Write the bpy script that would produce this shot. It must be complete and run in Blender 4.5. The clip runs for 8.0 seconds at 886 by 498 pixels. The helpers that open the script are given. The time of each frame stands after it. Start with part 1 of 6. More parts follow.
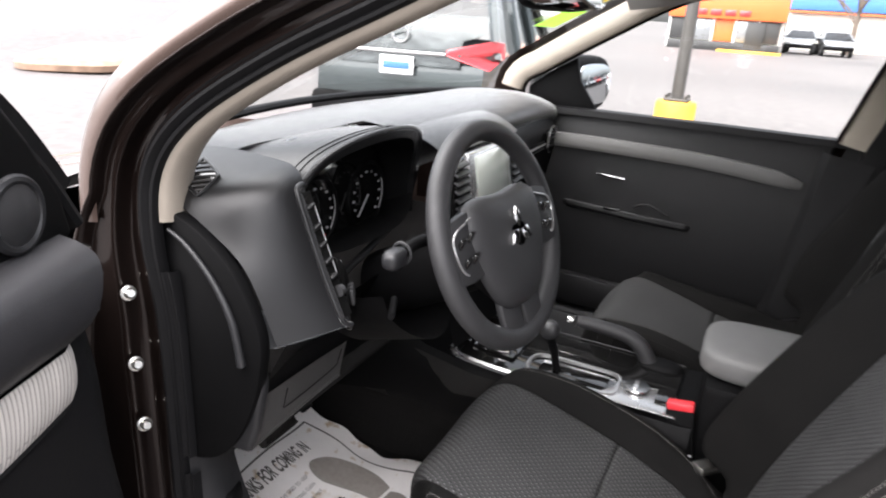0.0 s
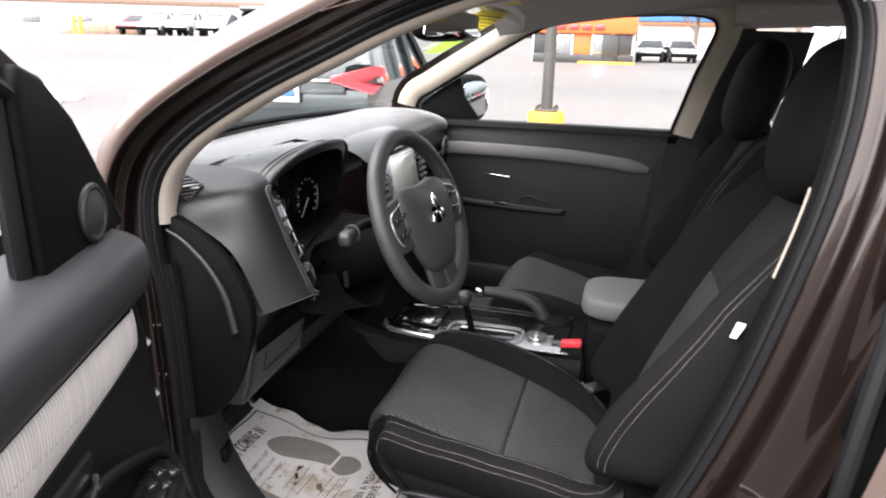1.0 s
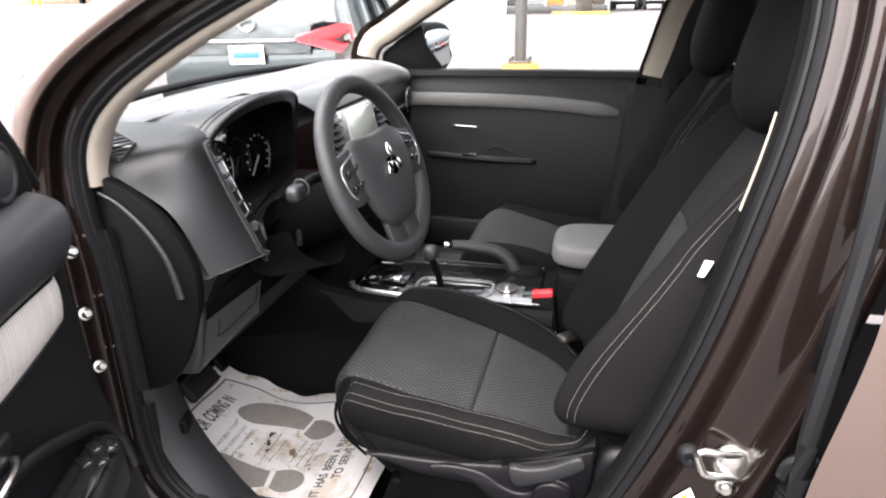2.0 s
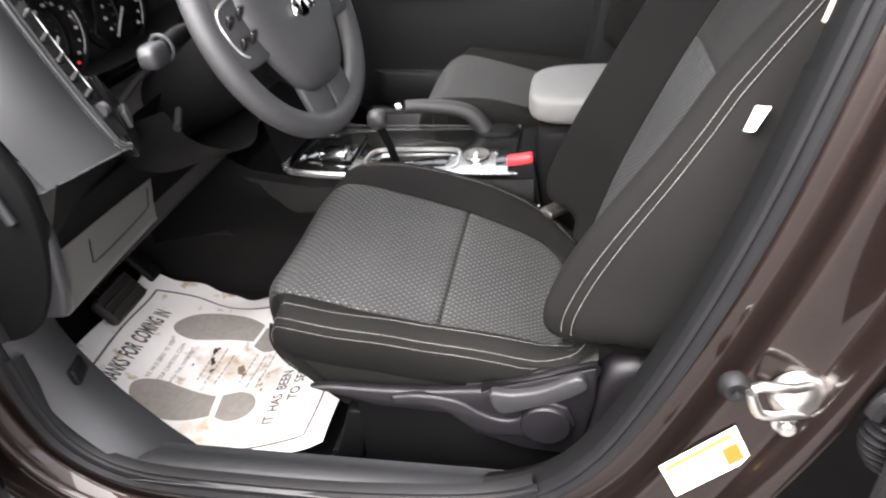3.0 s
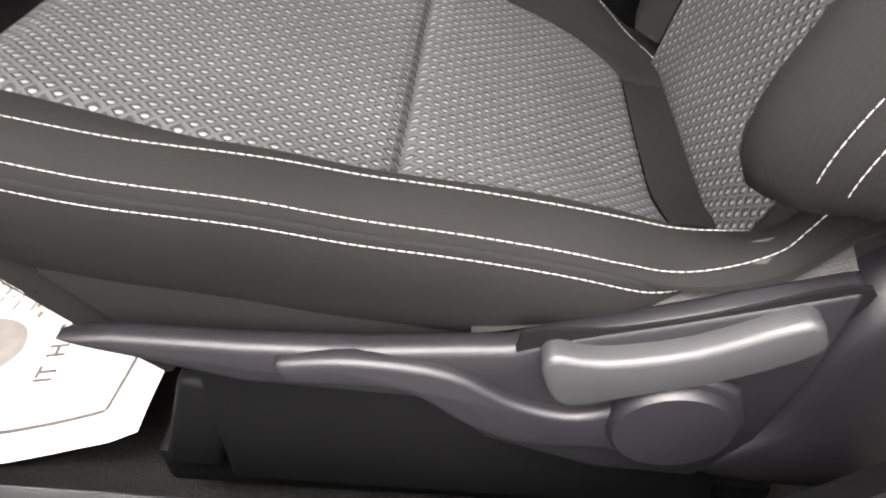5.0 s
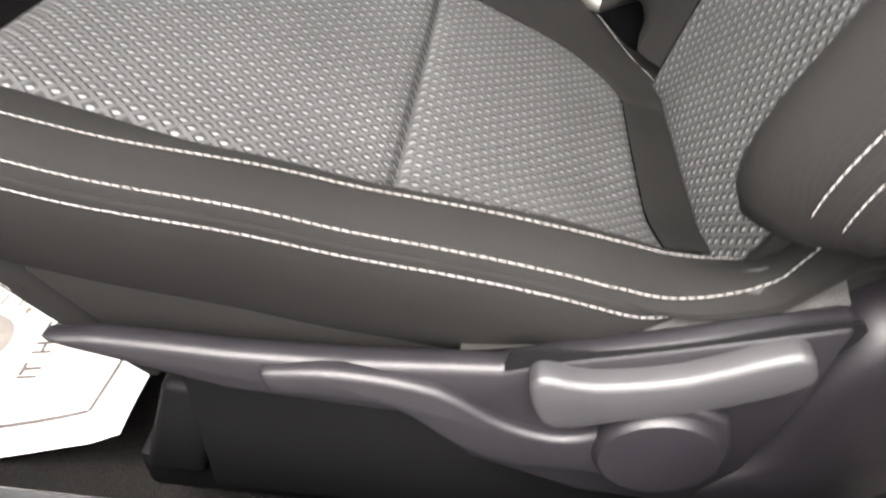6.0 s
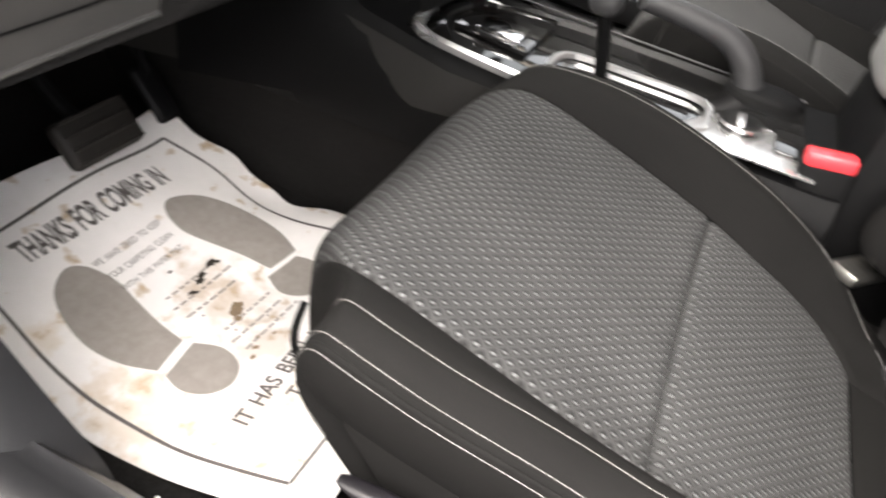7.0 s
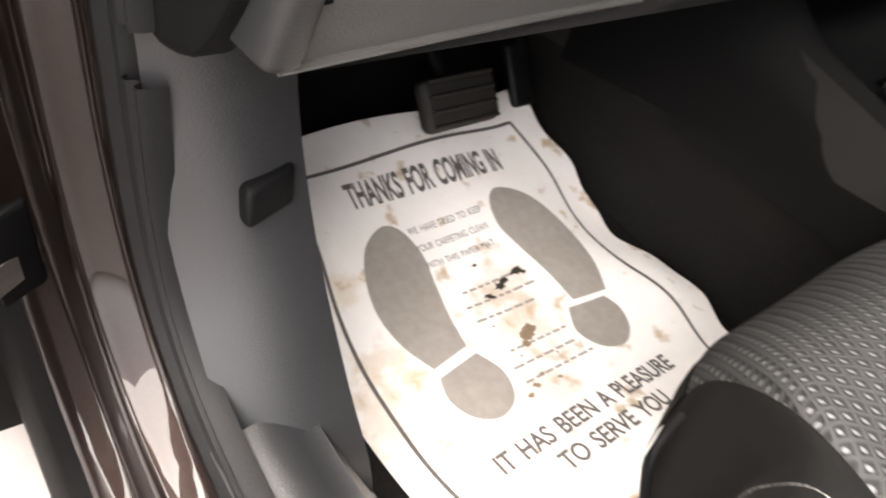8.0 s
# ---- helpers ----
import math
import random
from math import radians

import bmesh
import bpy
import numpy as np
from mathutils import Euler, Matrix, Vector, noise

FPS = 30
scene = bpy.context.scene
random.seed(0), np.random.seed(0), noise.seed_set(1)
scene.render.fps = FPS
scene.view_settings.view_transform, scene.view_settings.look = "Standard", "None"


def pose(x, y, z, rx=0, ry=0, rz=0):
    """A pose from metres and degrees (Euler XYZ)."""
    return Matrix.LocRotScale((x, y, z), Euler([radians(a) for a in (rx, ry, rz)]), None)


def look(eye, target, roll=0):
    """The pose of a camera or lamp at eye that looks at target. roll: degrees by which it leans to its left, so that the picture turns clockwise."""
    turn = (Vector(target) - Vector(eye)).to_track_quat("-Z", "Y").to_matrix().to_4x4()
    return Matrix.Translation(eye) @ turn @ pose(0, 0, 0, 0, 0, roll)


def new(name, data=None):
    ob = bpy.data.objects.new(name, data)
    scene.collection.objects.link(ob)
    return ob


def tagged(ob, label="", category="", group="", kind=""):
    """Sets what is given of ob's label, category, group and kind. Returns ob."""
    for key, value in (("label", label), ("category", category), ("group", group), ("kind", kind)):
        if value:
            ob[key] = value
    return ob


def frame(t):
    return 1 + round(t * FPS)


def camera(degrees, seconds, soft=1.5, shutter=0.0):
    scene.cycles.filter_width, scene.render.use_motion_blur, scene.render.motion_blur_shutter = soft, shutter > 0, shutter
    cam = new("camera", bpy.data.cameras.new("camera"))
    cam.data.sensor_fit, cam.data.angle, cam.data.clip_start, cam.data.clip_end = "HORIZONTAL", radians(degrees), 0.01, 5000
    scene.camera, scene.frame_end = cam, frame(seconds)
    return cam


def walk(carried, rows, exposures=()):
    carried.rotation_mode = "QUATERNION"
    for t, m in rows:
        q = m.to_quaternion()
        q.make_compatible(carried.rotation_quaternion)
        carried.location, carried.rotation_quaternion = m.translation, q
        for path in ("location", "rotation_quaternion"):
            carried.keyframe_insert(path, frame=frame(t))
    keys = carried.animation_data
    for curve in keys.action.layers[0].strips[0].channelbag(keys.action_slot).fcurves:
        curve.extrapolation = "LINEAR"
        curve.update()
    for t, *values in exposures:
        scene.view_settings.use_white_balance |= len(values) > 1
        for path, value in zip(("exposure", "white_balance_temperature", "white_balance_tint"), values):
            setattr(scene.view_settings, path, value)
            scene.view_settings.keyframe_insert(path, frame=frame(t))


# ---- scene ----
cam = camera(66.5, 8, soft=2.0, shutter=0.35)
PATH = [
    (0, (-1.285, -0.307, 1.428), (0.424, 0.485, 0.756), 3.7),
    (0.5, (-1.442, -0.343, 1.442), (0.358, 0.267, 0.819), 2.3),
    (1, (-1.585, -0.353, 1.446), (0.254, 0.152, 0.846), 1.1),
    (1.2, (-1.621, -0.367, 1.439), (0.224, 0.126, 0.843), 0.7),
    (2.3, (-1.445, -0.386, 1.395), (0.333, 0.041, 0.584), -2.6),
    (2.5, (-1.382, -0.389, 1.377), (0.358, 0.026, 0.481), -3.7),
    (3, (-1.236, -0.364, 1.316), (0.397, 0.015, 0.225), -6.0),
    (3.5, (-1.058, -0.29, 1.225), (0.501, 0.003, 0.008), -5.9),
    (4, (-0.922, -0.232, 1.106), (0.596, -0.047, -0.182), -3.9),
    (4.5, (-0.849, -0.216, 0.995), (0.634, -0.088, -0.341), -1.6),
    (4.7, (-0.829, -0.221, 0.959), (0.645, -0.102, -0.387), -1.0),
    (5.8, (-0.808, -0.229, 0.916), (0.654, -0.173, -0.448), 3.0),
    (6, (-0.813, -0.227, 0.933), (0.674, -0.138, -0.401), 2.9),
    (6.5, (-0.816, -0.178, 1.028), (0.69, -0.023, -0.28), 9.3),
    (7, (-0.814, -0.1, 1.051), (0.676, 0.335, -0.211), 13.6),
    (7.5, (-0.824, 0.005, 1.017), (0.529, 0.707, -0.278), 19.1),
    (8, (-0.782, 0.049, 0.977), (0.296, 0.996, -0.416), 18.0),
]
walk(cam, [(t, look(eye, target, roll)) for t, eye, target, roll in PATH],
     [(0.0, 2.19, 6450, 14), (1.2, 2.21, 6500, 14), (2.3, 2.76, 6500, 14), (2.9, 3.24, 6550, 13), (3.5, 3.60, 6600, 12), (4.5, 3.68, 6700, 12), (6.2, 4.0, 6800, 12), (7.0, 3.34, 6900, 12), (7.5, 3.2, 6950, 12), (8.0, 3.54, 7050, 13)])

# ---- world and sun: an overcast day over a wet car park ----
world = bpy.data.worlds.new("overcast_sky")
scene.world = world
world.use_nodes = True
wn, wl = world.node_tree.nodes, world.node_tree.links
sky = wn.new("ShaderNodeTexSky")
sky.sky_type, sky.sun_disc, sky.sun_elevation, sky.sun_rotation = "NISHITA", False, radians(61), radians(-59)
sky.air_density, sky.dust_density, sky.ozone_density = 1.0, 4.0, 1.0
grey = wn.new("ShaderNodeHueSaturation")
grey.inputs["Saturation"].default_value = 0.22
wl.new(sky.outputs[0], grey.inputs["Color"])
wl.new(grey.outputs[0], wn["Background"].inputs[0])
wn["Background"].inputs[1].default_value = 0.15
sun = new("sun", bpy.data.lights.new("sun", "SUN"))
sun.data.energy, sun.data.angle, sun.data.color = 3.3, radians(110), (1.0, 0.97, 0.94)
sun.matrix_world = look((-3.0, 1.8, 6.2), (0, 0, 0))


# ---- materials ----
def material(name, base, rough=0.5, metal=0.0, var=0.12, scale=40.0, bump=0.0, bscale=400.0, spec=0.5, fleck=None, big=3.0, coat=0.0):
    """A surface with wear at two scales and a fine relief."""
    m = bpy.data.materials.new(name)
    m.use_nodes = True
    n, l = m.node_tree.nodes, m.node_tree.links
    p = n["Principled BSDF"]
    p.inputs["Roughness"].default_value, p.inputs["Metallic"].default_value = rough, metal
    p.inputs["Specular IOR Level"].default_value, p.inputs["Coat Weight"].default_value = spec, coat
    co = n.new("ShaderNodeTexCoord")
    small, large = n.new("ShaderNodeTexNoise"), n.new("ShaderNodeTexNoise")
    small.inputs["Scale"].default_value, large.inputs["Scale"].default_value = scale, big
    small.inputs["Detail"].default_value, large.inputs["Detail"].default_value = 6, 4
    mix = n.new("ShaderNodeMath")
    mix.operation = "ADD"
    for t, k in ((small, 0), (large, 1)):
        l.new(co.outputs["Object"], t.inputs["Vector"])
        l.new(t.outputs["Fac"], mix.inputs[k])
    ramp = n.new("ShaderNodeValToRGB")
    ramp.color_ramp.elements[0].position, ramp.color_ramp.elements[1].position = 0.3, 0.7
    half = n.new("ShaderNodeMath")
    half.operation, half.inputs[1].default_value = "MULTIPLY", 0.5
    l.new(mix.outputs[0], half.inputs[0])
    l.new(half.outputs[0], ramp.inputs[0])
    lo, hi = fleck or ([c * (1 - var) for c in base], [min(1, c * (1 + var)) for c in base])
    ramp.color_ramp.elements[0].color, ramp.color_ramp.elements[1].color = (*lo, 1), (*hi, 1)
    l.new(ramp.outputs[0], p.inputs["Base Color"])
    rr = n.new("ShaderNodeMapRange")
    rr.inputs["To Min"].default_value, rr.inputs["To Max"].default_value = max(0.02, rough * 0.85), min(1, rough * 1.15)
    l.new(large.outputs["Fac"], rr.inputs["Value"])
    l.new(rr.outputs[0], p.inputs["Roughness"])
    if bump:
        g, b = n.new("ShaderNodeTexNoise"), n.new("ShaderNodeBump")
        g.inputs["Scale"].default_value, g.inputs["Detail"].default_value = bscale, 3
        b.inputs["Strength"].default_value, b.inputs["Distance"].default_value = bump, 0.002
        l.new(co.outputs["Object"], g.inputs["Vector"])
        l.new(g.outputs["Fac"], b.inputs["Height"])
        l.new(b.outputs[0], p.inputs["Normal"])
    return m


def woven(name, thread, ground, cw, ch, gap, rough=0.85, tilt=0.0, strength=0.6, mottle=0.25):
    """Cloth with rows of raised threads, staggered, in the metres of the mesh's map."""
    m = bpy.data.materials.new(name)
    m.use_nodes = True
    n, l = m.node_tree.nodes, m.node_tree.links
    p = n["Principled BSDF"]
    p.inputs["Roughness"].default_value, p.inputs["Specular IOR Level"].default_value = rough, 0.12
    co, mp, br = n.new("ShaderNodeTexCoord"), n.new("ShaderNodeMapping"), n.new("ShaderNodeTexBrick")
    mp.inputs["Rotation"].default_value[2] = radians(tilt)
    l.new(co.outputs["UV"], mp.inputs["Vector"])
    l.new(mp.outputs[0], br.inputs["Vector"])
    br.inputs["Scale"].default_value, br.offset = 1.0, 0.5
    br.inputs["Brick Width"].default_value, br.inputs["Row Height"].default_value = cw, ch
    br.inputs["Mortar Size"].default_value, br.inputs["Mortar Smooth"].default_value = gap, 0.6
    br.inputs["Color1"].default_value, br.inputs["Color2"].default_value = (*thread, 1), (*[c * 0.82 for c in thread], 1)
    br.inputs["Mortar"].default_value = (*ground, 1)
    no = n.new("ShaderNodeTexNoise")
    no.inputs["Scale"].default_value, no.inputs["Detail"].default_value = 9.0, 8
    l.new(co.outputs["Object"], no.inputs["Vector"])
    mr = n.new("ShaderNodeMapRange")
    mr.inputs["To Min"].default_value, mr.inputs["To Max"].default_value = 1 - mottle, 1 + mottle
    l.new(no.outputs["Fac"], mr.inputs["Value"])
    mul = n.new("ShaderNodeMixRGB")
    mul.blend_type, mul.inputs[0].default_value = "MULTIPLY", 1.0
    l.new(br.outputs["Color"], mul.inputs[1])
    l.new(mr.outputs[0], mul.inputs[2])
    l.new(mul.outputs[0], p.inputs["Base Color"])
    b = n.new("ShaderNodeBump")
    b.invert = True
    b.inputs["Strength"].default_value, b.inputs["Distance"].default_value = strength, 0.0015
    l.new(br.outputs["Fac"], b.inputs["Height"])
    l.new(b.outputs[0], p.inputs["Normal"])
    return m


def knit(name, band, pit, spot, along_s, along_x, rough=0.8, strength=0.8):
    """Cloth with a raised diagonal net and a pale thread in each diamond pit, its sheen put into the colour, in the
    metres of the mesh's map.
    """
    m = bpy.data.materials.new(name)
    m.use_nodes = True
    n, l = m.node_tree.nodes, m.node_tree.links
    p = n["Principled BSDF"]
    p.inputs["Roughness"].default_value, p.inputs["Specular IOR Level"].default_value = rough, 0.15
    co, sep = n.new("ShaderNodeTexCoord"), n.new("ShaderNodeSeparateXYZ")
    l.new(co.outputs["UV"], sep.inputs[0])

    def calc(op, a, b=None):
        k = n.new("ShaderNodeMath")
        k.operation = op
        for i, v in enumerate((a, b)):
            if isinstance(v, (int, float)):
                k.inputs[i].default_value = v
            elif v is not None:
                l.new(v, k.inputs[i])
        return k.outputs[0]

    def step(value, low, high):
        r = n.new("ShaderNodeMapRange")
        r.interpolation_type = "SMOOTHSTEP"
        r.inputs["From Min"].default_value, r.inputs["From Max"].default_value = low, high
        l.new(value, r.inputs["Value"])
        return r.outputs[0]

    skew = calc("ADD", calc("MULTIPLY", sep.outputs[0], 0.14), sep.outputs[1])

    def cell(shift):
        """Distance from the middle of the diamonds, and from the thread low in each, on one half of the staggered net."""
        u = calc("SUBTRACT", calc("FRACT", calc("ADD", calc("DIVIDE", sep.outputs[0], along_s), shift)), 0.5)
        v = calc("SUBTRACT", calc("FRACT", calc("ADD", calc("DIVIDE", skew, along_x), shift)), 0.5)
        thread = calc("ADD", calc("POWER", calc("DIVIDE", u, 0.17), 2.0), calc("POWER", calc("DIVIDE", calc("ADD", v, 0.09), 0.10), 2.0))
        return calc("ADD", calc("ABSOLUTE", u), calc("ABSOLUTE", v)), thread

    (d0, t0), (d1, t1) = cell(0.0), cell(0.5)
    high = step(calc("MINIMUM", d0, d1), 0.24, 0.42)
    lit = step(calc("SUBTRACT", 1.0, calc("MINIMUM", t0, t1)), -0.5, 0.6)
    mix, top = n.new("ShaderNodeMixRGB"), n.new("ShaderNodeMixRGB")
    mix.inputs[1].default_value, mix.inputs[2].default_value = (*pit, 1), (*band, 1)
    l.new(high, mix.inputs[0])
    top.inputs[2].default_value = (*spot, 1)
    l.new(mix.outputs[0], top.inputs[1])
    l.new(lit, top.inputs[0])
    no = n.new("ShaderNodeTexNoise")
    no.inputs["Scale"].default_value, no.inputs["Detail"].default_value = 7.0, 9
    l.new(co.outputs["Object"], no.inputs["Vector"])
    vr = n.new("ShaderNodeMapRange")
    vr.inputs["To Min"].default_value, vr.inputs["To Max"].default_value = 0.65, 1.35
    l.new(no.outputs["Fac"], vr.inputs["Value"])
    mul = n.new("ShaderNodeMixRGB")
    mul.blend_type, mul.inputs[0].default_value = "MULTIPLY", 1.0
    l.new(top.outputs[0], mul.inputs[1])
    l.new(vr.outputs[0], mul.inputs[2])
    l.new(mul.outputs[0], p.inputs["Base Color"])
    b = n.new("ShaderNodeBump")
    b.inputs["Strength"].default_value, b.inputs["Distance"].default_value = strength, 0.0014
    l.new(high, b.inputs["Height"])
    l.new(b.outputs[0], p.inputs["Normal"])
    return m


def glassy(name, tint=(0.93, 0.96, 0.95), film=0.35):
    m = bpy.data.materials.new(name)
    m.use_nodes = True
    n, l = m.node_tree.nodes, m.node_tree.links
    tr, gl, fr, mx = n.new("ShaderNodeBsdfTransparent"), n.new("ShaderNodeBsdfGlossy"), n.new("ShaderNodeLayerWeight"), n.new("ShaderNodeMixShader")
    up, gain = n.new("ShaderNodeMath"), n.new("ShaderNodeMath")
    up.operation, up.inputs[1].default_value = "POWER", 4.0
    gain.operation, gain.inputs[1].default_value, gain.inputs[2].default_value = "MULTIPLY_ADD", film, 0.03
    tr.inputs[0].default_value, gl.inputs["Roughness"].default_value = (*tint, 1), 0.02
    fr.inputs[0].default_value = 0.5
    l.new(fr.outputs["Facing"], up.inputs[0])
    l.new(up.outputs[0], gain.inputs[0])
    l.new(gain.outputs[0], mx.inputs[0])
    l.new(tr.outputs[0], mx.inputs[1])
    l.new(gl.outputs[0], mx.inputs[2])
    l.new(mx.outputs[0], n["Material Output"].inputs[0])
    return m


INSERT = knit("seat_insert_cloth", (0.0315, 0.0317, 0.0317), (0.0125, 0.0125, 0.0125), (0.104, 0.106, 0.108), 0.0122, 0.0113)
INSERT2 = woven("seat_upper_cloth", (0.0336, 0.03293, 0.03234), (0.01008, 0.009828, 0.009492), 0.0065, 0.0042, 0.0012)
SIDE = woven("seat_side_cloth", (0.0053, 0.0050, 0.0048), (0.0035, 0.00335, 0.0032), 0.0022, 0.0012, 0.0003, strength=0.15, mottle=0.5)
THREAD = material("stitch_thread", (0.20, 0.194, 0.185), 0.7, var=0.1)
DARK = material("black_grained_plastic", (0.0022, 0.0022, 0.0024), 0.6, bump=0.25, bscale=900, var=0.15, spec=0.10)
SOFT = material("soft_dash_skin", (0.0062, 0.0063, 0.0068), 0.36, bump=0.2, bscale=1100, var=0.1, spec=0.40)
KICKP = material("kick_panel_plastic", (0.0140, 0.0143, 0.0156), 0.42, bump=0.2, bscale=900, var=0.12)
GREYP = material("grey_grained_plastic", (0.021, 0.021, 0.0222), 0.5, bump=0.25, bscale=900, var=0.12)
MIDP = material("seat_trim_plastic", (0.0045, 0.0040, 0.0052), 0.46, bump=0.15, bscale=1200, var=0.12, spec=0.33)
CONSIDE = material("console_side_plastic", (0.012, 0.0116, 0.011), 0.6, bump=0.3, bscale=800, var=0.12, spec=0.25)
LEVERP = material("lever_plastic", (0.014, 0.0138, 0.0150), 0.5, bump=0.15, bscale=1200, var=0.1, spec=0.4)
VENTP = material("vent_slat_plastic", (0.0042, 0.0042, 0.0046), 0.4, var=0.15, spec=0.3)
GLOSS = material("piano_black", (0.006, 0.006, 0.006), 0.08, var=0.2, coat=0.5)
SILVER = material("satin_silver_plastic", (0.55, 0.55, 0.55), 0.28, metal=0.85, var=0.06)
CHROME = material("chrome", (0.8, 0.8, 0.8), 0.09, metal=1.0, var=0.04)
STEEL = material("zinc_steel", (0.58, 0.57, 0.54), 0.3, metal=1.0, var=0.25, scale=120)
UNDERP = material("pale_grey_plastic", (0.054, 0.0525, 0.051), 0.42, bump=0.25, bscale=900, var=0.1)
RUBBER = material("seal_rubber", (0.0045, 0.0045, 0.005), 0.55, bump=0.15, bscale=600, var=0.2, spec=0.20)
WORN = material("worn_pedal_rubber", (0.016, 0.0135, 0.0115), 0.7, bump=0.3, bscale=300, var=0.35, scale=60)
# Same brown paint twice: darker for the shaded jambs, lighter for sky-lit skins.
PAINT = material("shaded_brown_paint", (0.020, 0.0134, 0.0116), 0.5, metal=0.95, var=0.2, scale=300, coat=0.6, spec=0.2)
BODYP = material("lit_brown_metallic_paint", (0.105, 0.074, 0.063), 0.42, metal=0.6, var=0.14, scale=400, coat=1.0, spec=0.3)
INNERP = material("dull_brown_paint", (0.06, 0.04, 0.034), 0.42, metal=0.4, var=0.25, scale=30, coat=0.3)
PANELP = material("door_panel_plastic", (0.0046, 0.0046, 0.0050), 0.5, bump=0.25, bscale=800, var=0.15, spec=0.3)
BEIGE = material("beige_pillar_trim", (0.285, 0.25, 0.208), 0.7, bump=0.15, bscale=700, var=0.06)
LINING = material("grey_headliner", (0.34, 0.325, 0.305), 0.95, bump=0.3, bscale=800, var=0.08)
CARPET = material("black_carpet", (0.0095, 0.009, 0.0088), 0.97, bump=0.9, bscale=500, var=0.5, scale=200, spec=0.1)
DOORVINYL = material("door_vinyl", (0.019, 0.0187, 0.0205), 0.42, bump=0.25, bscale=800, var=0.1)
DOORLOW = material("door_lower_plastic", (0.0044, 0.0044, 0.0050), 0.5, bump=0.25, bscale=800, var=0.12, spec=0.25)
ARMVINYL = material("armrest_vinyl", (0.105, 0.105, 0.103), 0.6, bump=0.3, bscale=700, var=0.08)
DOORCLOTH = woven("door_cloth", (0.54, 0.51, 0.475), (0.27, 0.255, 0.24), 0.3, 0.0054, 0.0012, rough=0.6, tilt=84, strength=0.3)
PAXSILVER = material("pale_door_strip", (0.09, 0.0885, 0.086), 0.5, bump=0.3, bscale=900, var=0.05)
INK = material("grey_print", (0.10, 0.09, 0.085), 0.9, var=0.35, scale=300)
SHOEINK = material("faded_shoe_print", (0.27, 0.245, 0.225), 0.9, var=0.16, scale=90, big=14)
DIRT = material("dark_mud", (0.03, 0.024, 0.018), 0.95, var=0.4, scale=400)
SMEAR = material("brown_smear", (0.20, 0.145, 0.095), 0.95, var=0.45, scale=300)
RED = material("red_plastic", (0.62, 0.035, 0.045), 0.35, var=0.08)
WHITE = material("white_plastic", (0.78, 0.77, 0.76), 0.5, var=0.05)
TAGCLOTH = material("white_cloth_tag", (0.8, 0.77, 0.77), 0.8, var=0.06)
AMBER = material("amber_print", (0.36, 0.075, 0.003), 0.6, var=0.1)
YELLOWP = material("yellow_print", (0.55, 0.40, 0.03), 0.6, var=0.1)


def thin_paper(name, color):
    """Printed paper that lets some daylight through."""
    m = material(name, color, 0.7, var=0.12, scale=60)
    n, l = m.node_tree.nodes, m.node_tree.links
    tr, mx = n.new("ShaderNodeBsdfTranslucent"), n.new("ShaderNodeMixShader")
    l.new(n["Principled BSDF"].inputs["Base Color"].links[0].from_socket, tr.inputs["Color"])
    mx.inputs[0].default_value = 0.4
    l.new(n["Principled BSDF"].outputs[0], mx.inputs[1])
    l.new(tr.outputs[0], mx.inputs[2])
    l.new(mx.outputs[0], n["Material Output"].inputs["Surface"])
    return m


YPAPER, GPAPER = thin_paper("yellow_sticker_paper", (0.50, 0.40, 0.04)), thin_paper("green_sticker_paper", (0.26, 0.52, 0.06))

SCREEN = material("display_glass", (0.62, 0.66, 0.60), 0.12, var=0.05, coat=1.0)
DIAL = material("gauge_marks", (0.36, 0.36, 0.36), 0.5, var=0.1)
dash_skin = SOFT.node_tree.nodes["Principled BSDF"]
dash_skin.inputs["Sheen Weight"].default_value, dash_skin.inputs["Sheen Roughness"].default_value = 0.85, 0.20
GLASS = glassy("window_glass")
DIMMIRROR = material("tinted_mirror", (0.42, 0.44, 0.46), 0.03, metal=1.0, var=0.05)
MIRROR = material("mirror_silver", (0.86, 0.88, 0.88), 0.02, metal=1.0, var=0.02)
ASPHALT = material("damp_asphalt", (0.086, 0.0785, 0.0755), 0.7, scale=6, big=0.12, var=0.42, bump=0.4, bscale=60)
YPAINT = material("yellow_kerb_paint", (0.72, 0.40, 0.04), 0.7, var=0.2, scale=15)
POLEM = material("dark_pole_paint", (0.06, 0.055, 0.05), 0.5, var=0.2, scale=20)
SOIL = material("brown_soil", (0.20, 0.13, 0.09), 0.95, var=0.4, scale=6, bump=0.8, bscale=20)
SNOW = material("dirty_snow", (0.75, 0.72, 0.70), 0.9, var=0.18, scale=8, bump=0.6, bscale=12)
WALLW = material("cream_render", (0.66, 0.63, 0.57), 0.85, var=0.08, scale=3, big=0.3)
ORANGE = material("orange_fascia", (0.80, 0.13, 0.03), 0.5, var=0.08)
BLUE = material("blue_fascia", (0.05, 0.16, 0.42), 0.5, var=0.1)
BLACKF = material("shop_black_panel", (0.03, 0.03, 0.03), 0.4, var=0.2)
BARK = material("grey_bark", (0.13, 0.10, 0.08), 0.95, var=0.3, scale=12)
CARW = material("white_car_paint", (0.78, 0.78, 0.77), 0.25, var=0.03, coat=0.7)
CARD = material("dark_green_car_paint", (0.035, 0.045, 0.047), 0.22, metal=0.4, var=0.1, coat=0.9)
CARG = material("grey_car_paint", (0.25, 0.26, 0.27), 0.28, metal=0.5, var=0.06, coat=0.7)
CARR = material("red_car_paint", (0.42, 0.03, 0.03), 0.28, var=0.06, coat=0.7)
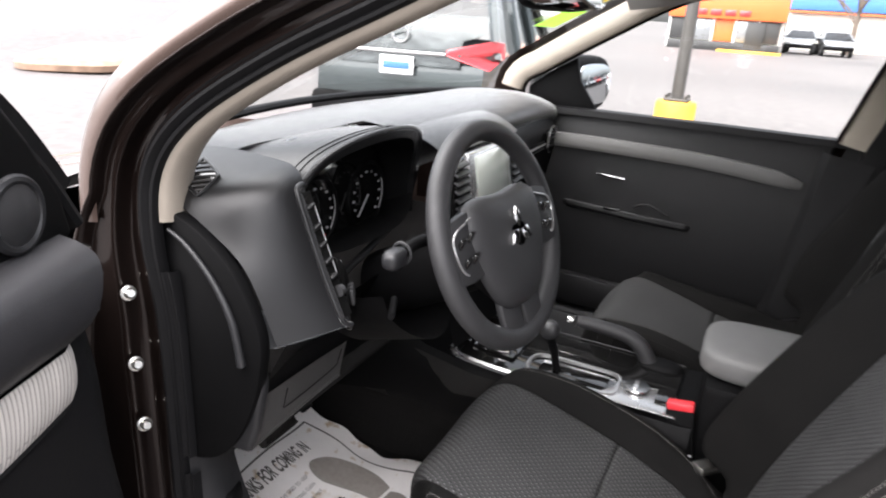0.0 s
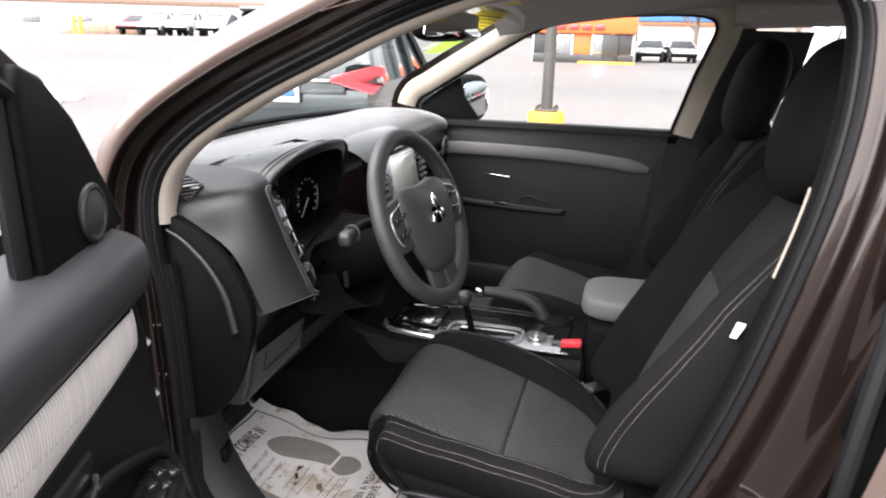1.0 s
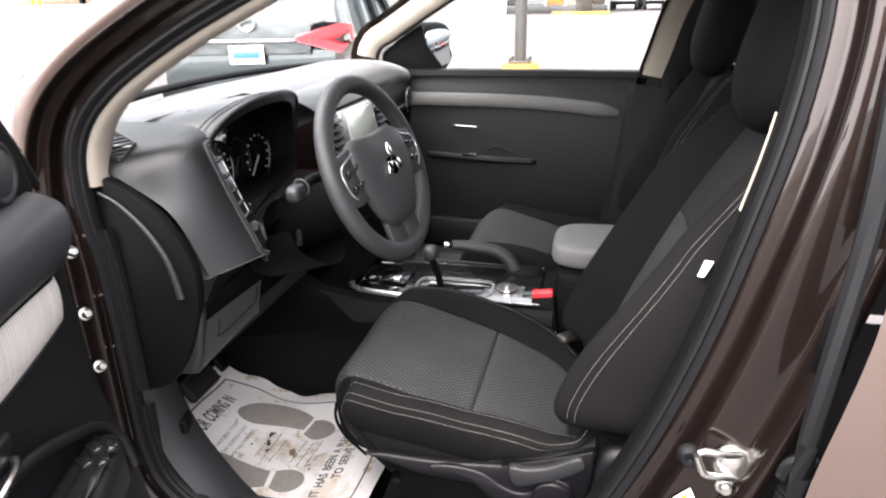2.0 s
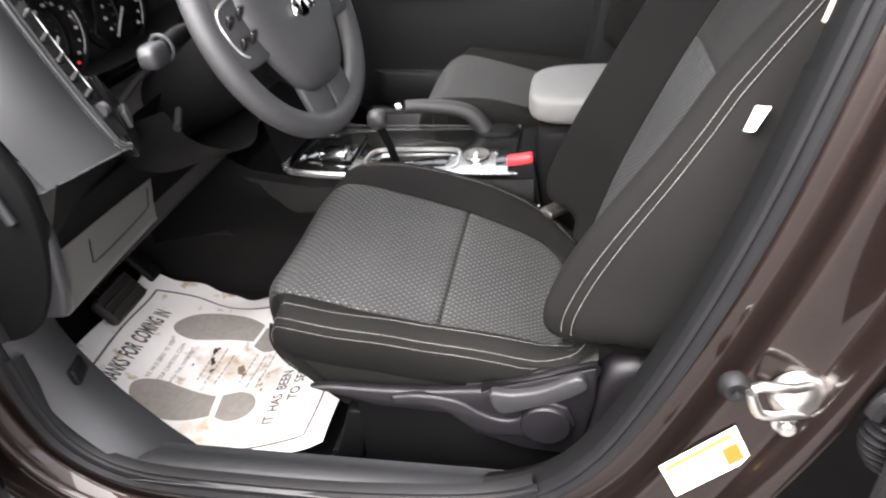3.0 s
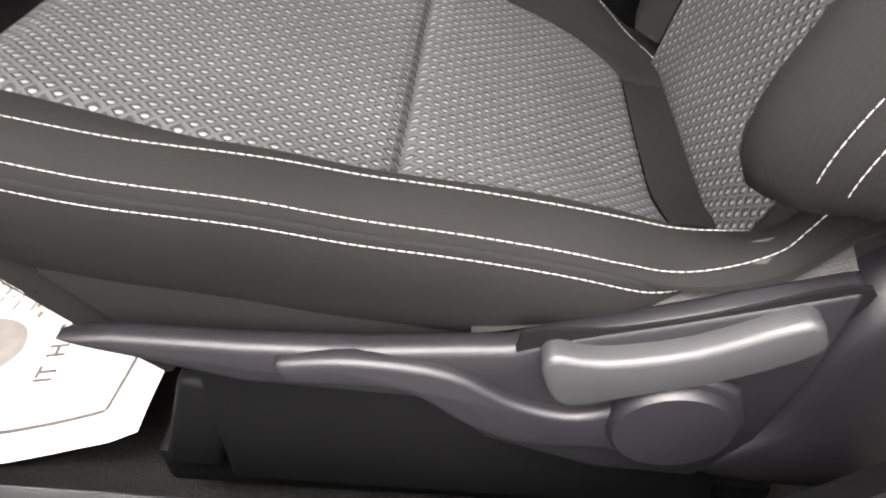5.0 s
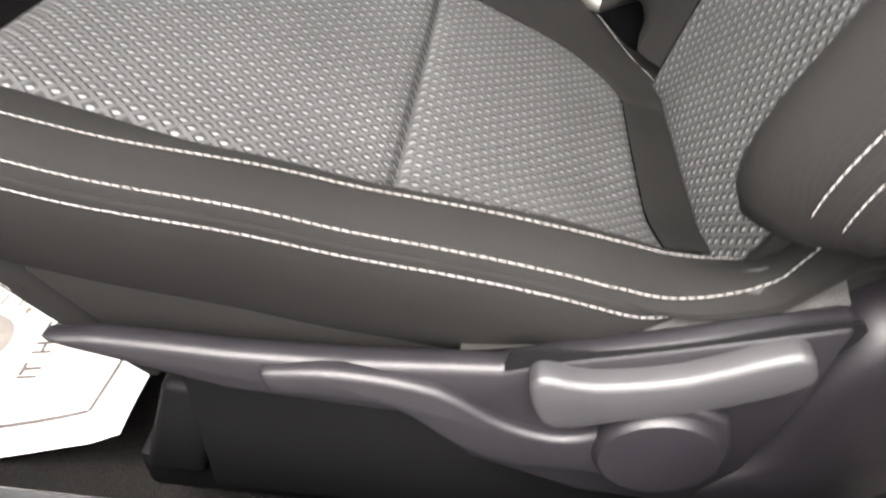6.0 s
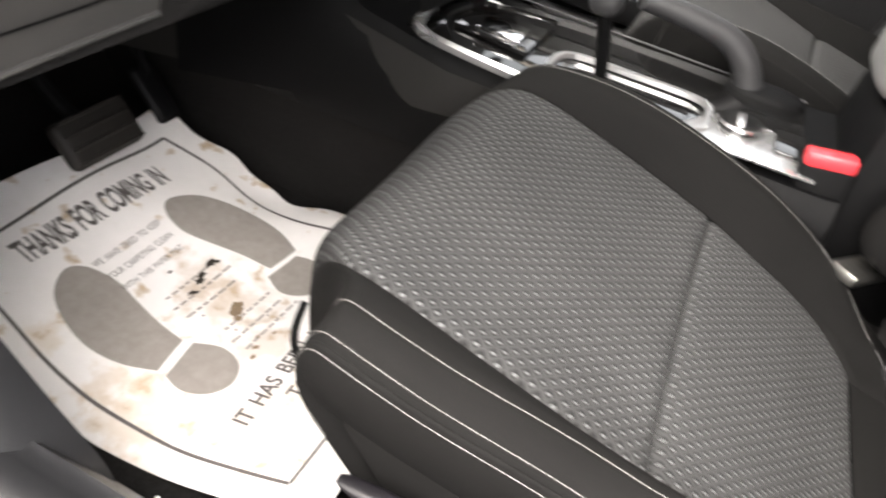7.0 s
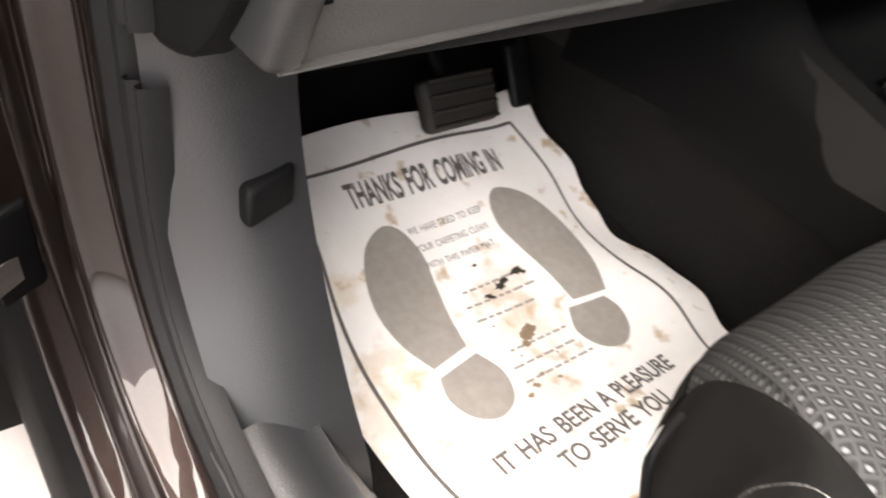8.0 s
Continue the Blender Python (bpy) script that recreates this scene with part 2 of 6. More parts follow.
LAMPRED = material("tail_lamp_lens", (0.60, 0.03, 0.04), 0.12, var=0.1, coat=1.0)
TYRE = material("tyre_rubber", (0.02, 0.02, 0.02), 0.8, var=0.3)


def paper():
    """White floor paper with tea-coloured stains towards its outer edge, and grey smudges."""
    m = material("floor_paper", (0.80, 0.775, 0.76), 0.85, var=0.04, scale=60, bump=0.25, bscale=60)
    n, l = m.node_tree.nodes, m.node_tree.links
    p = n["Principled BSDF"]
    src = p.inputs["Base Color"].links[0].from_socket
    co = n.new("ShaderNodeTexCoord")
    for centre, size, colour, low in (((-0.160, 0.005), 0.055, (0.46, 0.31, 0.15), 0.43), ((-0.172, -0.055), 0.085, (0.48, 0.33, 0.16), 0.42), ((-0.120, -0.175), 0.095, (0.48, 0.33, 0.16), 0.43),
                                      ((0.018, -0.02), 0.095, (0.42, 0.30, 0.17), 0.43), ((-0.02, -0.095), 0.075, (0.36, 0.26, 0.16), 0.43), ((0.035, 0.030), 0.075, (0.42, 0.30, 0.18), 0.43), ((-0.155, 0.10), 0.05, (0.55, 0.42, 0.26), 0.50)):
        d, mp, no, mu, rp, mx = (n.new("ShaderNodeVectorMath"), n.new("ShaderNodeMapRange"), n.new("ShaderNodeTexNoise"), n.new("ShaderNodeMath"), n.new("ShaderNodeMapRange"), n.new("ShaderNodeMixRGB"))
        d.operation, d.inputs[1].default_value = "DISTANCE", (*centre, 0.015)
        l.new(co.outputs["Object"], d.inputs[0])
        mp.inputs["From Max"].default_value, mp.inputs["To Min"].default_value, mp.inputs["To Max"].default_value = size, 0.42, 0.0
        l.new(d.outputs["Value"], mp.inputs["Value"])
        no.inputs["Scale"].default_value, no.inputs["Detail"].default_value = 34, 9
        l.new(co.outputs["Object"], no.inputs["Vector"])
        mu.operation = "ADD"
        l.new(mp.outputs[0], mu.inputs[0])
        l.new(no.outputs["Fac"], mu.inputs[1])
        rp.inputs["From Min"].default_value, rp.inputs["From Max"].default_value = low + 0.18, low + 0.36
        rp.inputs["To Max"].default_value = 0.36
        l.new(mu.outputs[0], rp.inputs["Value"])
        l.new(rp.outputs[0], mx.inputs[0])
        l.new(src, mx.inputs[1])
        mx.inputs[2].default_value = (*colour, 1)
        src = mx.outputs[0]
    l.new(src, p.inputs["Base Color"])
    return m


PAPER = paper()


# ---- mesh tools ----
def smooth_path(pts, per=6, closed=False):
    """Points on a smooth curve through pts."""
    P = [np.array(p, float) for p in pts]
    n, out = len(P), []
    for i in range(n if closed else n - 1):
        a, b, c, d = (P[(i + k) % n] if closed else P[min(max(i + k, 0), n - 1)] for k in (-1, 0, 1, 2))
        for j in range(per):
            t = j / per
            out.append(0.5 * (2 * b + (c - a) * t + (2 * a - 5 * b + 4 * c - d) * t * t + (3 * b - a - 3 * c + d) * t ** 3))
    if not closed:
        out.append(P[-1])
    return np.array(out)


def ease(t):
    """A smooth step from 0 to 1."""
    t = min(1, max(0, t))
    return t * t * (3 - 2 * t)


def along(pts, knots):
    """A function of one number that runs smoothly through pts at the knots."""
    P, K = np.array(pts, float), np.array(knots, float)

    def f(s):
        i = int(min(max(np.searchsorted(K, s) - 1, 0), len(K) - 2))
        t = (s - K[i]) / (K[i + 1] - K[i])
        m0 = (P[i + 1] - P[max(i - 1, 0)]) / (K[i + 1] - K[max(i - 1, 0)]) * (K[i + 1] - K[i])
        m1 = (P[min(i + 2, len(K) - 1)] - P[i]) / (K[min(i + 2, len(K) - 1)] - K[i]) * (K[i + 1] - K[i])
        return (2 * t ** 3 - 3 * t * t + 1) * P[i] + (t ** 3 - 2 * t * t + t) * m0 + (-2 * t ** 3 + 3 * t * t) * P[i + 1] + (t ** 3 - t * t) * m1

    return f


class Geo:
    """Gathers the vertices and faces of one part."""

    def __init__(self):
        self.v, self.f, self.uv = [], [], []

    def add(self, verts, faces, uvs=None):
        k = len(self.v)
        self.v += [tuple(float(c) for c in p) for p in verts]
        self.f += [tuple(i + k for i in q) for q in faces]
        self.uv += [tuple(u) for u in uvs] if uvs is not None else [(p[0], p[1]) for p in verts]
        return self

    def grid(self, fn, us, vs, wrap=False, uv=None, flip=False):
        us, vs = list(us), list(vs)
        nu, nv = len(us), len(vs)
        verts = [fn(u, v) for v in vs for u in us]
        faces = []
        for j in range(nv - 1):
            for i in range(nu if wrap else nu - 1):
                q = (j * nu + i, j * nu + (i + 1) % nu, (j + 1) * nu + (i + 1) % nu, (j + 1) * nu + i)
                faces.append(q[::-1] if flip else q)
        return self.add(verts, faces, [uv(u, v) for v in vs for u in us] if uv else None)

    def rings(self, loops, caps=True):
        n, k = len(loops[0]), len(loops)
        verts = [p for lp in loops for p in lp]
        faces = [(j * n + i, j * n + (i + 1) % n, (j + 1) * n + (i + 1) % n, (j + 1) * n + i) for j in range(k - 1) for i in range(n)]
        if caps:
            faces += [tuple(range(n))[::-1], tuple(range((k - 1) * n, k * n))]
        return self.add(verts, faces)

    def sweep(self, path, profile, up=(0, 0, 1), closed=False, caps=True, scale=None):
        """Sweeps a closed profile of (side, up) along a path."""
        P = np.array(path, float)
        n, loops = len(P), []
        for i in range(n):
            a, b = (P[(i - 1) % n], P[(i + 1) % n]) if closed else (P[max(i - 1, 0)], P[min(i + 1, n - 1)])
            t = (b - a) / np.linalg.norm(b - a)
            s = np.cross(t, up)
            s /= np.linalg.norm(s) + 1e-9
            w = np.cross(s, t)
            k = scale(i / (n - 1)) if scale else 1.0
            loops.append([P[i] + k * (x * s + y * w) for x, y in profile])
        if closed:
            return self.rings(loops + [loops[0]], False)
        return self.rings(loops, caps)

    def tube(self, path, r, n=10, up=(0, 0, 1), closed=False, scale=None):
        return self.sweep(path, [(r * math.cos(a), r * math.sin(a)) for a in np.linspace(0, 2 * math.pi, n, False)], up, closed, True, scale)

    def bm(self, b):
        b.verts.index_update()
        self.add([v.co.copy() for v in b.verts], [tuple(v.index for v in f.verts) for f in b.faces])
        b.free()
        return self

    def box(self, c, s, bevel=0.003, m=None, seg=2):
        b = bmesh.new()
        bmesh.ops.create_cube(b, size=1)
        bmesh.ops.scale(b, vec=s, verts=b.verts)
        if bevel:
            bmesh.ops.bevel(b, geom=b.edges[:], offset=bevel, segments=seg, affect="EDGES", profile=0.5)
        bmesh.ops.transform(b, matrix=Matrix.Translation(c) @ (m or Matrix()), verts=b.verts)
        return self.bm(b)

    def slab(self, pts, thick, bevel=0.002, seg=2):
        """A plate of any outline, extruded by the vector thick."""
        b = bmesh.new()
        f = b.faces.new([b.verts.new(p) for p in pts])
        r = bmesh.ops.extrude_face_region(b, geom=[f])
        bmesh.ops.translate(b, vec=Vector(thick), verts=[g for g in r["geom"] if isinstance(g, bmesh.types.BMVert)])
        bmesh.ops.recalc_face_normals(b, faces=b.faces)
        if bevel:
            rim = [e for e in b.edges if e.calc_face_angle(0) > 0.6]
            bmesh.ops.bevel(b, geom=rim, offset=bevel, segments=seg, affect="EDGES", profile=0.5)
        return self.bm(b)

    def lathe(self, prof, m=None, n=32):
        """Turns (radius, height) pairs about z, then places the result by m."""
        m = m or Matrix()
        loops = [[m @ Vector((r * math.cos(a), r * math.sin(a), h)) for a in np.linspace(0, 2 * math.pi, n, False)] for r, h in prof]
        return self.rings(loops)

    def blob(self, c, s, p=2.6, m=None, nu=28, nv=16):
        """A rounded block: a superellipsoid of half sizes s."""
        m = m or Matrix()

        def e(a, k):
            return math.copysign(abs(a) ** (2 / k), a)

        return self.grid(lambda u, v: Vector(c) + m @ Vector((s[0] * e(math.cos(v), p) * e(math.cos(u), p), s[1] * e(math.cos(v), p) * e(math.sin(u), p), s[2] * e(math.sin(v), p))),
                         np.linspace(0, 2 * math.pi, nu, False), np.linspace(-math.pi / 2, math.pi / 2, nv), True)

    def mesh(self, name, flat=False):
        me = bpy.data.meshes.new(name)
        me.from_pydata(self.v, [], self.f)
        me.validate()
        if len(me.vertices) == len(self.uv):
            layer = me.uv_layers.new(name="map")
            idx = np.empty(len(me.loops), int)
            me.loops.foreach_get("vertex_index", idx)
            layer.data.foreach_set("uv", np.array(self.uv, float)[idx].ravel())
        b = bmesh.new()
        b.from_mesh(me)
        bmesh.ops.recalc_face_normals(b, faces=b.faces)
        b.to_mesh(me)
        b.free()
        me.polygons.foreach_set("use_smooth", [not flat] * len(me.polygons))
        if not flat:
            me.set_sharp_from_angle(angle=radians(42))
        return me


def thing(name, label, category, at=(0, 0, 0), group="", kind=""):
    ob = new(name)
    ob.location, ob.empty_display_size = at, 0.05
    return tagged(ob, label, category, group, kind)


def root(ob):
    while ob.parent:
        ob = ob.parent
    return ob


def part(name, geo, mat, parent, label="", flat=False):
    """Links geometry, given in the place's own metres, as one mesh under a thing or a part."""
    me = geo.mesh(name, flat)
    at = Vector(root(parent).location)
    me.transform(Matrix.Translation(-at))
    me.materials.append(mat)
    ob = new(name, me)
    ob.parent = parent
    return tagged(ob, label)


def solo(name, geo, mat, label, category="", kind="", group="", flat=False):
    me = geo.mesh(name, flat)
    me.materials.append(mat)
    return tagged(new(name, me), label, category, group, kind)


def spread(a, b, n, tight=True):
    """n numbers from a to b, closer together at the ends."""
    t = np.linspace(0, 1, n)
    if tight:
        t = 0.5 - 0.5 * np.cos(np.pi * t)
        t = 0.65 * t + 0.35 * np.linspace(0, 1, n)
    return a + (b - a) * t


# ---- the car's shell: door openings, seals, pillar trim, roof, floor, glass ----
RING = [(-.70, .362, .80), (-.70, .364, 1.0), (-.708, .371, 1.13), (-.706, .360, 1.220), (-.698, .306, 1.290), (-.675, .204, 1.360), (-.65, .09, 1.42), (-.625, -.03, 1.478),
        (-.605, -.16, 1.52), (-.595, -.35, 1.55), (-.60, -.52, 1.545), (-.625, -.597, 1.50), (-.66, -.607, 1.40), (-.69, -.59, 1.27), (-.705, -.555, 1.12), (-.71, -.515, .97),
        (-.71, -.455, .80), (-.708, -.385, .66), (-.70, -.29, .575), (-.70, -.1, .545), (-.70, .1, .54), (-.70, .25, .55), (-.70, .328, .60), (-.70, .358, .68)]
RING = smooth_path(RING, 5, True)
NR = len(RING)
# the passenger side, where the closed door's window is the opening
PANE = [(-.70, .362, .80), (-.70, .364, 1.0), (-.708, .371, 1.13), (-.690, .365, 1.225), (-.674, .300, 1.268), (-.660, .214, 1.320), (-.648, .09, 1.392), (-.632, -.029, 1.457),
        (-.612, -.141, 1.495), (-.606, -.30, 1.508), (-.606, -.49, 1.512), (-.612, -.553, 1.490), (-.632, -.537, 1.42), (-.652, -.512, 1.346), (-.680, -.484, 1.24), (-.70, -.460, 1.14),
        (-.71, -.43, .90), (-.708, -.385, .66), (-.70, -.29, .575), (-.70, -.1, .545), (-.70, .1, .54), (-.70, .25, .55), (-.70, .328, .60), (-.70, .358, .68)]
PANE = smooth_path(PANE, 5, True)


def outward(ring, i):
    t = ring[(i + 1) % NR] - ring[(i - 1) % NR]
    t /= np.linalg.norm(t)
    o = np.array([0, t[2], -t[1]])
    return o / np.linalg.norm(o)


def outwards(ring):
    out = [outward(ring, i) for i in range(NR)]
    return out if out[0][1] > 0 else [-o for o in out]


RING_OUT, PANE_OUT = outwards(RING), outwards(PANE)


def slim(i, o, d):
    """The frame is narrower along the windscreen pillar and the roof than down the centre pillar."""
    f = max(0, (13 - i) / 9) if i < 30 else max(0, (i - 44) / 16)
    f = .21 + .79 * min(1, f if i < 75 else 1)
    return (o if o < .022 else .022 + (o - .022) * f), d * (.65 + .35 * f)


def ring_band(profile, side, start=0, end=None, closed=True, fit=lambda i, o, d: (o, d)):
    """A band that runs round a door opening; profile: (outward, towards the outside of the car)."""
    idx = range(NR) if closed else range(start, end)
    g = Geo()
    ring, out = (PANE, PANE_OUT) if side > 0 else (RING, RING_OUT)
    loops = [[(side * -(ring[i][0] - d) if side > 0 else ring[i][0] - d, *(ring[i] + o * out[i])[1:]) for o, d in (fit(i, *p) for p in profile)] for i in idx]
    if closed:
        loops.append(loops[0])
    n = len(profile)
    g.add([p for lp in loops for p in lp], [(j * n + i, j * n + i + 1, (j + 1) * n + i + 1, (j + 1) * n + i) for j in range(len(loops) - 1) for i in range(n - 1)])
    return g


car = thing("car_shell", "brown metallic car body with its front door opening", "car body", (0, 0, 0.3))
STEP = [(.004, -.03), (.008, .0), (.022, .006), (.030, .008), (.036, .022), (.040, .036), (.056, .040), (.092, .044), (.099, .050), (.104, .062), (.112, .070), (.124, .070), (.131, .060), (.134, .04), (.132, -.02)]
LIPS = [(-.010, -.012), (-.011, -.004), (-.008, .003), (-.004, .004), (-.002, .001), (.000, .004), (.004, .009), (.008, .009), (.010, .005), (.011, .002), (.015, .004), (.018, .001), (.016, -.008), (.004, -.012)]
for side in (-1, 1):
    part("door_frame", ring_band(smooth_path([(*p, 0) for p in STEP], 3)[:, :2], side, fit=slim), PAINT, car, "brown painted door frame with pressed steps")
    part("door_seal", ring_band(LIPS if side < 0 else [(o * .3 + .004, d) for o, d in LIPS], side), RUBBER, car, "black rubber door seal")
INNER_LIPS = [(-.009, .000), (-.011, .004), (-.014, .003), (-.016, -.002), (-.018, -.003), (-.020, .001), (-.023, .001), (-.025, -.004), (-.025, -.014)]
for a, b in ((88, NR), (0, 9)):
    part("inner_seal", ring_band(INNER_LIPS, -1, a, b, False), RUBBER, car, "ribbed inner door seal")
for side in (-1, 1):
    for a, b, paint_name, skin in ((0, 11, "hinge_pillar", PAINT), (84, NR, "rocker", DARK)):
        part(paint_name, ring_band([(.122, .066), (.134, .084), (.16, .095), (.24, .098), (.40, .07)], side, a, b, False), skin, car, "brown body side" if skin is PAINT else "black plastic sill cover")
    part("pillar_skin", ring_band([(.0435, .040), (.052, .046), (.066, .045), (.080, .036), (.090, .020), (.094, -.02)], side, 11, 46, False), BODYP, car, "brown painted outside of the windscreen pillar")
# pale trim on the windscreen pillars, from their feet to the roof
A0, A1 = 11, 46
for side in (-1, 1):
    if side < 0:
        part("pillar_trim", ring_band([(-.008, -.004), (-.016, -.008), (-.022, -.018), (-.022, -.035), (-.012, -.06), (.02, -.08), (.05, -.075)], side, A0, A1, False), BEIGE, car, "beige windscreen pillar trim")
        part("centre_pillar_trim", ring_band([(-.008, -.006), (-.012, -.012), (-.014, -.03), (-.004, -.05), (.04, -.06), (.16, -.05)], side, 50, 74, False), DARK, car, "dark centre pillar trim beside the front seat")
        part("pillar_edge", ring_band([(-.008, -.006), (-.0098, -.012), (-.0107, -.024), (-.0155, -.036), (-.010, -.030)], side, 65, 70, False), BEIGE, car, "beige edge of the centre pillar")
    else:
        part("pillar_trim", ring_band([(.0065, -.002), (.007, -.016), (.012, -.024), (.036, -.032), (.060, -.030), (.072, -.020), (.074, .010)], side, 14, 42, False), BEIGE, car, "beige windscreen pillar trim")
        part("roof_edge", ring_band([(.0065, -.002), (.007, -.018), (.016, -.026), (.05, -.036), (.10, -.06)], side, 41, 54, False), LINING, car, "grey headliner edge over the window")
        part("pillar_edge", ring_band([(.008, -.002), (.009, -.020), (.016, -.028), (.050, -.034), (.072, -.034)], side, 53, 75, False), BEIGE, car, "beige centre pillar trim")
        part("centre_pillar_trim", ring_band([(.068, -.028), (.072, -.040), (.10, -.044), (.17, -.034), (.26, -.02)], side, 56, 76, False), PANELP, car, "dark centre pillar trim beside the front seat")
    part("lower_pillar_trim", ring_band([(-.008, -.006), (-.014, -.014), (-.016, -.03), (.0, -.05), (.10, -.055)], side, 70 if side < 0 else 75, 92, False), DARK if side < 0 else PANELP, car, "black lower pillar trim")
    sill = Geo()
    sill.grid(lambda u, v: (side * (.705 - .12 * u - .006 * math.sin(u * 3.1)), v, .553 + .012 * math.sin(min(1, u * 2.2) * math.pi) - max(0, u - .55) * .26), np.linspace(0, 1, 14), np.linspace(-.48, .252, 20))
    part("sill_plate", sill, KICKP, car, "dark grey scuff plate on the sill")

roof = Geo()
roof.grid(lambda u, v: (u * (.60 - .02 * max(0, v)), .02 - 1.9 * v, 1.50 + .028 * (1 - u * u) * max(0, 1 - v * 3) + .085 * min(1, max(0, v) * 3.2) ** .6 - .05 * u ** 4), np.linspace(-1, 1, 24), np.linspace(-.03, 1, 24))
part("roof_lining", roof, LINING, car, "grey cloth headliner")
outer = Geo()
outer.grid(lambda u, v: (u * .70, .07 - 2.4 * v, 1.545 + .10 * min(1, v * 3.2) ** .6 - .07 * u ** 4), np.linspace(-1, 1, 16), np.linspace(0, 1, 16))
part("roof_skin", outer, BODYP, car)
header = Geo()
header.tube(smooth_path([(-.6, .0, 1.495), (-.3, .05, 1.540), (0, .060, 1.552), (.3, .05, 1.540), (.6, .0, 1.495)], 6), .025, 10)
part("roof_rail", header, LINING, car, "padded headliner edge over the windscreen")


def screen_point(u, v):
    x = u * (.66 - .06 * v)
    return (x, .66 - .15 * u * u - .60 * v, 1.205 + .315 * v - .01 * u * u)


ws = Geo().grid(screen_point, np.linspace(-1, 1, 16), np.linspace(0, 1.08, 13))
glass = part("windscreen", ws, GLASS, car, "clear windscreen glass")
glass.visible_shadow = False
band = Geo().tube([screen_point(u, .015) for u in np.linspace(-1, 1, 24)], .009, 8)
part("windscreen_seal", band, RUBBER, car, "black seal along the windscreen foot")
sticker = Geo()
sticker.grid(lambda u, v: Vector(screen_point(.32 + .30 * u, .80 + .19 * v)) + Vector((0, -.006, -.004)), np.linspace(0, 1, 8), np.linspace(0, 1, 6))
st = solo("window_sticker", sticker, YPAPER, "yellow paper price sticker on the windscreen", "sticker")
for k in range(7):
    bar = Geo().grid(lambda u, v: Vector(screen_point(.35 + .24 * u, .815 + .023 * k + .009 * v)) + Vector((0, -.009, -.006)), np.linspace(0, 1, 5), (0, 1))
    b = part("print_bar", bar, INK, st)
leafy = Geo()
leafy.grid(lambda u, v: Vector(screen_point(.49 + .14 * u, .64 + .13 * v)) + Vector((0, -.006, -.004)), np.linspace(0, 1, 5), np.linspace(0, 1, 5))
solo("green_sticker", leafy, GPAPER, "green paper sticker on the windscreen", "sticker")

# cowl, bonnet and wiper in front of the windscreen
cowl = Geo().grid(lambda u, v: (u * .72, .69 - .12 * u * u + .22 * v, 1.165 - .10 * v), np.linspace(-1, 1, 16), np.linspace(0, 1, 6))
part("cowl", cowl, DARK, car, "black plastic cowl below the windscreen")
bonnet = Geo().grid(lambda u, v: (u * (.80 - .08 * v), .86 - .08 * u * u + .95 * v, 1.06 - .10 * v - .12 * v ** 4 - .06 * u ** 4), np.linspace(-1, 1, 16), np.linspace(0, 1, 14))
part("bonnet", bonnet, BODYP, car, "brown metallic bonnet")
for side in (-1, 1):
    wing = Geo().grid(lambda u, v: (side * (.80 + .09 * math.sin(u * 1.5)), .52 + 1.25 * v, 1.05 - .55 * u - .10 * v), np.linspace(0, 1, 8), np.linspace(0, 1, 10))
    part("front_wing", wing, BODYP, car)

# the rest of the body: front end, rear flanks, tail and road wheels
part("front_bumper", Geo().grid(lambda u, v: (u * (.86 - .03 * v), 1.86 - .14 * u ** 4 - .05 * v * v, .32 + .56 * v), np.linspace(-1, 1, 18), np.linspace(0, 1, 8)), BODYP, car, "brown front end")
for side in (-1, 1):
    part("rear_flank", Geo().grid(lambda u, v: (side * (.82 + .05 * math.sin(v * 2.6) - .10 * max(0, u - .8)), -1.02 - 1.45 * u, .42 + .66 * v), np.linspace(0, 1, 14), np.linspace(0, 1, 10)), BODYP, car, "brown rear flank")
    part("rear_roof_post", Geo().tube(smooth_path([(side * .80, -2.42, 1.06), (side * .74, -2.36, 1.35), (side * .68, -2.28, 1.60)], 5), .05, 8), BODYP, car)
    for y in (.98, -1.72):
        hub = Matrix.Translation((side * .78, y, .345)) @ Euler((radians(90), 0, radians(90))).to_matrix().to_4x4()
        road_wheel = part("wheel", Geo().lathe([(.22, -.11), (.33, -.11), (.345, -.06), (.345, .06), (.33, .11), (.22, .11)], hub, 32), TYRE, car, "black tyre")
        part("rim", Geo().lathe([(0, -.085), (.20, -.095), (.23, -.10), (.23, .10), (.20, .095), (0, .085)], hub, 28), SILVER, road_wheel, "silver wheel rim")
part("tailgate", Geo().grid(lambda u, v: (u * (.84 - .14 * v), -2.47 + .18 * max(0, v - .45) - .03 * (1 - u * u), .42 + 1.20 * v), np.linspace(-1, 1, 12), np.linspace(0, 1, 12)), BODYP, car, "brown tailgate")

# carpeted floor with toe board and tunnel, closed behind
floor_g = Geo()


def floor_z(y):
    return .385 + .34 * max(0, y - .50) ** 1.15 + .0


floor_g.grid(lambda u, v: (u, v, floor_z(v) - .004), np.linspace(-.70, .70, 30), np.linspace(-1.6, .95, 60))
solo("floor", floor_g, CARPET, "black carpeted car floor", "floor", "structure")
bulk = Geo().grid(lambda u, v: (u, .80 - .12 * v, .52 + .60 * v), np.linspace(-.70, .70, 10), np.linspace(0, 1, 8))
solo("wall_front", bulk, DARK, "black bulkhead behind the dashboard", "wall", "structure")
back = Geo().slab([(-.68, -1.62, .38), (.68, -1.62, .38), (.62, -1.75, 1.1), (-.62, -1.75, 1.1)], (0, -.03, 0), .01)
solo("wall_back", back, GREYP, "grey load space panel behind the rear seats", "wall", "structure")
kick = Geo()
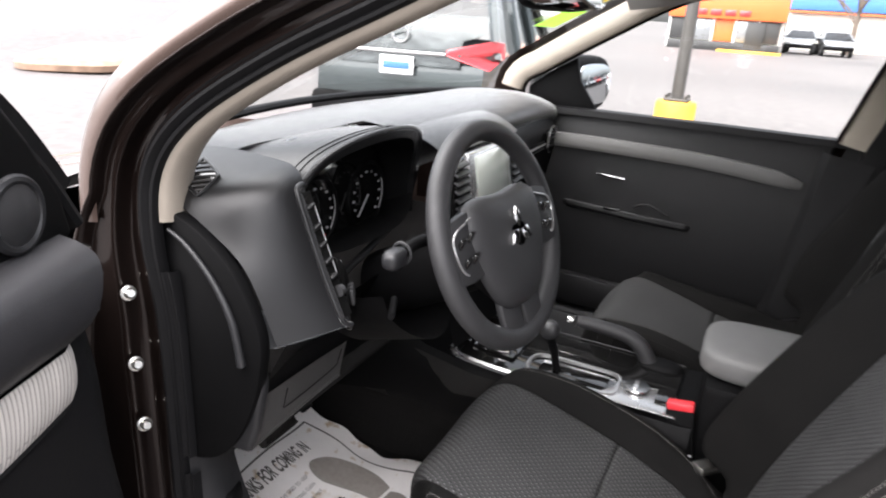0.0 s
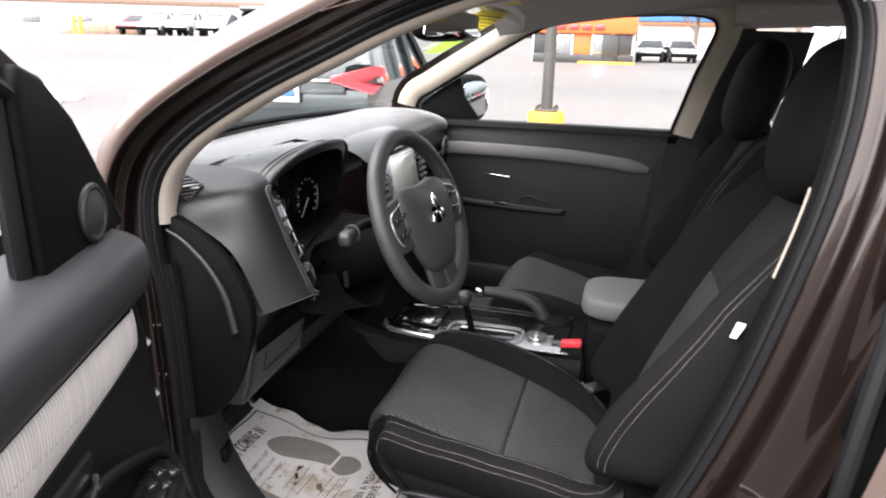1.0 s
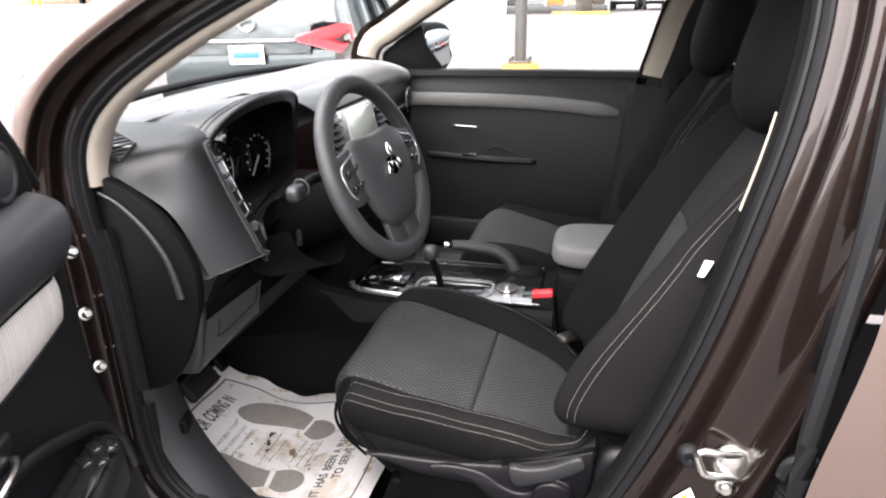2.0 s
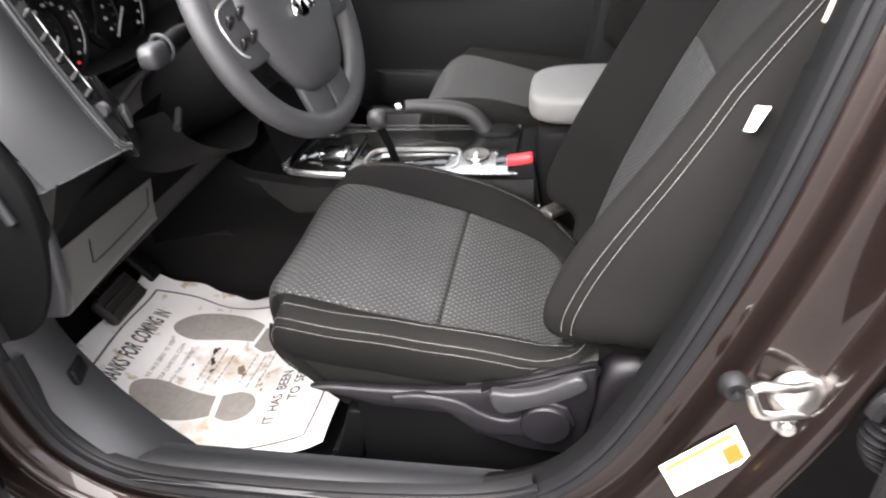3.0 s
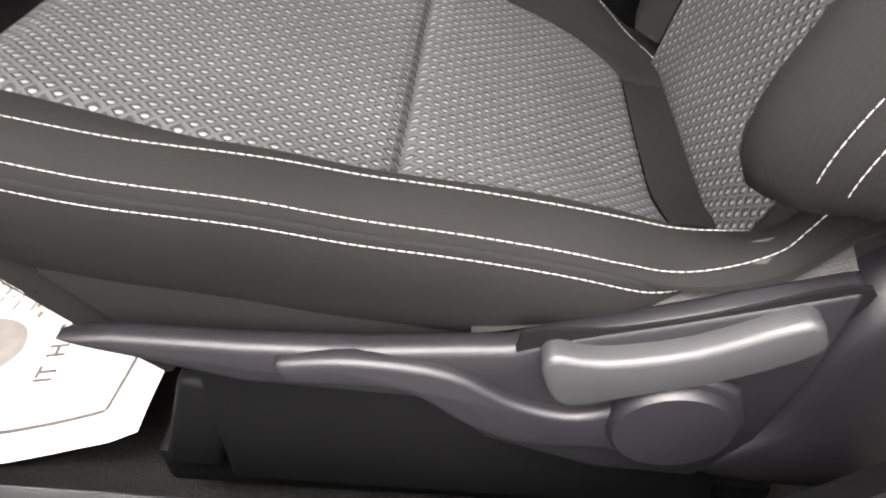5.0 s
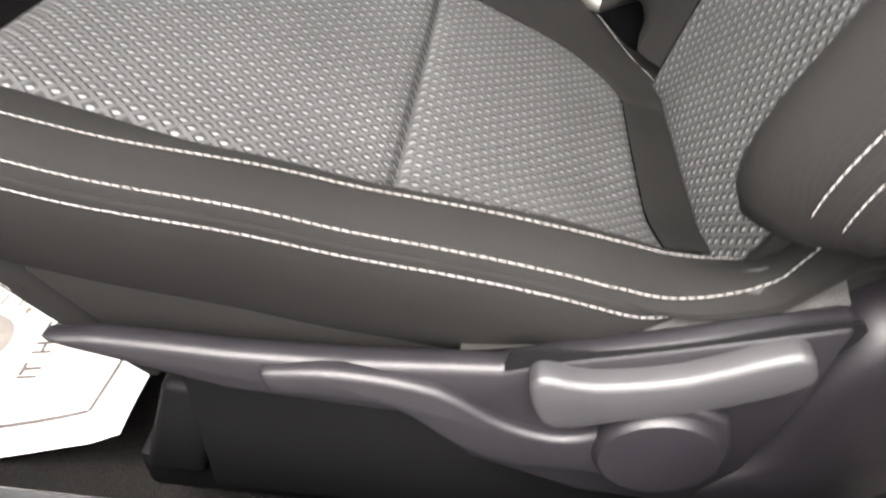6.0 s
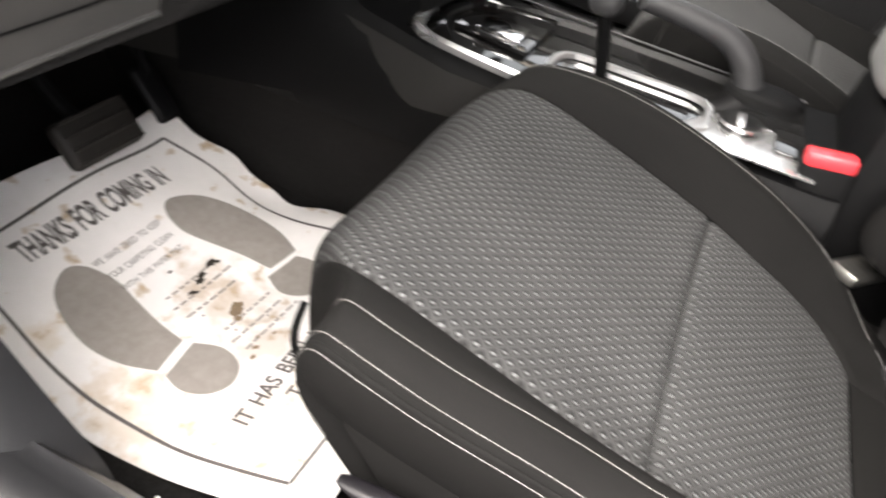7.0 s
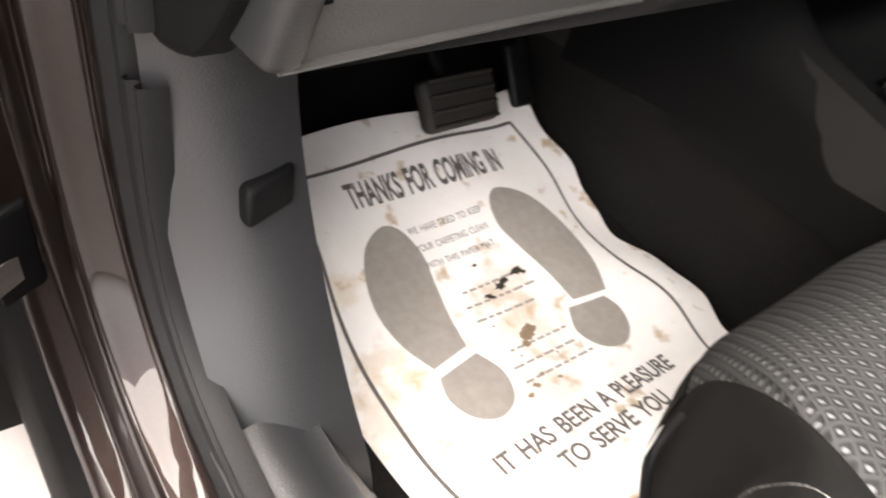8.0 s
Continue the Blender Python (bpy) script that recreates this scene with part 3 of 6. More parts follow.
KR = along([(-.600, .190, .40), (-.602, .205, .50), (-.604, .250, .562), (-.608, .305, .65), (-.612, .338, .74), (-.615, .345, .81)], [.40, .50, .56, .65, .74, .81])
KL = along([(-.69, .195, .40), (-.692, .215, .50), (-.693, .258, .562), (-.694, .322, .65), (-.695, .345, .74), (-.697, .348, .81)], [.40, .50, .56, .65, .74, .81])


def kick_at(u, z):
    a, b = KL(z), KR(z)
    if u <= 1:
        q = a + (b - a) * u
        return (q[0], q[1] - .012 * math.sin(u * math.pi) * (z > .5), z)
    return (b[0] + .010 * (u - 1) - .004, b[1] + .34 * (u - 1) + .006, z)


kick.grid(kick_at, np.r_[np.linspace(0, 1, 14), np.linspace(1.02, 2, 10)], np.linspace(.40, .800, 26))
kp = solo("kick_panel", kick, KICKP, "dark grey kick panel beside the footwell", "trim panel")
lever_r = Geo().slab([(-.660, .323, .681), (-.627, .335, .681), (-.627, .354, .757), (-.660, .343, .757)], (0, -.006, .002), .003)
part("release_recess", lever_r, GLOSS, kp, "black recess of the bonnet release")
lever_h = Geo().slab([(-.658, .319, .683), (-.621, .332, .683), (-.619, .338, .710), (-.656, .326, .708)], (0, -.016, .004), .005, 3)
part("release_handle", lever_h, DARK, kp, "black bonnet release handle")
for side in (-1, 1):
    rear = Geo().slab([(side * .72, -.72, .40), (side * .72, -1.66, .40), (side * .72, -1.66, 1.12), (side * .72, -.72, 1.12)], (side * .03, 0, 0), .006)
    part("rear_side_panel", rear, GREYP, car)
    post = Geo().tube(smooth_path([(side * .71, -1.28, 1.10), (side * .66, -1.33, 1.35), (side * .60, -1.42, 1.56)], 5), .05, 8)
    part("rear_pillar", post, LINING, car)
    rail = Geo().tube(smooth_path([(side * .60, -.60, 1.530), (side * .60, -1.0, 1.545), (side * .58, -1.5, 1.545)], 5), .05, 8)
    part("side_rail", rail, LINING, car)

# ---- centre pillar hardware on the driver's side ----
striker = thing("door_striker", "zinc steel door striker loop bolted to the pillar", "striker", (-.75, -.555, .855))
face_out = Euler((0, radians(-90), 0)).to_matrix().to_4x4()
part("plate", Geo().lathe([(0, -.004), (.026, -.004), (.026, .003), (.022, .008), (.014, .011), (0, .012)], Matrix.Translation((-.757, -.566, .846)) @ face_out, 22), STEEL, striker, "domed steel washer plate")
part("loop", Geo().tube(smooth_path([(-.757, -.578, .862), (-.772, -.555, .868), (-.777, -.527, .873), (-.778, -.519, .866), (-.778, -.526, .846), (-.777, -.534, .838), (-.772, -.556, .834), (-.757, -.582, .826)], 2), .0048, 12), STEEL, striker, "bright wire loop")
part("bolt", Geo().lathe([(.0, .0), (.012, .0), (.012, .004), (.008, .005), (.008, .012), (.006, .014), (0, .014)], Matrix.Translation((-.757, -.560, .812)) @ face_out, 14), STEEL, striker)
buffer = solo("rubber_buffer", Geo().lathe([(0, 0), (.016, 0), (.016, .008), (.011, .014), (.005, .014), (0, .010)], Matrix.Translation((-.742, -.515, .842)) @ Euler((0, radians(-90), 0)).to_matrix().to_4x4(), 18), RUBBER, "black rubber stop beside the striker", "buffer")
plate = thing("data_label", "white and yellow sticker with an amber square on the pillar", "label", (-.75, -.50, .74))


def on_label(a, b, lift=0.0):
    """a down its short side, b along its long side."""
    return (-.7535 - lift, -.520 - .021 * a + .065 * b, .797 - .045 * a - .067 * b)


def label_field(name, a0, a1, b0, b1, mat, lift):
    return part(name, Geo().slab([on_label(a0, b0, lift), on_label(a1, b0, lift), on_label(a1, b1, lift), on_label(a0, b1, lift)], (-.0008, 0, 0), 0), mat, plate)


label_field("sheet", 0, 1, 0, 1, WHITE, 0)
label_field("amber_square", .38, .86, .06, .26, AMBER, .001)
label_field("yellow_bar", .08, .20, .10, .95, YELLOWP, .001)
for k in range(4):
    label_field("print_bar", .36 + .14 * k, .41 + .14 * k, .34, .92 - .09 * (k % 2), INK, .001)
boot = thing("cable_boot", "black ribbed rubber cable boot between pillar and rear door", "cable boot", (-.78, -.63, .83))
for k in range(9):
    a = k / 8
    rib = Geo().lathe([(.012, -.004), (.017, 0), (.012, .004)], Matrix.Translation((-.79 + .01 * a, -.64 + .012 * math.sin(a * 3), .865 - .075 * a)) @ Euler((radians(12), radians(10), 0)).to_matrix().to_4x4(), 16)
    part("bellow", rib, RUBBER, boot)
part("collar", Geo().tube(smooth_path([(-.79, -.66, .86), (-.79, -.645, .885), (-.79, -.622, .88), (-.79, -.615, .86)], 4), .009, 8), RUBBER, boot)
hinge = thing("steel_hinge", "steel hinge of the rear door", "hinge", (-.79, -.64, 1.03))
part("leaf", Geo().slab([(-.775, -.625, 1.00), (-.775, -.66, 1.0), (-.775, -.665, 1.075), (-.775, -.632, 1.08)], (-.008, 0, 0), .003), DARK, hinge)
for z in (1.015, 1.055):
    part("bolt", Geo().lathe([(0, 0), (.008, 0), (.008, .005), (.006, .008), (0, .008)], Matrix.Translation((-.783, -.643, z)) @ Euler((0, radians(-90), 0)).to_matrix().to_4x4(), 12), STEEL, hinge)
rear_door = thing("rear_door", "closed brown metallic rear car door", "car door", (-.8, -1.1, .6))
rd = Geo().grid(lambda u, v: (-.815 - .06 * math.sin(v * 2.6) - .012 * math.sin(u * 3), -.610 - .8 * u - .05 * ease((v - .55) / .45) + .06 * max(0, .35 - v), .45 + .72 * v), np.linspace(0, 1, 10), np.linspace(0, 1, 18))
part("skin", rd, BODYP, rear_door)
part("edge_seal", Geo().tube(smooth_path([(-.80, -.600, .48), (-.83, -.617, .70), (-.845, -.617, .95), (-.82, -.640, 1.2), (-.76, -.655, 1.42)], 6), .011, 8), RUBBER, rear_door)
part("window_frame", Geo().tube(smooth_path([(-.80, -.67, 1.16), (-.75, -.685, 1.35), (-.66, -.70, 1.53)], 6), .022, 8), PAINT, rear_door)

# door hinge bolts on the front pillar
for i, (y, z) in enumerate(((.405, 1.056), (.405, .953), (.40, .86))):
    solo("hinge_bolt", Geo().lathe([(0, 0), (.010, 0), (.010, .005), (.007, .006), (.007, .014), (.005, .017), (0, .017)], Matrix.Translation((-.733, y - .012, z)) @ Euler((radians(60), radians(-50), 0)).to_matrix().to_4x4(), 12), STEEL, "bright steel bolt on the door pillar", "bolt", group="pillar bolts")


# ---- seats ----
CS = [(-.47, .640), (-.40, .632), (-.35, .637), (-.27, .668), (-.18, .704), (-.05, .745), (.03, .763), (.070, .752), (.105, .710), (.119, .664), (.105, .60)]
BS = [(-.375, .605), (-.395, .68), (-.435, .80), (-.487, .92), (-.545, 1.04), (-.602, 1.14), (-.632, 1.185), (-.668, 1.208), (-.712, 1.20), (-.735, 1.16)]


def spine(knots):
    P = np.array(knots)
    s = np.r_[0, np.cumsum(np.linalg.norm(np.diff(P, axis=0), axis=1))]
    return along(P, s), s


CF, CK = spine(CS)
BF, BK = spine(BS)
HALF = [(1, .165, -.150), (.9, .190, -.118), (.8, .211, -.088), (.72, .224, -.060), (.66, .230, -.034), (.613, .229, -.014), (.60, .226, -.009), (.56, .218, -.004), (.53, .210, -.001), (.487, .199, .0), (.46, .189, .0), (.43, .179, .0), (.40, .167, .002), (.33, .138, -.001), (.2, .083, -.003), (0, 0, -.004)]
LIFT_OUT = along([(.004, 0), (.016, 0), (.038, 0), (.039, 0), (.027, 0), (.012, 0), (.006, 0), (.000, 0)], [-.47, -.38, -.31, -.23, -.13, -.05, .03, .10])
LIFT_IN = along([(.002, 0), (.004, 0), (.028, 0), (.042, 0), (.043, 0), (.036, 0), (.016, 0), (.004, 0)], [-.47, -.38, -.31, -.23, -.13, -.05, .03, .10])
CX = along([(-x, h) for _, x, h in HALF] + [(x, h) for _, x, h in HALF[-2::-1]], [-a for a, _, _ in HALF] + [a for a, _, _ in HALF[-2::-1]])
BHALF = [(1, .19, -.175), (.9, .24, -.155), (.8, .262, -.10), (.71, .262, -.03), (.63, .248, .032), (.58, .231, .060), (.53, .210, .066), (.47, .184, .044), (.40, .155, .006), (.2, .08, .0), (0, 0, .0)]
BX = along([(-x, h) for _, x, h in BHALF] + [(x, h) for _, x, h in BHALF[-2::-1]], [-a for a, _, _ in BHALF] + [a for a, _, _ in BHALF[-2::-1]])
BLOW = .045


def frame_at(F, K, s):
    p, d = F(s), F(min(s + .002, K[-1])) - F(max(s - .002, 0))
    d = d / np.linalg.norm(d)
    return p, np.array([-d[1], d[0]])


def soft_cap(y, cap, r):
    """y held under cap, with a rounded turn of radius about r."""
    return y if y < cap - r else cap if y > cap + r else y - (y - cap + r) ** 2 / (4 * r)


NOSE = along([(-.050, 0), (-.008, 0), (.010, 0), (.030, 0), (.039, 0), (.041, 0), (.034, 0), (.025, 0), (.004, 0)], [.60, .64, .66, .685, .705, .73, .755, .775, .80])


def cushion(a, s, sink=0.0):
    p, n = frame_at(CF, CK, s)
    x, h = CX(a)
    front = min(1, max(0, (s - CK[5] - .03) / (CK[8] - CK[5] - .03)))
    front = front * front * (3 - 2 * front)
    k = 1 - .035 * front
    rise = min(1, max(0, (abs(a) - .40) / .08))
    rise = math.sin(rise * math.pi / 2) * (1 - .7 * max(0, (abs(a) - .72) / .28))
    h += float((LIFT_IN if a > 0 else LIFT_OUT)(min(.1, p[0]))[0]) * rise
    if a < 0:  # the outer edge rises towards the hinge
        h += .020 * ease((-a - .12) / .28) * ease((-.15 - p[0]) / .15) * ease((p[0] + .46) / .07)
        h += .10 * ease((-a - .36) / .22) * ease((-.285 - p[0]) / .14)
        if a < -.60:  # and draws in above the valance
            x -= (x + .205) * .95 * ease((-.27 - p[0]) / .09)
    turn = min(1.15, max(0, (s - CK[5]) / (CK[9] - CK[5]))) ** 1.7
    out = min(1, max(0, (abs(a) - .62) / .14))
    if abs(a) > .40:
        x = math.copysign(.167 + (abs(x) - .167) * (1 - .04 * min(1, turn) * (1 - out)), x)
    tail = min(1, max(0, (CK[3] - s) / (CK[3] - CK[1])))
    h -= sink
    y = soft_cap(p[0] + h * n[0], .150 - .114 * (x / .21) ** 2 - .026 * ease((-a - .10) / .30) * (1 - ease((-a - .40) / .12)), .026)
    z = p[1] + h * n[1]
    slant = min(1, max(0, (abs(a) - .42) / .14))
    if slant > 0:  # the side slants back towards its lower front corner
        cap = .052 + (z - .700) * 1.35 + .02 * (1 - out)
        y += slant * (soft_cap(y, cap, .050) - y)
    if a < -.34:  # the outer cheek ends in a rounded nose
        nose = soft_cap(p[0] + h * n[0], float(NOSE(min(.80, max(.60, z)))[0]), .040)
        y += ease((-a - .34) / .16) * (nose - y)
    return np.array([x * (k - .10 * tail * (abs(a) < .6)) + .008, y, z])


def backrest(a, s, sink=0.0):
    p, n = frame_at(BF, BK, s)
    n = -n
    x, h = BX(a)
    t = s / BK[-1]
    k = 1 - .20 * max(0, (t - .45) / .55) ** 1.8 - .05 * max(0, .15 - t) / .15
    top = 1 - .70 * max(0, (t - .62) / .38)
    h = h * top if h > 0 else h * (1 if t < .8 else 1 - .75 * (t - .8) / .2)
    if h > 0:  # the bolster stands further forward towards its foot
        g = min(1, max(0, (.62 - t) / .36))
        h *= 1 + .50 * g * g * (3 - 2 * g) if a < 0 else 1 + .25 * max(0, .5 - t)
    if a > .42:
        full = min(1, (a - .42) / .1) * max(0, 1 - t / .8)
        h += .030 * full * min(1, (1.02 - a) / .3)
        k *= 1 + .07 * full
    h -= sink
    q = np.array([x * k, p[0] + h * n[0], p[1] + h * n[1]])
    w = min(1, max(0, (abs(a) - .43) / .09))
    foot = .753 if a < 0 else .700
    low = (foot + .062 - q[2]) / .062
    if w > 0 and low > 0:  # its foot is rounded off above the hinge
        inset = .042 * (1 - math.sqrt(max(0, 1 - low * low))) if low < 1 else .042 + .11 * (low - 1)
        d = np.array([math.copysign(.19, a) - q[0], -.435 - q[1]])
        far = np.linalg.norm(d)
        q[:2] += w * d * min(1, inset / (far + 1e-6))
        q[2] += w * (max(q[2], foot) - q[2])
    return q


def seam_at(s):
    """How far out the cushion's woven panels reach."""
    if s < CK[4]:
        u = min(1, (CK[4] - s) / (CK[4] - CK[2]))
        return .40 - .02 * u - .11 * u ** 9
    return .40 - .13 * ease((s - CK[6]) / (CK[9] - CK[6]))


def panel(surface, a0, a1, s0, s1, na, ns, place, tuck=.0055, reach=.005, edges="abst"):
    """One sewn panel, rounded down into its seams."""
    def side_a(t, s):
        lo, hi = (e(s) if callable(e) else e for e in (a0, a1))
        return lo, hi, lo + (hi - lo) * t

    def f(t, s):
        gap = []
        w = .40
        lo, hi, a = side_a(t, s)
        if "a" in edges:
            gap.append((a - lo) * w)
        if "b" in edges:
            gap.append((hi - a) * w)
        d = max(0, min(gap)) if gap else 1
        deep = tuck * math.exp(-d / reach)
        for k, e in (("s", s - s0), ("t", s1 - s)):
            if k in edges.lower():
                deep = max(deep, (1.6 if k.upper() in edges else .8) * tuck * math.exp(-max(0, e) / reach))
        return place(surface(a, s, deep))

    def uv(t, s):
        a = side_a(t, s)[2]
        return (s, surface(a, s)[0] if abs(a) < .6 else a * .4)

    return Geo().grid(f, spread(0, 1, na), spread(s0, s1, ns), uv=uv)


def stitches(surface, line, place, pitch=.0045, lift=.0004):
    """A row of single thread stitches; line: (a, s) knots."""
    P = smooth_path([(a, s, 0) for a, s in line], 30)
    Q = np.array([surface(a, s, -lift) for a, s, _ in P])
    L = np.r_[0, np.cumsum(np.linalg.norm(np.diff(Q, axis=0), axis=1))]
    g = Geo()
    for d in np.arange(0, L[-1] - pitch, pitch):
        e = [np.array([np.interp(x, L, Q[:, k]) for k in range(3)]) for x in (d, d + pitch * .42, d + pitch * .84)]
        t = e[2] - e[0]
        t /= np.linalg.norm(t)
        s1 = np.cross(t, (0.3, 0.2, 0.9))
        s1 /= np.linalg.norm(s1)
        s2 = np.cross(t, s1)
        r = .00028
        loops = [[place(c + k * r * (s1 * x + s2 * y)) for x, y in ((1, 0), (0, 1), (-1, 0), (0, -1))] for c, k in ((e[0], .6), (e[1], 1.05), (e[2], .6))]
        g.rings(loops)
    return g


def car_seat(cx, dy, side, label, detail=True, upright=0.0):
    """A front seat; side -1 has its levers towards the driver's door."""
    seat = thing("bucket_seat", label, "car seat", (cx, dy - .18, .40), group="front seats")

    def place(p):
        return (cx - side * p[0], p[1] + dy + upright * max(0, p[2] - .80), p[2])

    q = 1 if detail else .5
    sm, e0 = CK[4], CK[2]
    part("cushion_front_panel", panel(cushion, lambda s: -seam_at(s), seam_at, sm, CK[9], int(40 * q), int(48 * q), place, edges="abSt"), INSERT, seat, "grey woven cushion panel")
    part("cushion_rear_panel", panel(cushion, lambda s: -seam_at(s), seam_at, e0, sm, int(40 * q), int(32 * q), place, edges="absT"), INSERT, seat, "grey woven cushion panel")
    for sg in (-1, 1):
        inner, outer_a = (lambda s: seam_at(s)), .60
        a0, a1 = (inner, outer_a) if sg > 0 else (-.60, lambda s: -seam_at(s))
        part("cushion_strip", panel(cushion, a0, a1, 0.0, CK[-1], 14, int(70 * q), place, .004, .005, "ab"), SIDE, seat, "charcoal cloth strip")
        a0, a1 = sorted((sg * .60, sg * .613))
        part("cushion_piping", panel(cushion, a0, a1, 0.0, CK[-1], 9, int(70 * q), place, .003, .003, "ab"), SIDE, seat)
        a0, a1 = sorted((sg * .613, sg * 1.0))
        part("cushion_side", panel(cushion, a0, a1, 0.0, CK[-1], 16, int(60 * q), place, .003, .004, "ab"), SIDE, seat, "charcoal cloth cushion side")
        if detail or sg == 1:
            th = Geo()
            for line in ([(sg * .37, CK[2] - .034), (sg * .44, CK[2] - .018), (sg * .475, CK[2] + .02), *((sg * .487, z) for z in (CK[3] + .01, CK[4], CK[5], CK[6])), (sg * .480, CK[7]), (sg * .465, CK[8]), (sg * .44, CK[9])],
                         [(sg * .59, CK[1]), (sg * .59, CK[3]), (sg * .585, CK[5]), (sg * .585, CK[7]), (sg * .585, CK[8]), (sg * .585, CK[9])],
                         [(sg * .621, CK[1]), (sg * .621, CK[3]), (sg * .621, CK[5]), (sg * .621, CK[7]), (sg * .621, CK[8]), (sg * .621, CK[9])])[:1 if sg > 0 else 3]:
                t2 = stitches(cushion, line, place)
                th.add(t2.v, t2.f)
            tagged(part("stitching", th, THREAD, seat, "pale thread stitching"), kind="stuff")
    part("cushion_rear_edge", panel(cushion, lambda s: -seam_at(s), seam_at, 0.0, e0, 20, 14, place, .003, .005, "abt"), SIDE, seat)
    part("cushion_front_edge", panel(cushion, lambda s: -seam_at(s), seam_at, CK[9], CK[-1], 20, 6, place, .003, .005, "s"), SIDE, seat)
    # backrest
    bm, b1 = BK[4] - .032, BK[7]
    part("back_lower_panel", panel(backrest, -.40, .40, BK[1] * .3, bm, int(40 * q), int(52 * q), place), INSERT, seat, "grey woven back panel")
    part("back_upper_panel", panel(backrest, -.40, .40, bm, b1, int(36 * q), int(26 * q), place), INSERT2, seat, "finer dark cloth upper back panel")
    part("back_bottom", panel(backrest, -.40, .40, 0, BK[1] * .3, 16, 4, place, .003, .005, "t"), SIDE, seat)
    for sg in (-1, 1):
        for a, b, nm in ((.40, .601, "back_bolster"), (.601, .610, "back_piping"), (.610, 1.0, "back_side")):
            a0, a1 = sorted((sg * a, sg * b))
            part(nm, panel(backrest, a0, a1, BLOW, BK[-1], 14, int(60 * q), place, .004, .005, "ab"), SIDE, seat, "charcoal cloth " + nm.replace("_", " "))
        if detail or sg == 1:
            th = Geo()
            for a in (.599, .612):
                t2 = stitches(backrest, [(sg * a, .155), (sg * a, BK[2] + .03), (sg * a, BK[4]), (sg * a, BK[6]), (sg * a, BK[7])], place)
                th.add(t2.v, t2.f)
            tagged(part("stitching", th, THREAD, seat, "pale thread stitching"), kind="stuff")
    part("back_top", panel(backrest, -.40, .40, b1, BK[-1], 20, 10, place, .003, .005, "s"), SIDE, seat)
    for sg in (-1, 1):
        cap = Geo().grid(lambda a, v: place(backrest(sg * a, BLOW) * (1 - v) + np.array([sg * .19, -.435, .753 if sg < 0 else .700]) * v), np.linspace(.40, 1, 16), np.linspace(0, 1, 5))
        part("bolster_base", cap, SIDE, seat)
    shell = Geo().grid(lambda u, s: place(backrest(-1, s) * (1 - u) + backrest(1, s) * u + np.array([0, -.02 * math.sin(u * math.pi), 0])), np.linspace(0, 1, 12), np.linspace(0, BK[-1], 24))
    part("back_shell", shell, DARK, seat, "black back cover")
    under = Geo().grid(lambda u, s: place(cushion(-1, s) * (1 - u) + cushion(1, s) * u), np.linspace(0, 1, 8), np.linspace(0, CK[-1], 20))
    part("cushion_pan", under, DARK, seat)
    for sx in (-.075, .075):
        part("headrest_post", Geo().tube([place((sx, -.675, 1.18)), place((sx, -.668, 1.24)), place((sx, -.66, 1.30))], .006, 10, up=(1, 0, 0)), CHROME, seat, "chrome headrest post")
        part("post_collar", Geo().lathe([(0, 0), (.017, 0), (.015, .010), (.008, .014), (0, .014)], Matrix.Translation(place((sx, -.675, 1.205))), 16), DARK, seat)
    part("headrest", Geo().blob(place((0, -.645, 1.326)), (.146, .060, .132), 2.5, Euler((radians(14), 0, 0)).to_matrix(), 36, 22), SIDE, seat, "charcoal cloth headrest")
    # plastic side trim with its levers
    def P3(x, y, z):
        return place((x, y, z))

    o = side
    trim = [(.0, .652), (-.036, .657), (-.106, .656), (-.167, .658), (-.245, .666), (-.275, .679), (-.318, .693), (-.360, .708), (-.398, .722), (-.396, .66), (-.386, .60), (-.362, .556), (-.30, .560), (-.235, .585), (-.20, .62), (-.10, .626), (-.05, .640)]
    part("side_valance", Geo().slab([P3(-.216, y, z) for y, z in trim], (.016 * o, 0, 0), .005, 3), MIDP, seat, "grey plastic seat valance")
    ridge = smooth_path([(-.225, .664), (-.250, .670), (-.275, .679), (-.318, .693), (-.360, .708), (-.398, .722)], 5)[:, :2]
    # Paler than the valance: light on this top face is put into its colour.
    part("valance_top", Geo().grid(lambda i, v: P3(-.217 + .023 * v, ridge[int(i)][0], ridge[int(i)][1] - .003 + v * .013 * ease((-.235 - ridge[int(i)][0]) / .09) - .004 * v), range(len(ridge)), np.linspace(0, 1, 6)), CONSIDE, seat, "paler lit top of the seat valance")
    part("side_skirt", Geo().slab([P3(-.207, y, z) for y, z in ((-.060, .640), (-.20, .632), (-.38, .590), (-.40, .47), (-.055, .47))], (.010 * -o, 0, 0), .004), DARK, seat, "black skirt under the valance")
    part("frame_plate", Geo().slab([P3(-.206, y, z) for y, z in ((.010, .680), (-.05, .690), (-.36, .680), (-.36, .58), (-.06, .60), (-.03, .63))], (.012 * -o, 0, 0), .003), SIDE, seat)
    top = smooth_path([(-.122, .652), (-.165, .658), (-.215, .652), (-.252, .629), (-.284, .622), (-.311, .637), (-.336, .660), (-.362, .652)], 4)[:, :2]
    bot = smooth_path([(-.372, .620), (-.358, .596), (-.335, .584), (-.300, .592), (-.257, .592), (-.225, .607), (-.194, .633), (-.16, .637), (-.127, .636)], 4)[:, :2]
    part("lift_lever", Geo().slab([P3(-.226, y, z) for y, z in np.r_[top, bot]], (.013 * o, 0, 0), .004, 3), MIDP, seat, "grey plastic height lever")
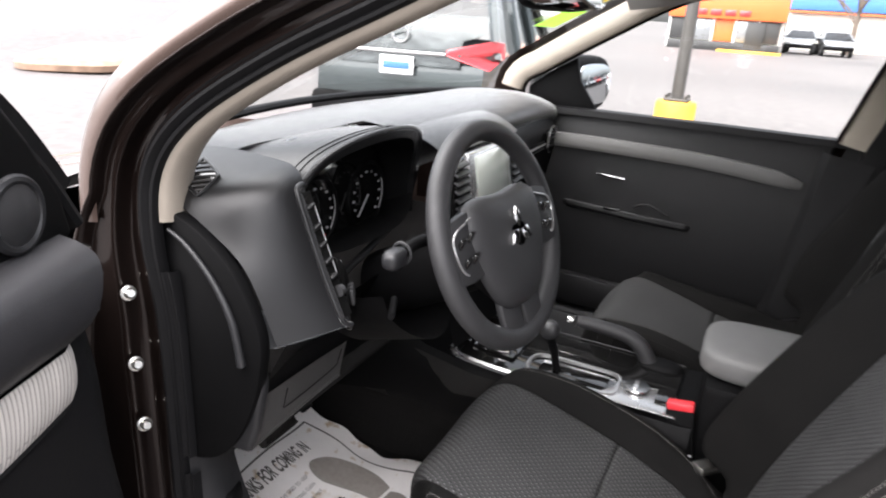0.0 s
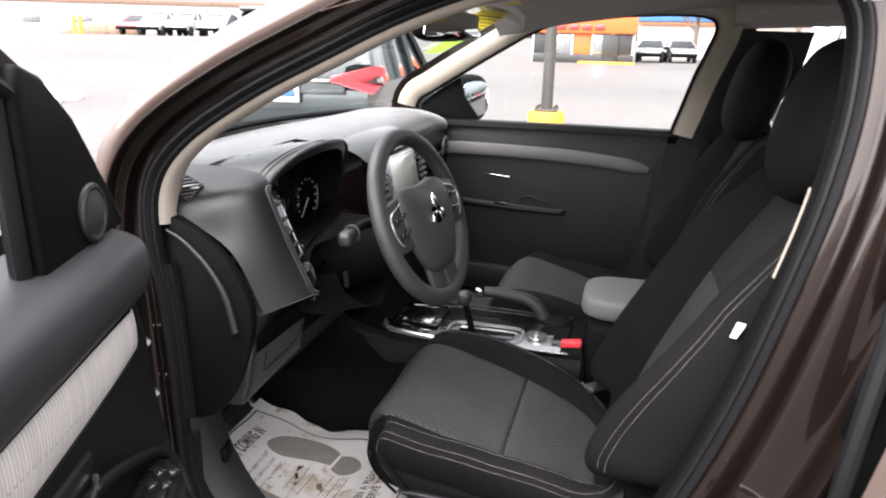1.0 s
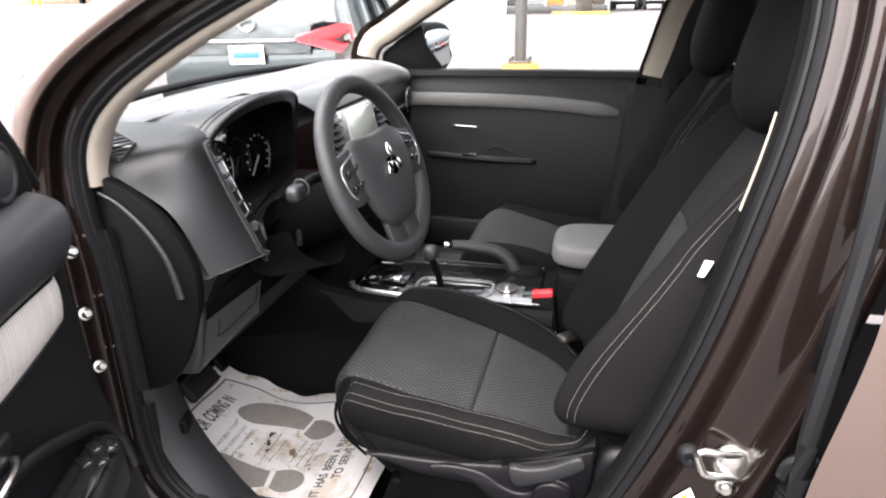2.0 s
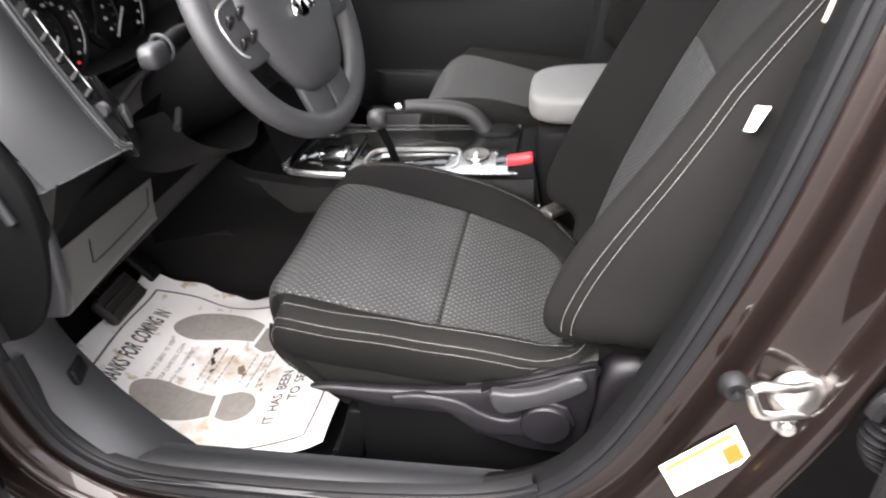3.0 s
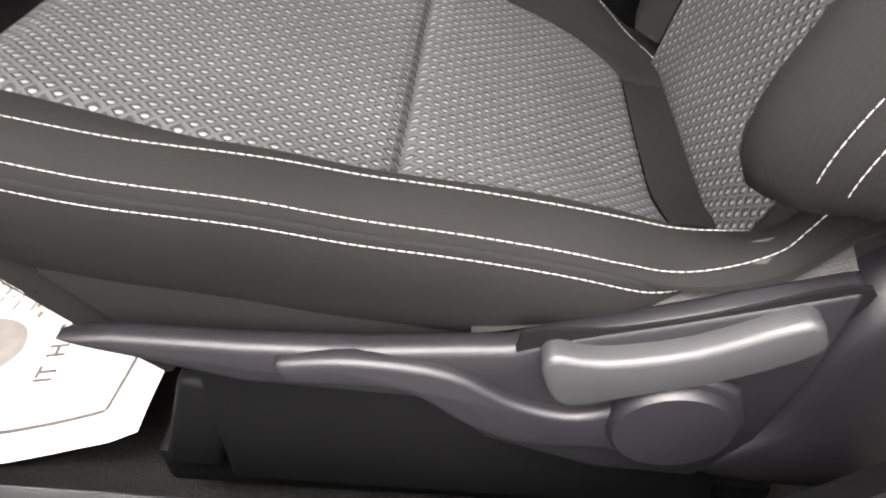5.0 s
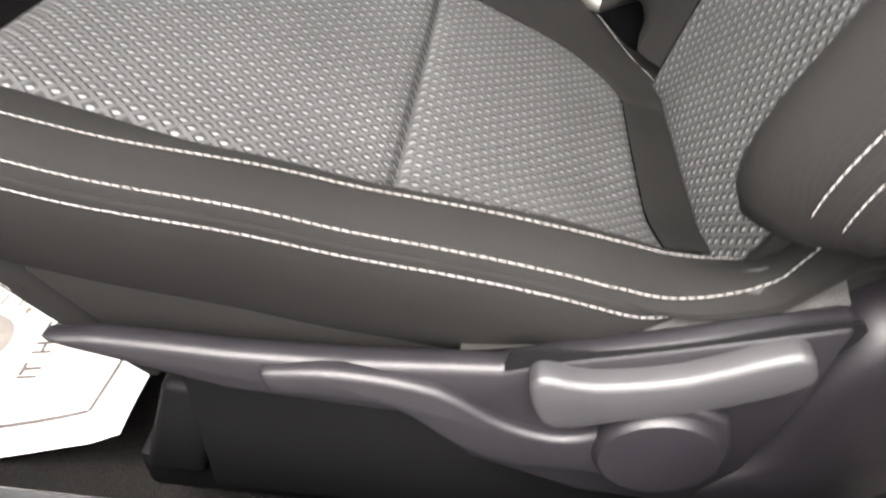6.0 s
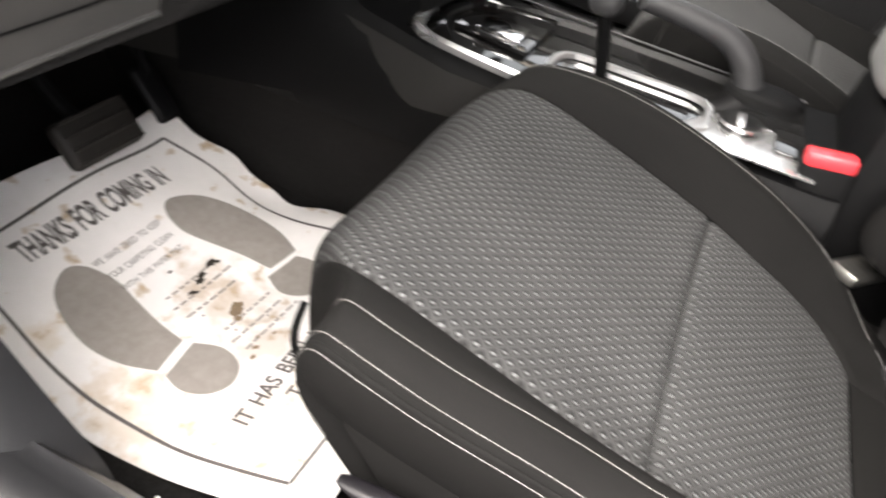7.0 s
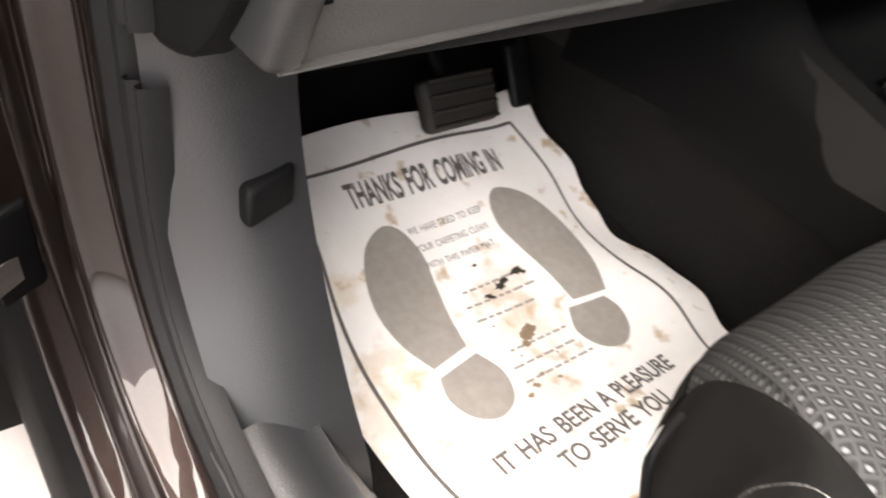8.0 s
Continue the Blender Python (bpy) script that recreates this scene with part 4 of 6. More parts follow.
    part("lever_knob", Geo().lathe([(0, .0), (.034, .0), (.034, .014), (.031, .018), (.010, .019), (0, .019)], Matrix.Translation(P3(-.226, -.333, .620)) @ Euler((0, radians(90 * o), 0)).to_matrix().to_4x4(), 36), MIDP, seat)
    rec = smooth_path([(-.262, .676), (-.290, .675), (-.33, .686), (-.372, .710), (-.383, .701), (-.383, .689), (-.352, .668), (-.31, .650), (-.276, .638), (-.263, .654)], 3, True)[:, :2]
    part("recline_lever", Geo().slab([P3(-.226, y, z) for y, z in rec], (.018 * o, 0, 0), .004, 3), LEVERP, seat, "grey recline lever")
    cup = smooth_path([(-.250, .680), (-.29, .685), (-.335, .699), (-.39, .722), (-.40, .71), (-.37, .668), (-.29, .630), (-.256, .640)], 3, True)[:, :2]
    part("lever_recess", Geo().slab([P3(-.229, y, z) for y, z in cup], (.002 * o, 0, 0), 0), DARK, seat)
    hc = smooth_path([(-.352, .548), (-.382, .60), (-.392, .655), (-.402, .700), (-.424, .722), (-.458, .725), (-.492, .702), (-.515, .645), (-.520, .560), (-.45, .535)], 4, True)[:, :2]
    hm = hc.mean(axis=0)
    part("hinge_cover", Geo().rings([[P3(-.196 - hx, *(hm + (np.array(q) - hm) * k)) for q in hc] for hx, k in ((-.03, 1.0), (.010, 1.0), (.022, .97), (.030, .90), (.035, .78), (.037, .55))]), MIDP, seat, "rounded plastic hinge cover")
    part("slide_cover", Geo().slab([P3(-.20, .000, .470), P3(-.20, -.038, .578), P3(-.20, -.074, .576), P3(-.20, -.046, .472)], (.05 * -o, 0, 0), .006, 3), DARK, seat, "black seat rail end cover")
    for xx in (-.165, .165):
        part("rail", Geo().box(P3(xx, -.22, .45), (.05, .46, .045), .006), DARK, seat, "black seat rail")
        part("riser", Geo().box(P3(xx, -.24, .54), (.04, .30, .14), .01), DARK, seat)
    wire = smooth_path([P3(-.150, .025, .585), P3(-.150, .060, .616), P3(-.150, .076, .640), P3(-.145, .085, .662), P3(-.125, .090, .676)], 6)
    part("release_bar", Geo().tube(wire, .003, 8), DARK, seat, "black wire slide handle")
    return seat


car_seat(-.37, 0.0, -1, "black and grey cloth driver's seat with pale stitching")
car_seat(.37, -.10, 1, "black and grey cloth passenger seat beside the console", False, .18)
tag_g = Geo().slab([(-.607, -.512, 1.038), (-.627, -.5225, 1.044), (-.628, -.5325, 1.068), (-.608, -.522, 1.062)], (-.0005, -.002, .001), .0008)
solo("seat_tag", tag_g, TAGCLOTH, "small white airbag tag sewn into the seat seam", "tag")


# ---- dashboard ----
dash = thing("dashboard", "black soft-touch dashboard with instrument hood and vents", "dashboard", (0, .40, .75))


def dash_top(x, v):
    """From the windscreen foot back to the rolled edge."""
    e = max(0, abs(x) - .50) / .2
    pts = [(.63 - .15 * (x / .66) ** 2, 1.196), (.50 - .06 * e, 1.216), (.40 - .03 * e, 1.220), (.32, 1.212), (.272, 1.192), (.262, 1.165), (.28, 1.14)]
    y, z = along(pts, [0, .25, .45, .65, .82, .92, 1.0])(v)
    return (x, y, z - .022 * e * e)


part("top_pad", Geo().grid(dash_top, np.linspace(-.565, -.200, 20), np.linspace(0, .5, 18)).grid(dash_top, np.linspace(-.200, .685, 44), np.linspace(0, 1, 34)), SOFT, dash, "grey-black grained dash top")
POD_IN = along([(-.588, .145, 1.018), (-.583, .188, 1.10), (-.578, .226, 1.185), (-.570, .241, 1.208), (-.563, .275, 1.219), (-.558, .40, 1.221), (-.556, .545, 1.200)], [0, .5, .85, 1, 1.3, 2, 3])
POD_OUT = along([(-.674, .200, 1.006), (-.678, .247, 1.105), (-.676, .315, 1.150), (-.674, .348, 1.164), (-.674, .376, 1.172), (-.685, .42, 1.180), (-.70, .50, 1.185)], [0, .5, .85, 1, 1.3, 2, 3])
POD_FULL = along([(.006, 0), (.012, 0), (.032, 0), (.034, 0), (.022, 0), (.006, 0), (0, 0)], [0, .5, .85, 1, 1.3, 2, 3])


def pod(u, v):
    """The bulge at the driver's end: from the vent round to the door side, from its foot over its shoulder to the windscreen."""
    w = max(v, 0)
    p = POD_IN(w) * (1 - u) + POD_OUT(w) * u + float(POD_FULL(w)[0]) * 4 * u * (1 - u) * np.array([-.45, -.80, .40])
    if v < 0:
        p = p + np.array([0, .9 * v * v * 12, .16 * v])
    return tuple(p)


part("end_pod", Geo().grid(pod, np.linspace(0, 1, 36), np.r_[-.16, -.13, -.10, -.07, -.04, -.02, np.linspace(0, 1, 26), np.linspace(1.06, 3, 26)]), SOFT, dash, "black moulded end of the dashboard")
part("pod_foot", Geo().grid(lambda u, v: Vector(pod(u, -.16)) * (1 - v) + Vector((-.62, .36, .985)) * v, np.linspace(0, 1, 30), np.linspace(0, 1, 6)), DARK, dash)


def vent_strip(parent, pts, width, lean, name="side_vent"):
    """A tall vent: bright edge, dark mouth, slats."""
    P = smooth_path(pts, 8)
    v = part(name, Geo().sweep(P, [(-width, -.004), (width, -.004), (width, .002), (-width, .002)], up=lean), GLOSS, parent, "tall black air vent")
    part("vent_edge", Geo().tube(P + np.array([-width * .95, -.003, 0]), .0016, 8), SOFT, v, "satin grey vent edge")
    part("vent_edge", Geo().tube(P[3:-9] + np.array([width * 1.0, -.002, 0]), .0009, 6), SILVER, v)
    for k in range(3, len(P) - 8, 3):
        part("slat", Geo().box(P[k] + np.array([-.001, -.004, 0]), (width * 1.3, .006, .012), .003, Euler((radians(52), radians(-28), radians(-12))).to_matrix().to_4x4(), 3), VENTP, v)
    part("vent_wheel", Geo().lathe([(0, -.004), (.008, -.004), (.008, .004), (0, .004)], Matrix.Translation(P[-7] + np.array([.002, -.004, 0])) @ Euler((0, radians(90), 0)).to_matrix().to_4x4(), 14), GREYP, v)
    return v


vent_strip(dash, [np.array(pod(.05, v)) + np.array([0, -.003, .001]) for v in (.86, .62, .36, .08)], .0105, (0, -1, .2))
lip = [np.array(pod(u, v)) + np.array([-.001, -.002, .001]) for u, v in ((.02, .905), (.08, .90), (.125, .85), (.135, .64), (.135, .36), (.125, .12), (.09, .03), (.0, .0))]
part("vent_lip", Geo().tube(smooth_path(lip, 6), .0038, 10), SOFT, dash, "raised grey lip round the tall vent")
VENT = ((.73, 1.62), (.30, 1.87), (.55, 1.38), (.85, 1.09))


def on_pod(p, q, lift):
    """A point of the demist vent's field on the pod; p, q: 0 to 1 across it."""
    u, v = (VENT[0][k] * (1 - p) * (1 - q) + VENT[1][k] * p * (1 - q) + VENT[2][k] * p * q + VENT[3][k] * (1 - p) * q for k in (0, 1))
    a = Vector(pod(u, v))
    n = (Vector(pod(u + .02, v)) - a).cross(Vector(pod(u, v + .03)) - a).normalized()
    return a + n * (lift if n.z > 0 else -lift)


demist = part("demist_vent", Geo().grid(lambda p, q: on_pod(p, q, .0015), np.linspace(0, 1, 8), np.linspace(0, 1, 8)), GLOSS, dash, "slatted side window vent")
rim_pts = [on_pod(p, q, .002) for p, q in ((.12, 0), (.88, 0), (1, .12), (1, .88), (.88, 1), (.12, 1), (0, .88), (0, .12))]
part("vent_rim", Geo().tube(smooth_path(rim_pts, 4, True), .0022, 8, closed=True), SOFT, demist)
for k in range(7):
    c = -.72 + .24 * k
    a, b = (max(0, c) + .04, max(0, -c) + .04), (min(1, 1 + c) - .04, min(1, 1 - c) - .04)
    part("slat", Geo().tube([on_pod(a[0] + (b[0] - a[0]) * t, a[1] + (b[1] - a[1]) * t, .0022) for t in np.linspace(0, 1, 5)], .0014, 6), UNDERP, demist)
cover = Geo().slab([(-.690, y, z) for y, z in smooth_path([(.375, 1.166), (.340, 1.158), (.300, 1.138), (.255, 1.098), (.222, 1.040), (.214, .995), (.228, .925), (.255, .862), (.292, .815), (.330, .796), (.352, .794)], 4)[:, :2]], (.02, 0, 0), .004)
part("end_cover", cover, DARK, dash, "black cover on the dashboard's end")
arc = smooth_path([(-.694, .356, 1.140), (-.694, .325, 1.124), (-.694, .285, 1.085), (-.694, .256, 1.035), (-.694, .243, .975)], 6)
# Greyer plastic than the cover paints in the highlight along this ridge.
part("cover_ridge", Geo().tube(arc, .004, 10, up=(1, 0, 0), scale=lambda t: .6 + .9 * t), KICKP, dash)

# instrument hood and cluster
def hood(u, v):
    """The instrument hood: u round its arch from the vent, v from its mouth back into the dash top."""
    a = math.pi * u
    x = -.375 - .178 * math.cos(a)
    z = 1.062 + .182 * max(0, math.sin(a)) ** .30
    y = .238 - .016 * math.sin(a) + .03 * (1 - math.sin(a))
    back = 1.210
    return (x, y + (.42 - y) * v, z + (back - z) * v ** 1.4)


part("instrument_hood", Geo().grid(hood, np.linspace(0, 1, 60), np.linspace(0, 1, 16)), SOFT, dash, "hooded instrument binnacle")
HOOD_IN = [Vector((-.375 + (hood(u, 0)[0] + .375) * .94, hood(u, 0)[1] + .006, 1.062 + (hood(u, 0)[2] - 1.062) * .90)) for u in np.linspace(0, 1, 60)]
part("hood_face", Geo().grid(lambda i, v: Vector(hood(i / 59, 0)) * (1 - v) + HOOD_IN[int(i)] * v, range(60), np.linspace(0, 1, 4)), SOFT, dash, "front edge of the instrument hood")
part("hood_lining", Geo().grid(lambda i, v: HOOD_IN[int(i)] * (1 - v) + Vector((-.375 + (HOOD_IN[int(i)][0] + .375) * .94, .325, 1.06 + (HOOD_IN[int(i)][2] - 1.06) * .90)) * v, range(60), np.linspace(0, 1, 8)), DARK, dash)
part("hood_rim", Geo().tube([hood(u, 0) for u in np.linspace(.02, .98, 64)], .0045, 8, up=(0, 1, 0)), SOFT, dash)
for off in (.018, .030):
    part("hood_stitching", Geo().tube([Vector(hood(u, off / .18)) + Vector((0, 0, .0006)) for u in np.linspace(.06, .90, 50)], .0007, 6), DARK, dash)
part("cluster_floor", Geo().grid(lambda u, v: (-.545 + .34 * u, .232 + .095 * v + .03 * (2 * u - 1) ** 2 * (1 - v), 1.066 - .012 * v + .035 * (2 * u - 1) ** 6), np.linspace(0, 1, 30), np.linspace(0, 1, 8)), DARK, dash, "black ledge below the gauges")
clu = part("gauge_panel", Geo().slab([(-.545, .318, 1.02), (-.205, .318, 1.02), (-.200, .325, 1.10), (-.215, .33, 1.19), (-.28, .333, 1.225), (-.46, .333, 1.225), (-.53, .33, 1.19), (-.550, .325, 1.10)], (0, .02, .0), .006), GLOSS, dash, "dark instrument cluster")
for cx0 in (-.445, -.295):
    part("gauge_ring", Geo().tube([(cx0 + .058 * math.cos(a), .308, 1.108 + .058 * math.sin(a)) for a in np.linspace(0, 2 * math.pi, 40, False)], .003, 6, up=(0, 1, 0), closed=True), DARK, clu)
    for k in range(13):
        a = radians(232 - 23 * k)
        part("gauge_mark", Geo().box((cx0 + .042 * math.cos(a), .307, 1.108 + .042 * math.sin(a)), (.0055 if k % 2 == 0 else .003, .002, .0035), .0005), DIAL, clu)
    part("gauge_arc", Geo().tube([(cx0 + .052 * math.cos(a), .307, 1.108 + .052 * math.sin(a)) for a in np.linspace(radians(-40), radians(25), 12)], .0008, 6, up=(0, 1, 0)), DIAL, clu)
    part("needle", Geo().box((cx0 - .014, .304, 1.094), (.042, .002, .003), .0008, Euler((0, radians(-48), 0)).to_matrix().to_4x4()), DIAL, clu)
part("warning_lamp", Geo().box((-.425, .305, 1.068), (.006, .002, .004), .0008), RED, clu)
part("cluster_trim", Geo().tube(smooth_path([(-.535, .29, 1.11), (-.50, .285, 1.04), (-.43, .275, 1.008), (-.37, .27, 1.022), (-.30, .272, 1.04), (-.22, .28, 1.05)], 6), .006, 8), GREYP, dash)
part("switch_panel", Geo().slab([(-.545, .19, 1.09), (-.50, .215, 1.06), (-.485, .20, .985), (-.552, .165, .985)], (.0, .02, 0), .005), GLOSS, dash, "gloss black switch panel")
for k in range(3):
    part("switch_button", Geo().box((-.535 + .012 * k, .178 + .008 * k, 1.03), (.009, .006, .022), .002, Euler((radians(-10), 0, radians(25))).to_matrix().to_4x4()), GREYP, dash)

# lower panels under the wheel
part("under_side", Geo().slab([(-.682, y, z) for y, z in ((.222, .985), (.222, .938), (.234, .87), (.248, .829), (.30, .824), (.345, .824), (.345, .92), (.30, 1.0))], (.02, 0, 0), .008, 3), KICKP, dash, "dark lower panel wrapped round the dashboard's end")
part("knee_panel", Geo().grid(lambda u, v: (-.668 + .53 * u, .190 + .03 * math.sin(u * 3) + .050 * v, 1.01 - .09 * v), np.linspace(0, 1, 26), np.linspace(0, 1, 10)), DARK, dash, "black knee panel")


def under_at(x, z, lift=0.0):
    """The pale panel below the wheel, between the pod and the console."""
    v = (z - .829) / .11
    return (x, .254 - .020 * v - .006 * v * v + .012 * math.sin((x + .672) / .54 * math.pi) - lift, z)


part("under_panel", Geo().grid(lambda u, v: under_at(-.672 + .235 * u, .829 + (.088 - .02 * u) * v), np.linspace(0, 1, 16), np.linspace(0, 1, 8)), UNDERP, dash, "grey lower panel of the dashboard")
# Black stands for the shade of the pod's overhang on the pale panel.
part("under_upper", Geo().grid(lambda u, v: under_at(-.672 + .25 * u, .885 + .065 * v, -.004), np.linspace(0, 1, 16), np.linspace(0, 1, 6)), DARK, dash, "top of the grey panel, black for the pod's shade")
# The panel's shape carried on in black, where it falls into shadow.
part("under_middle", Geo().grid(lambda u, v: under_at(-.422 + .20 * u, .836 + .10 * v, -.02), np.linspace(0, 1, 16), np.linspace(0, 1, 12)), DARK, dash, "far end of the grey panel, black for the shade there")
part("under_edge", Geo().tube([under_at(x, .829) for x in np.linspace(-.672, -.438, 12)], .0025, 8), UNDERP, dash)
part("under_slot", Geo().slab([under_at(-.668, .858, .001), under_at(-.656, .859, .001), under_at(-.656, .868, .001), under_at(-.668, .866, .001)], (0, -.002, 0), 0), GLOSS, dash)
part("pocket_line", Geo().tube(smooth_path([under_at(x, z, .0005) for x, z in ((-.60, .894), (-.60, .868), (-.588, .856), (-.465, .856), (-.453, .868), (-.450, .888))], 5), .0008, 6), DARK, dash)
part("undertray", Geo().grid(lambda u, v: (-.66 + 1.3 * u, .262 + .50 * v, .820), np.linspace(0, 1, 12), np.linspace(0, 1, 8)), CARPET, dash)

# middle of the dash: vents, screen, controls
SB = -.055
stack = part("centre_fascia", Geo().grid(lambda u, v: (-.185 + .37 * u, .268 + SB - .03 * v + .012 * (2 * u - 1) ** 2 - .03 * v * v, 1.178 - .385 * v), np.linspace(0, 1, 16), np.linspace(0, 1, 20)), DARK, dash, "black centre stack")
part("stack_brow", Geo().grid(lambda u, v: (-.190 + .38 * u, .262 + SB + .10 * v - .008 * math.sin(v * 3.1), 1.172 + .036 * math.sin(v * 1.57) + .004 * math.sin(u * 3.14)), np.linspace(0, 1, 20), np.linspace(0, 1, 10)), SOFT, dash, "soft brow over the centre stack")
for x in (-.146, .146):
    vf = part("centre_vent", Geo().slab([(x - .036, .256 + SB, 1.166), (x + .036, .256 + SB, 1.166), (x + .030, .236 + SB, 1.045), (x - .030, .236 + SB, 1.045)], (0, .015, 0), .004), GLOSS, dash, "louvred centre vent")
    for k in range(7):
        part("louvre", Geo().box((x, .249 + SB - .0025 * k, 1.153 - .0160 * k), (.058, .012, .004), .0015, Euler((radians(30), 0, 0)).to_matrix().to_4x4()), GREYP, vf)
unit = part("radio", Geo().slab([(-.108, .252 + SB, 1.166), (.108, .252 + SB, 1.166), (.108, .228 + SB, 1.035), (-.108, .228 + SB, 1.035)], (0, .02, .002), .004), SILVER, dash, "silver-framed touch screen radio")
part("display", Geo().slab([(-.082, .2500 + SB, 1.158), (.090, .2500 + SB, 1.158), (.090, .2330 + SB, 1.064), (-.082, .2330 + SB, 1.064)], (0, -.002, 0), .001), SCREEN, unit, "pale lit touch screen")
for k in range(2):
    part("knob", Geo().lathe([(0, 0), (.010, 0), (.009, .012), (0, .012)], Matrix.Translation((-.094 + .19 * k, .230 + SB, 1.056)) @ Euler((radians(100), 0, 0)).to_matrix().to_4x4(), 18), GLOSS, unit)
for k in range(6):
    part("radio_button", Geo().box((-.055 + .022 * k, .2265 + SB, 1.047), (.018, .006, .008), .0015), GLOSS, unit)
clim = part("climate_panel", Geo().slab([(-.11, .222 + SB, 1.018), (.11, .222 + SB, 1.018), (.11, .198 + SB, .935), (-.11, .198 + SB, .935)], (0, .02, 0), .005), GLOSS, dash, "climate control panel")
for k in range(3):
    part("climate_knob", Geo().lathe([(0, 0), (.020, 0), (.018, .014), (0, .016)], Matrix.Translation((-.065 + .065 * k, .208 + SB, .975)) @ Euler((radians(105), 0, 0)).to_matrix().to_4x4(), 24), GREYP, clim)

# passenger side of the dash
part("passenger_band", Geo().grid(lambda u, v: (.17 + .515 * u, .262 - .008 * math.sin(v * 3.1) + .012 * v + .01 * u, 1.150 - .075 * v), np.linspace(0, 1, 16), np.linspace(0, 1, 8)), GREYP, dash, "satin grey band on the dashboard")
part("band_line", Geo().tube([(.17, .258, 1.076), (.45, .262, 1.073), (.685, .27, 1.07)], .003, 6), SILVER, dash)
part("glovebox", Geo().grid(lambda u, v: (.17 + .50 * u, .255 + .05 * v, 1.065 - .26 * v), np.linspace(0, 1, 12), np.linspace(0, 1, 10)), DARK, dash, "black glovebox lid")
pv = part("end_vent", Geo().slab([(.615, .258, 1.112), (.672, .262, 1.112), (.672, .266, 1.055), (.620, .262, 1.055)], (0, .012, 0), .006), GLOSS, dash, "dark air vent with a bright rim")
part("vent_rim", Geo().tube(smooth_path([(.613, .255, 1.114), (.674, .259, 1.114), (.674, .263, 1.053), (.618, .259, 1.053)], 5, True), .003, 6, closed=True), SILVER, pv)
for k in range(4):
    part("slat", Geo().box((.645, .258, 1.102 - .0125 * k), (.05, .008, .003), .001), GREYP, pv)

# ---- steering wheel and column ----
WC = np.array([-.365, .024, 1.111])
WN = np.array([-.115, -.925, .357])
WN /= np.linalg.norm(WN)
WX = np.cross((0, 0, 1), WN) / np.linalg.norm(np.cross((0, 0, 1), WN))
WU = np.cross(WN, WX)
wheel = thing("steering_wheel", "dark grey steering wheel with a silver three-pointed badge", "steering wheel", tuple(WC))


def on_wheel(x, y, h=0.0):
    return WC + x * WX + y * WU + h * WN


RR = .159
loops = []
for a in np.linspace(0, 2 * math.pi, 73):
    c, rad = on_wheel(RR * math.sin(a), RR * math.cos(a)), math.sin(a) * WX + math.cos(a) * WU
    w = .0165 + .0015 * abs(math.sin(a))
    loops.append([c + w * math.cos(b) * rad + .0155 * math.sin(b) * WN for b in np.linspace(0, 2 * math.pi, 16, False)])
part("rim", Geo().rings(loops, False), GREYP, wheel, "dark grey moulded rim")
hub_out = smooth_path([(0, .062), (.068, .066), (.102, .050), (.106, .0), (.086, -.055), (.052, -.102), (0, -.112), (-.052, -.102), (-.086, -.055), (-.106, .0), (-.102, .050), (-.068, .066)], 4, True)[:, :2]
part("airbag_cover", Geo().grid(lambda u, v: on_wheel(*(hub_out[int(u) % len(hub_out)] * math.cos(v * math.pi / 2) ** .55), .004 + .028 * math.sin(v * math.pi / 2) ** .9), range(len(hub_out)), np.linspace(0, .97, 12), True), GREYP, wheel, "smooth airbag cover")
part("hub_back", Geo().grid(lambda u, v: on_wheel(*(hub_out[int(u) % len(hub_out)] * (1 - .35 * v)), .004 - .05 * v), range(len(hub_out)), np.linspace(0, 1, 5), True), DARK, wheel)
for sg in (-1, 1):
    sp = [(sg * .070, .056), (sg * .115, .052), (sg * .163, .044), (sg * .166, -.010), (sg * .156, -.042), (sg * .115, -.044), (sg * .074, -.040)]
    part("side_spoke", Geo().slab([on_wheel(x, y, .0) for x, y in sp], tuple(.014 * WN), .004), GREYP, wheel, "dark grey side spoke")
    tr = smooth_path([on_wheel(x, y, .016) for x, y in ((sg * .084, .040), (sg * .118, .038), (sg * .148, .026), (sg * .150, -.002), (sg * .138, -.026), (sg * .112, -.032), (sg * .086, -.027))], 4, True)
    part("spoke_trim", Geo().tube(tr[:len(tr) // 2 + 4], .0015, 6), SILVER, wheel, "silver spoke trim")
    for bx, by in ((.105, .018), (.130, .014), (.105, -.012), (.126, -.014)):
        part("button", Geo().box(on_wheel(sg * bx, by, .015), (.017, .006, .017), .002, Euler((radians(17), 0, 0)).to_matrix().to_4x4()), GLOSS, wheel)
    low = [(sg * .004, -.080), (sg * .060, -.065), (sg * .058, -.156), (sg * .030, -.166), (sg * .004, -.168)]
    part("lower_spoke", Geo().slab([on_wheel(x, y, -.004) for x, y in low], tuple(.012 * WN), .004), GREYP, wheel, "grey lower spoke")
for k in range(3):
    a = 2 * math.pi * k / 3
    d = [(0, .002), (.012, .018), (0, .035), (-.012, .018)]
    pts = [on_wheel(x * math.cos(a) + y * math.sin(a), -x * math.sin(a) + y * math.cos(a) + .004, .0325) for x, y in d]
    part("badge", Geo().slab(pts, tuple(.003 * WN), .0008), CHROME, wheel, "chrome badge plate")
column = thing("steering_column", "black steering column shroud with stalks", "steering column", (-.37, .15, 1.05))
part("shroud", Geo().rings([[on_wheel(k * .058 * math.cos(b), k * .06 * math.sin(b) - .010 + q, -h) for b in np.linspace(0, 2 * math.pi, 24, False)] for h, k, q in ((.040, .95, -.006), (.06, 1.0, -.012), (.12, 1.0, -.024), (.19, .95, -.036), (.26, .9, -.04))]), DARK, column)
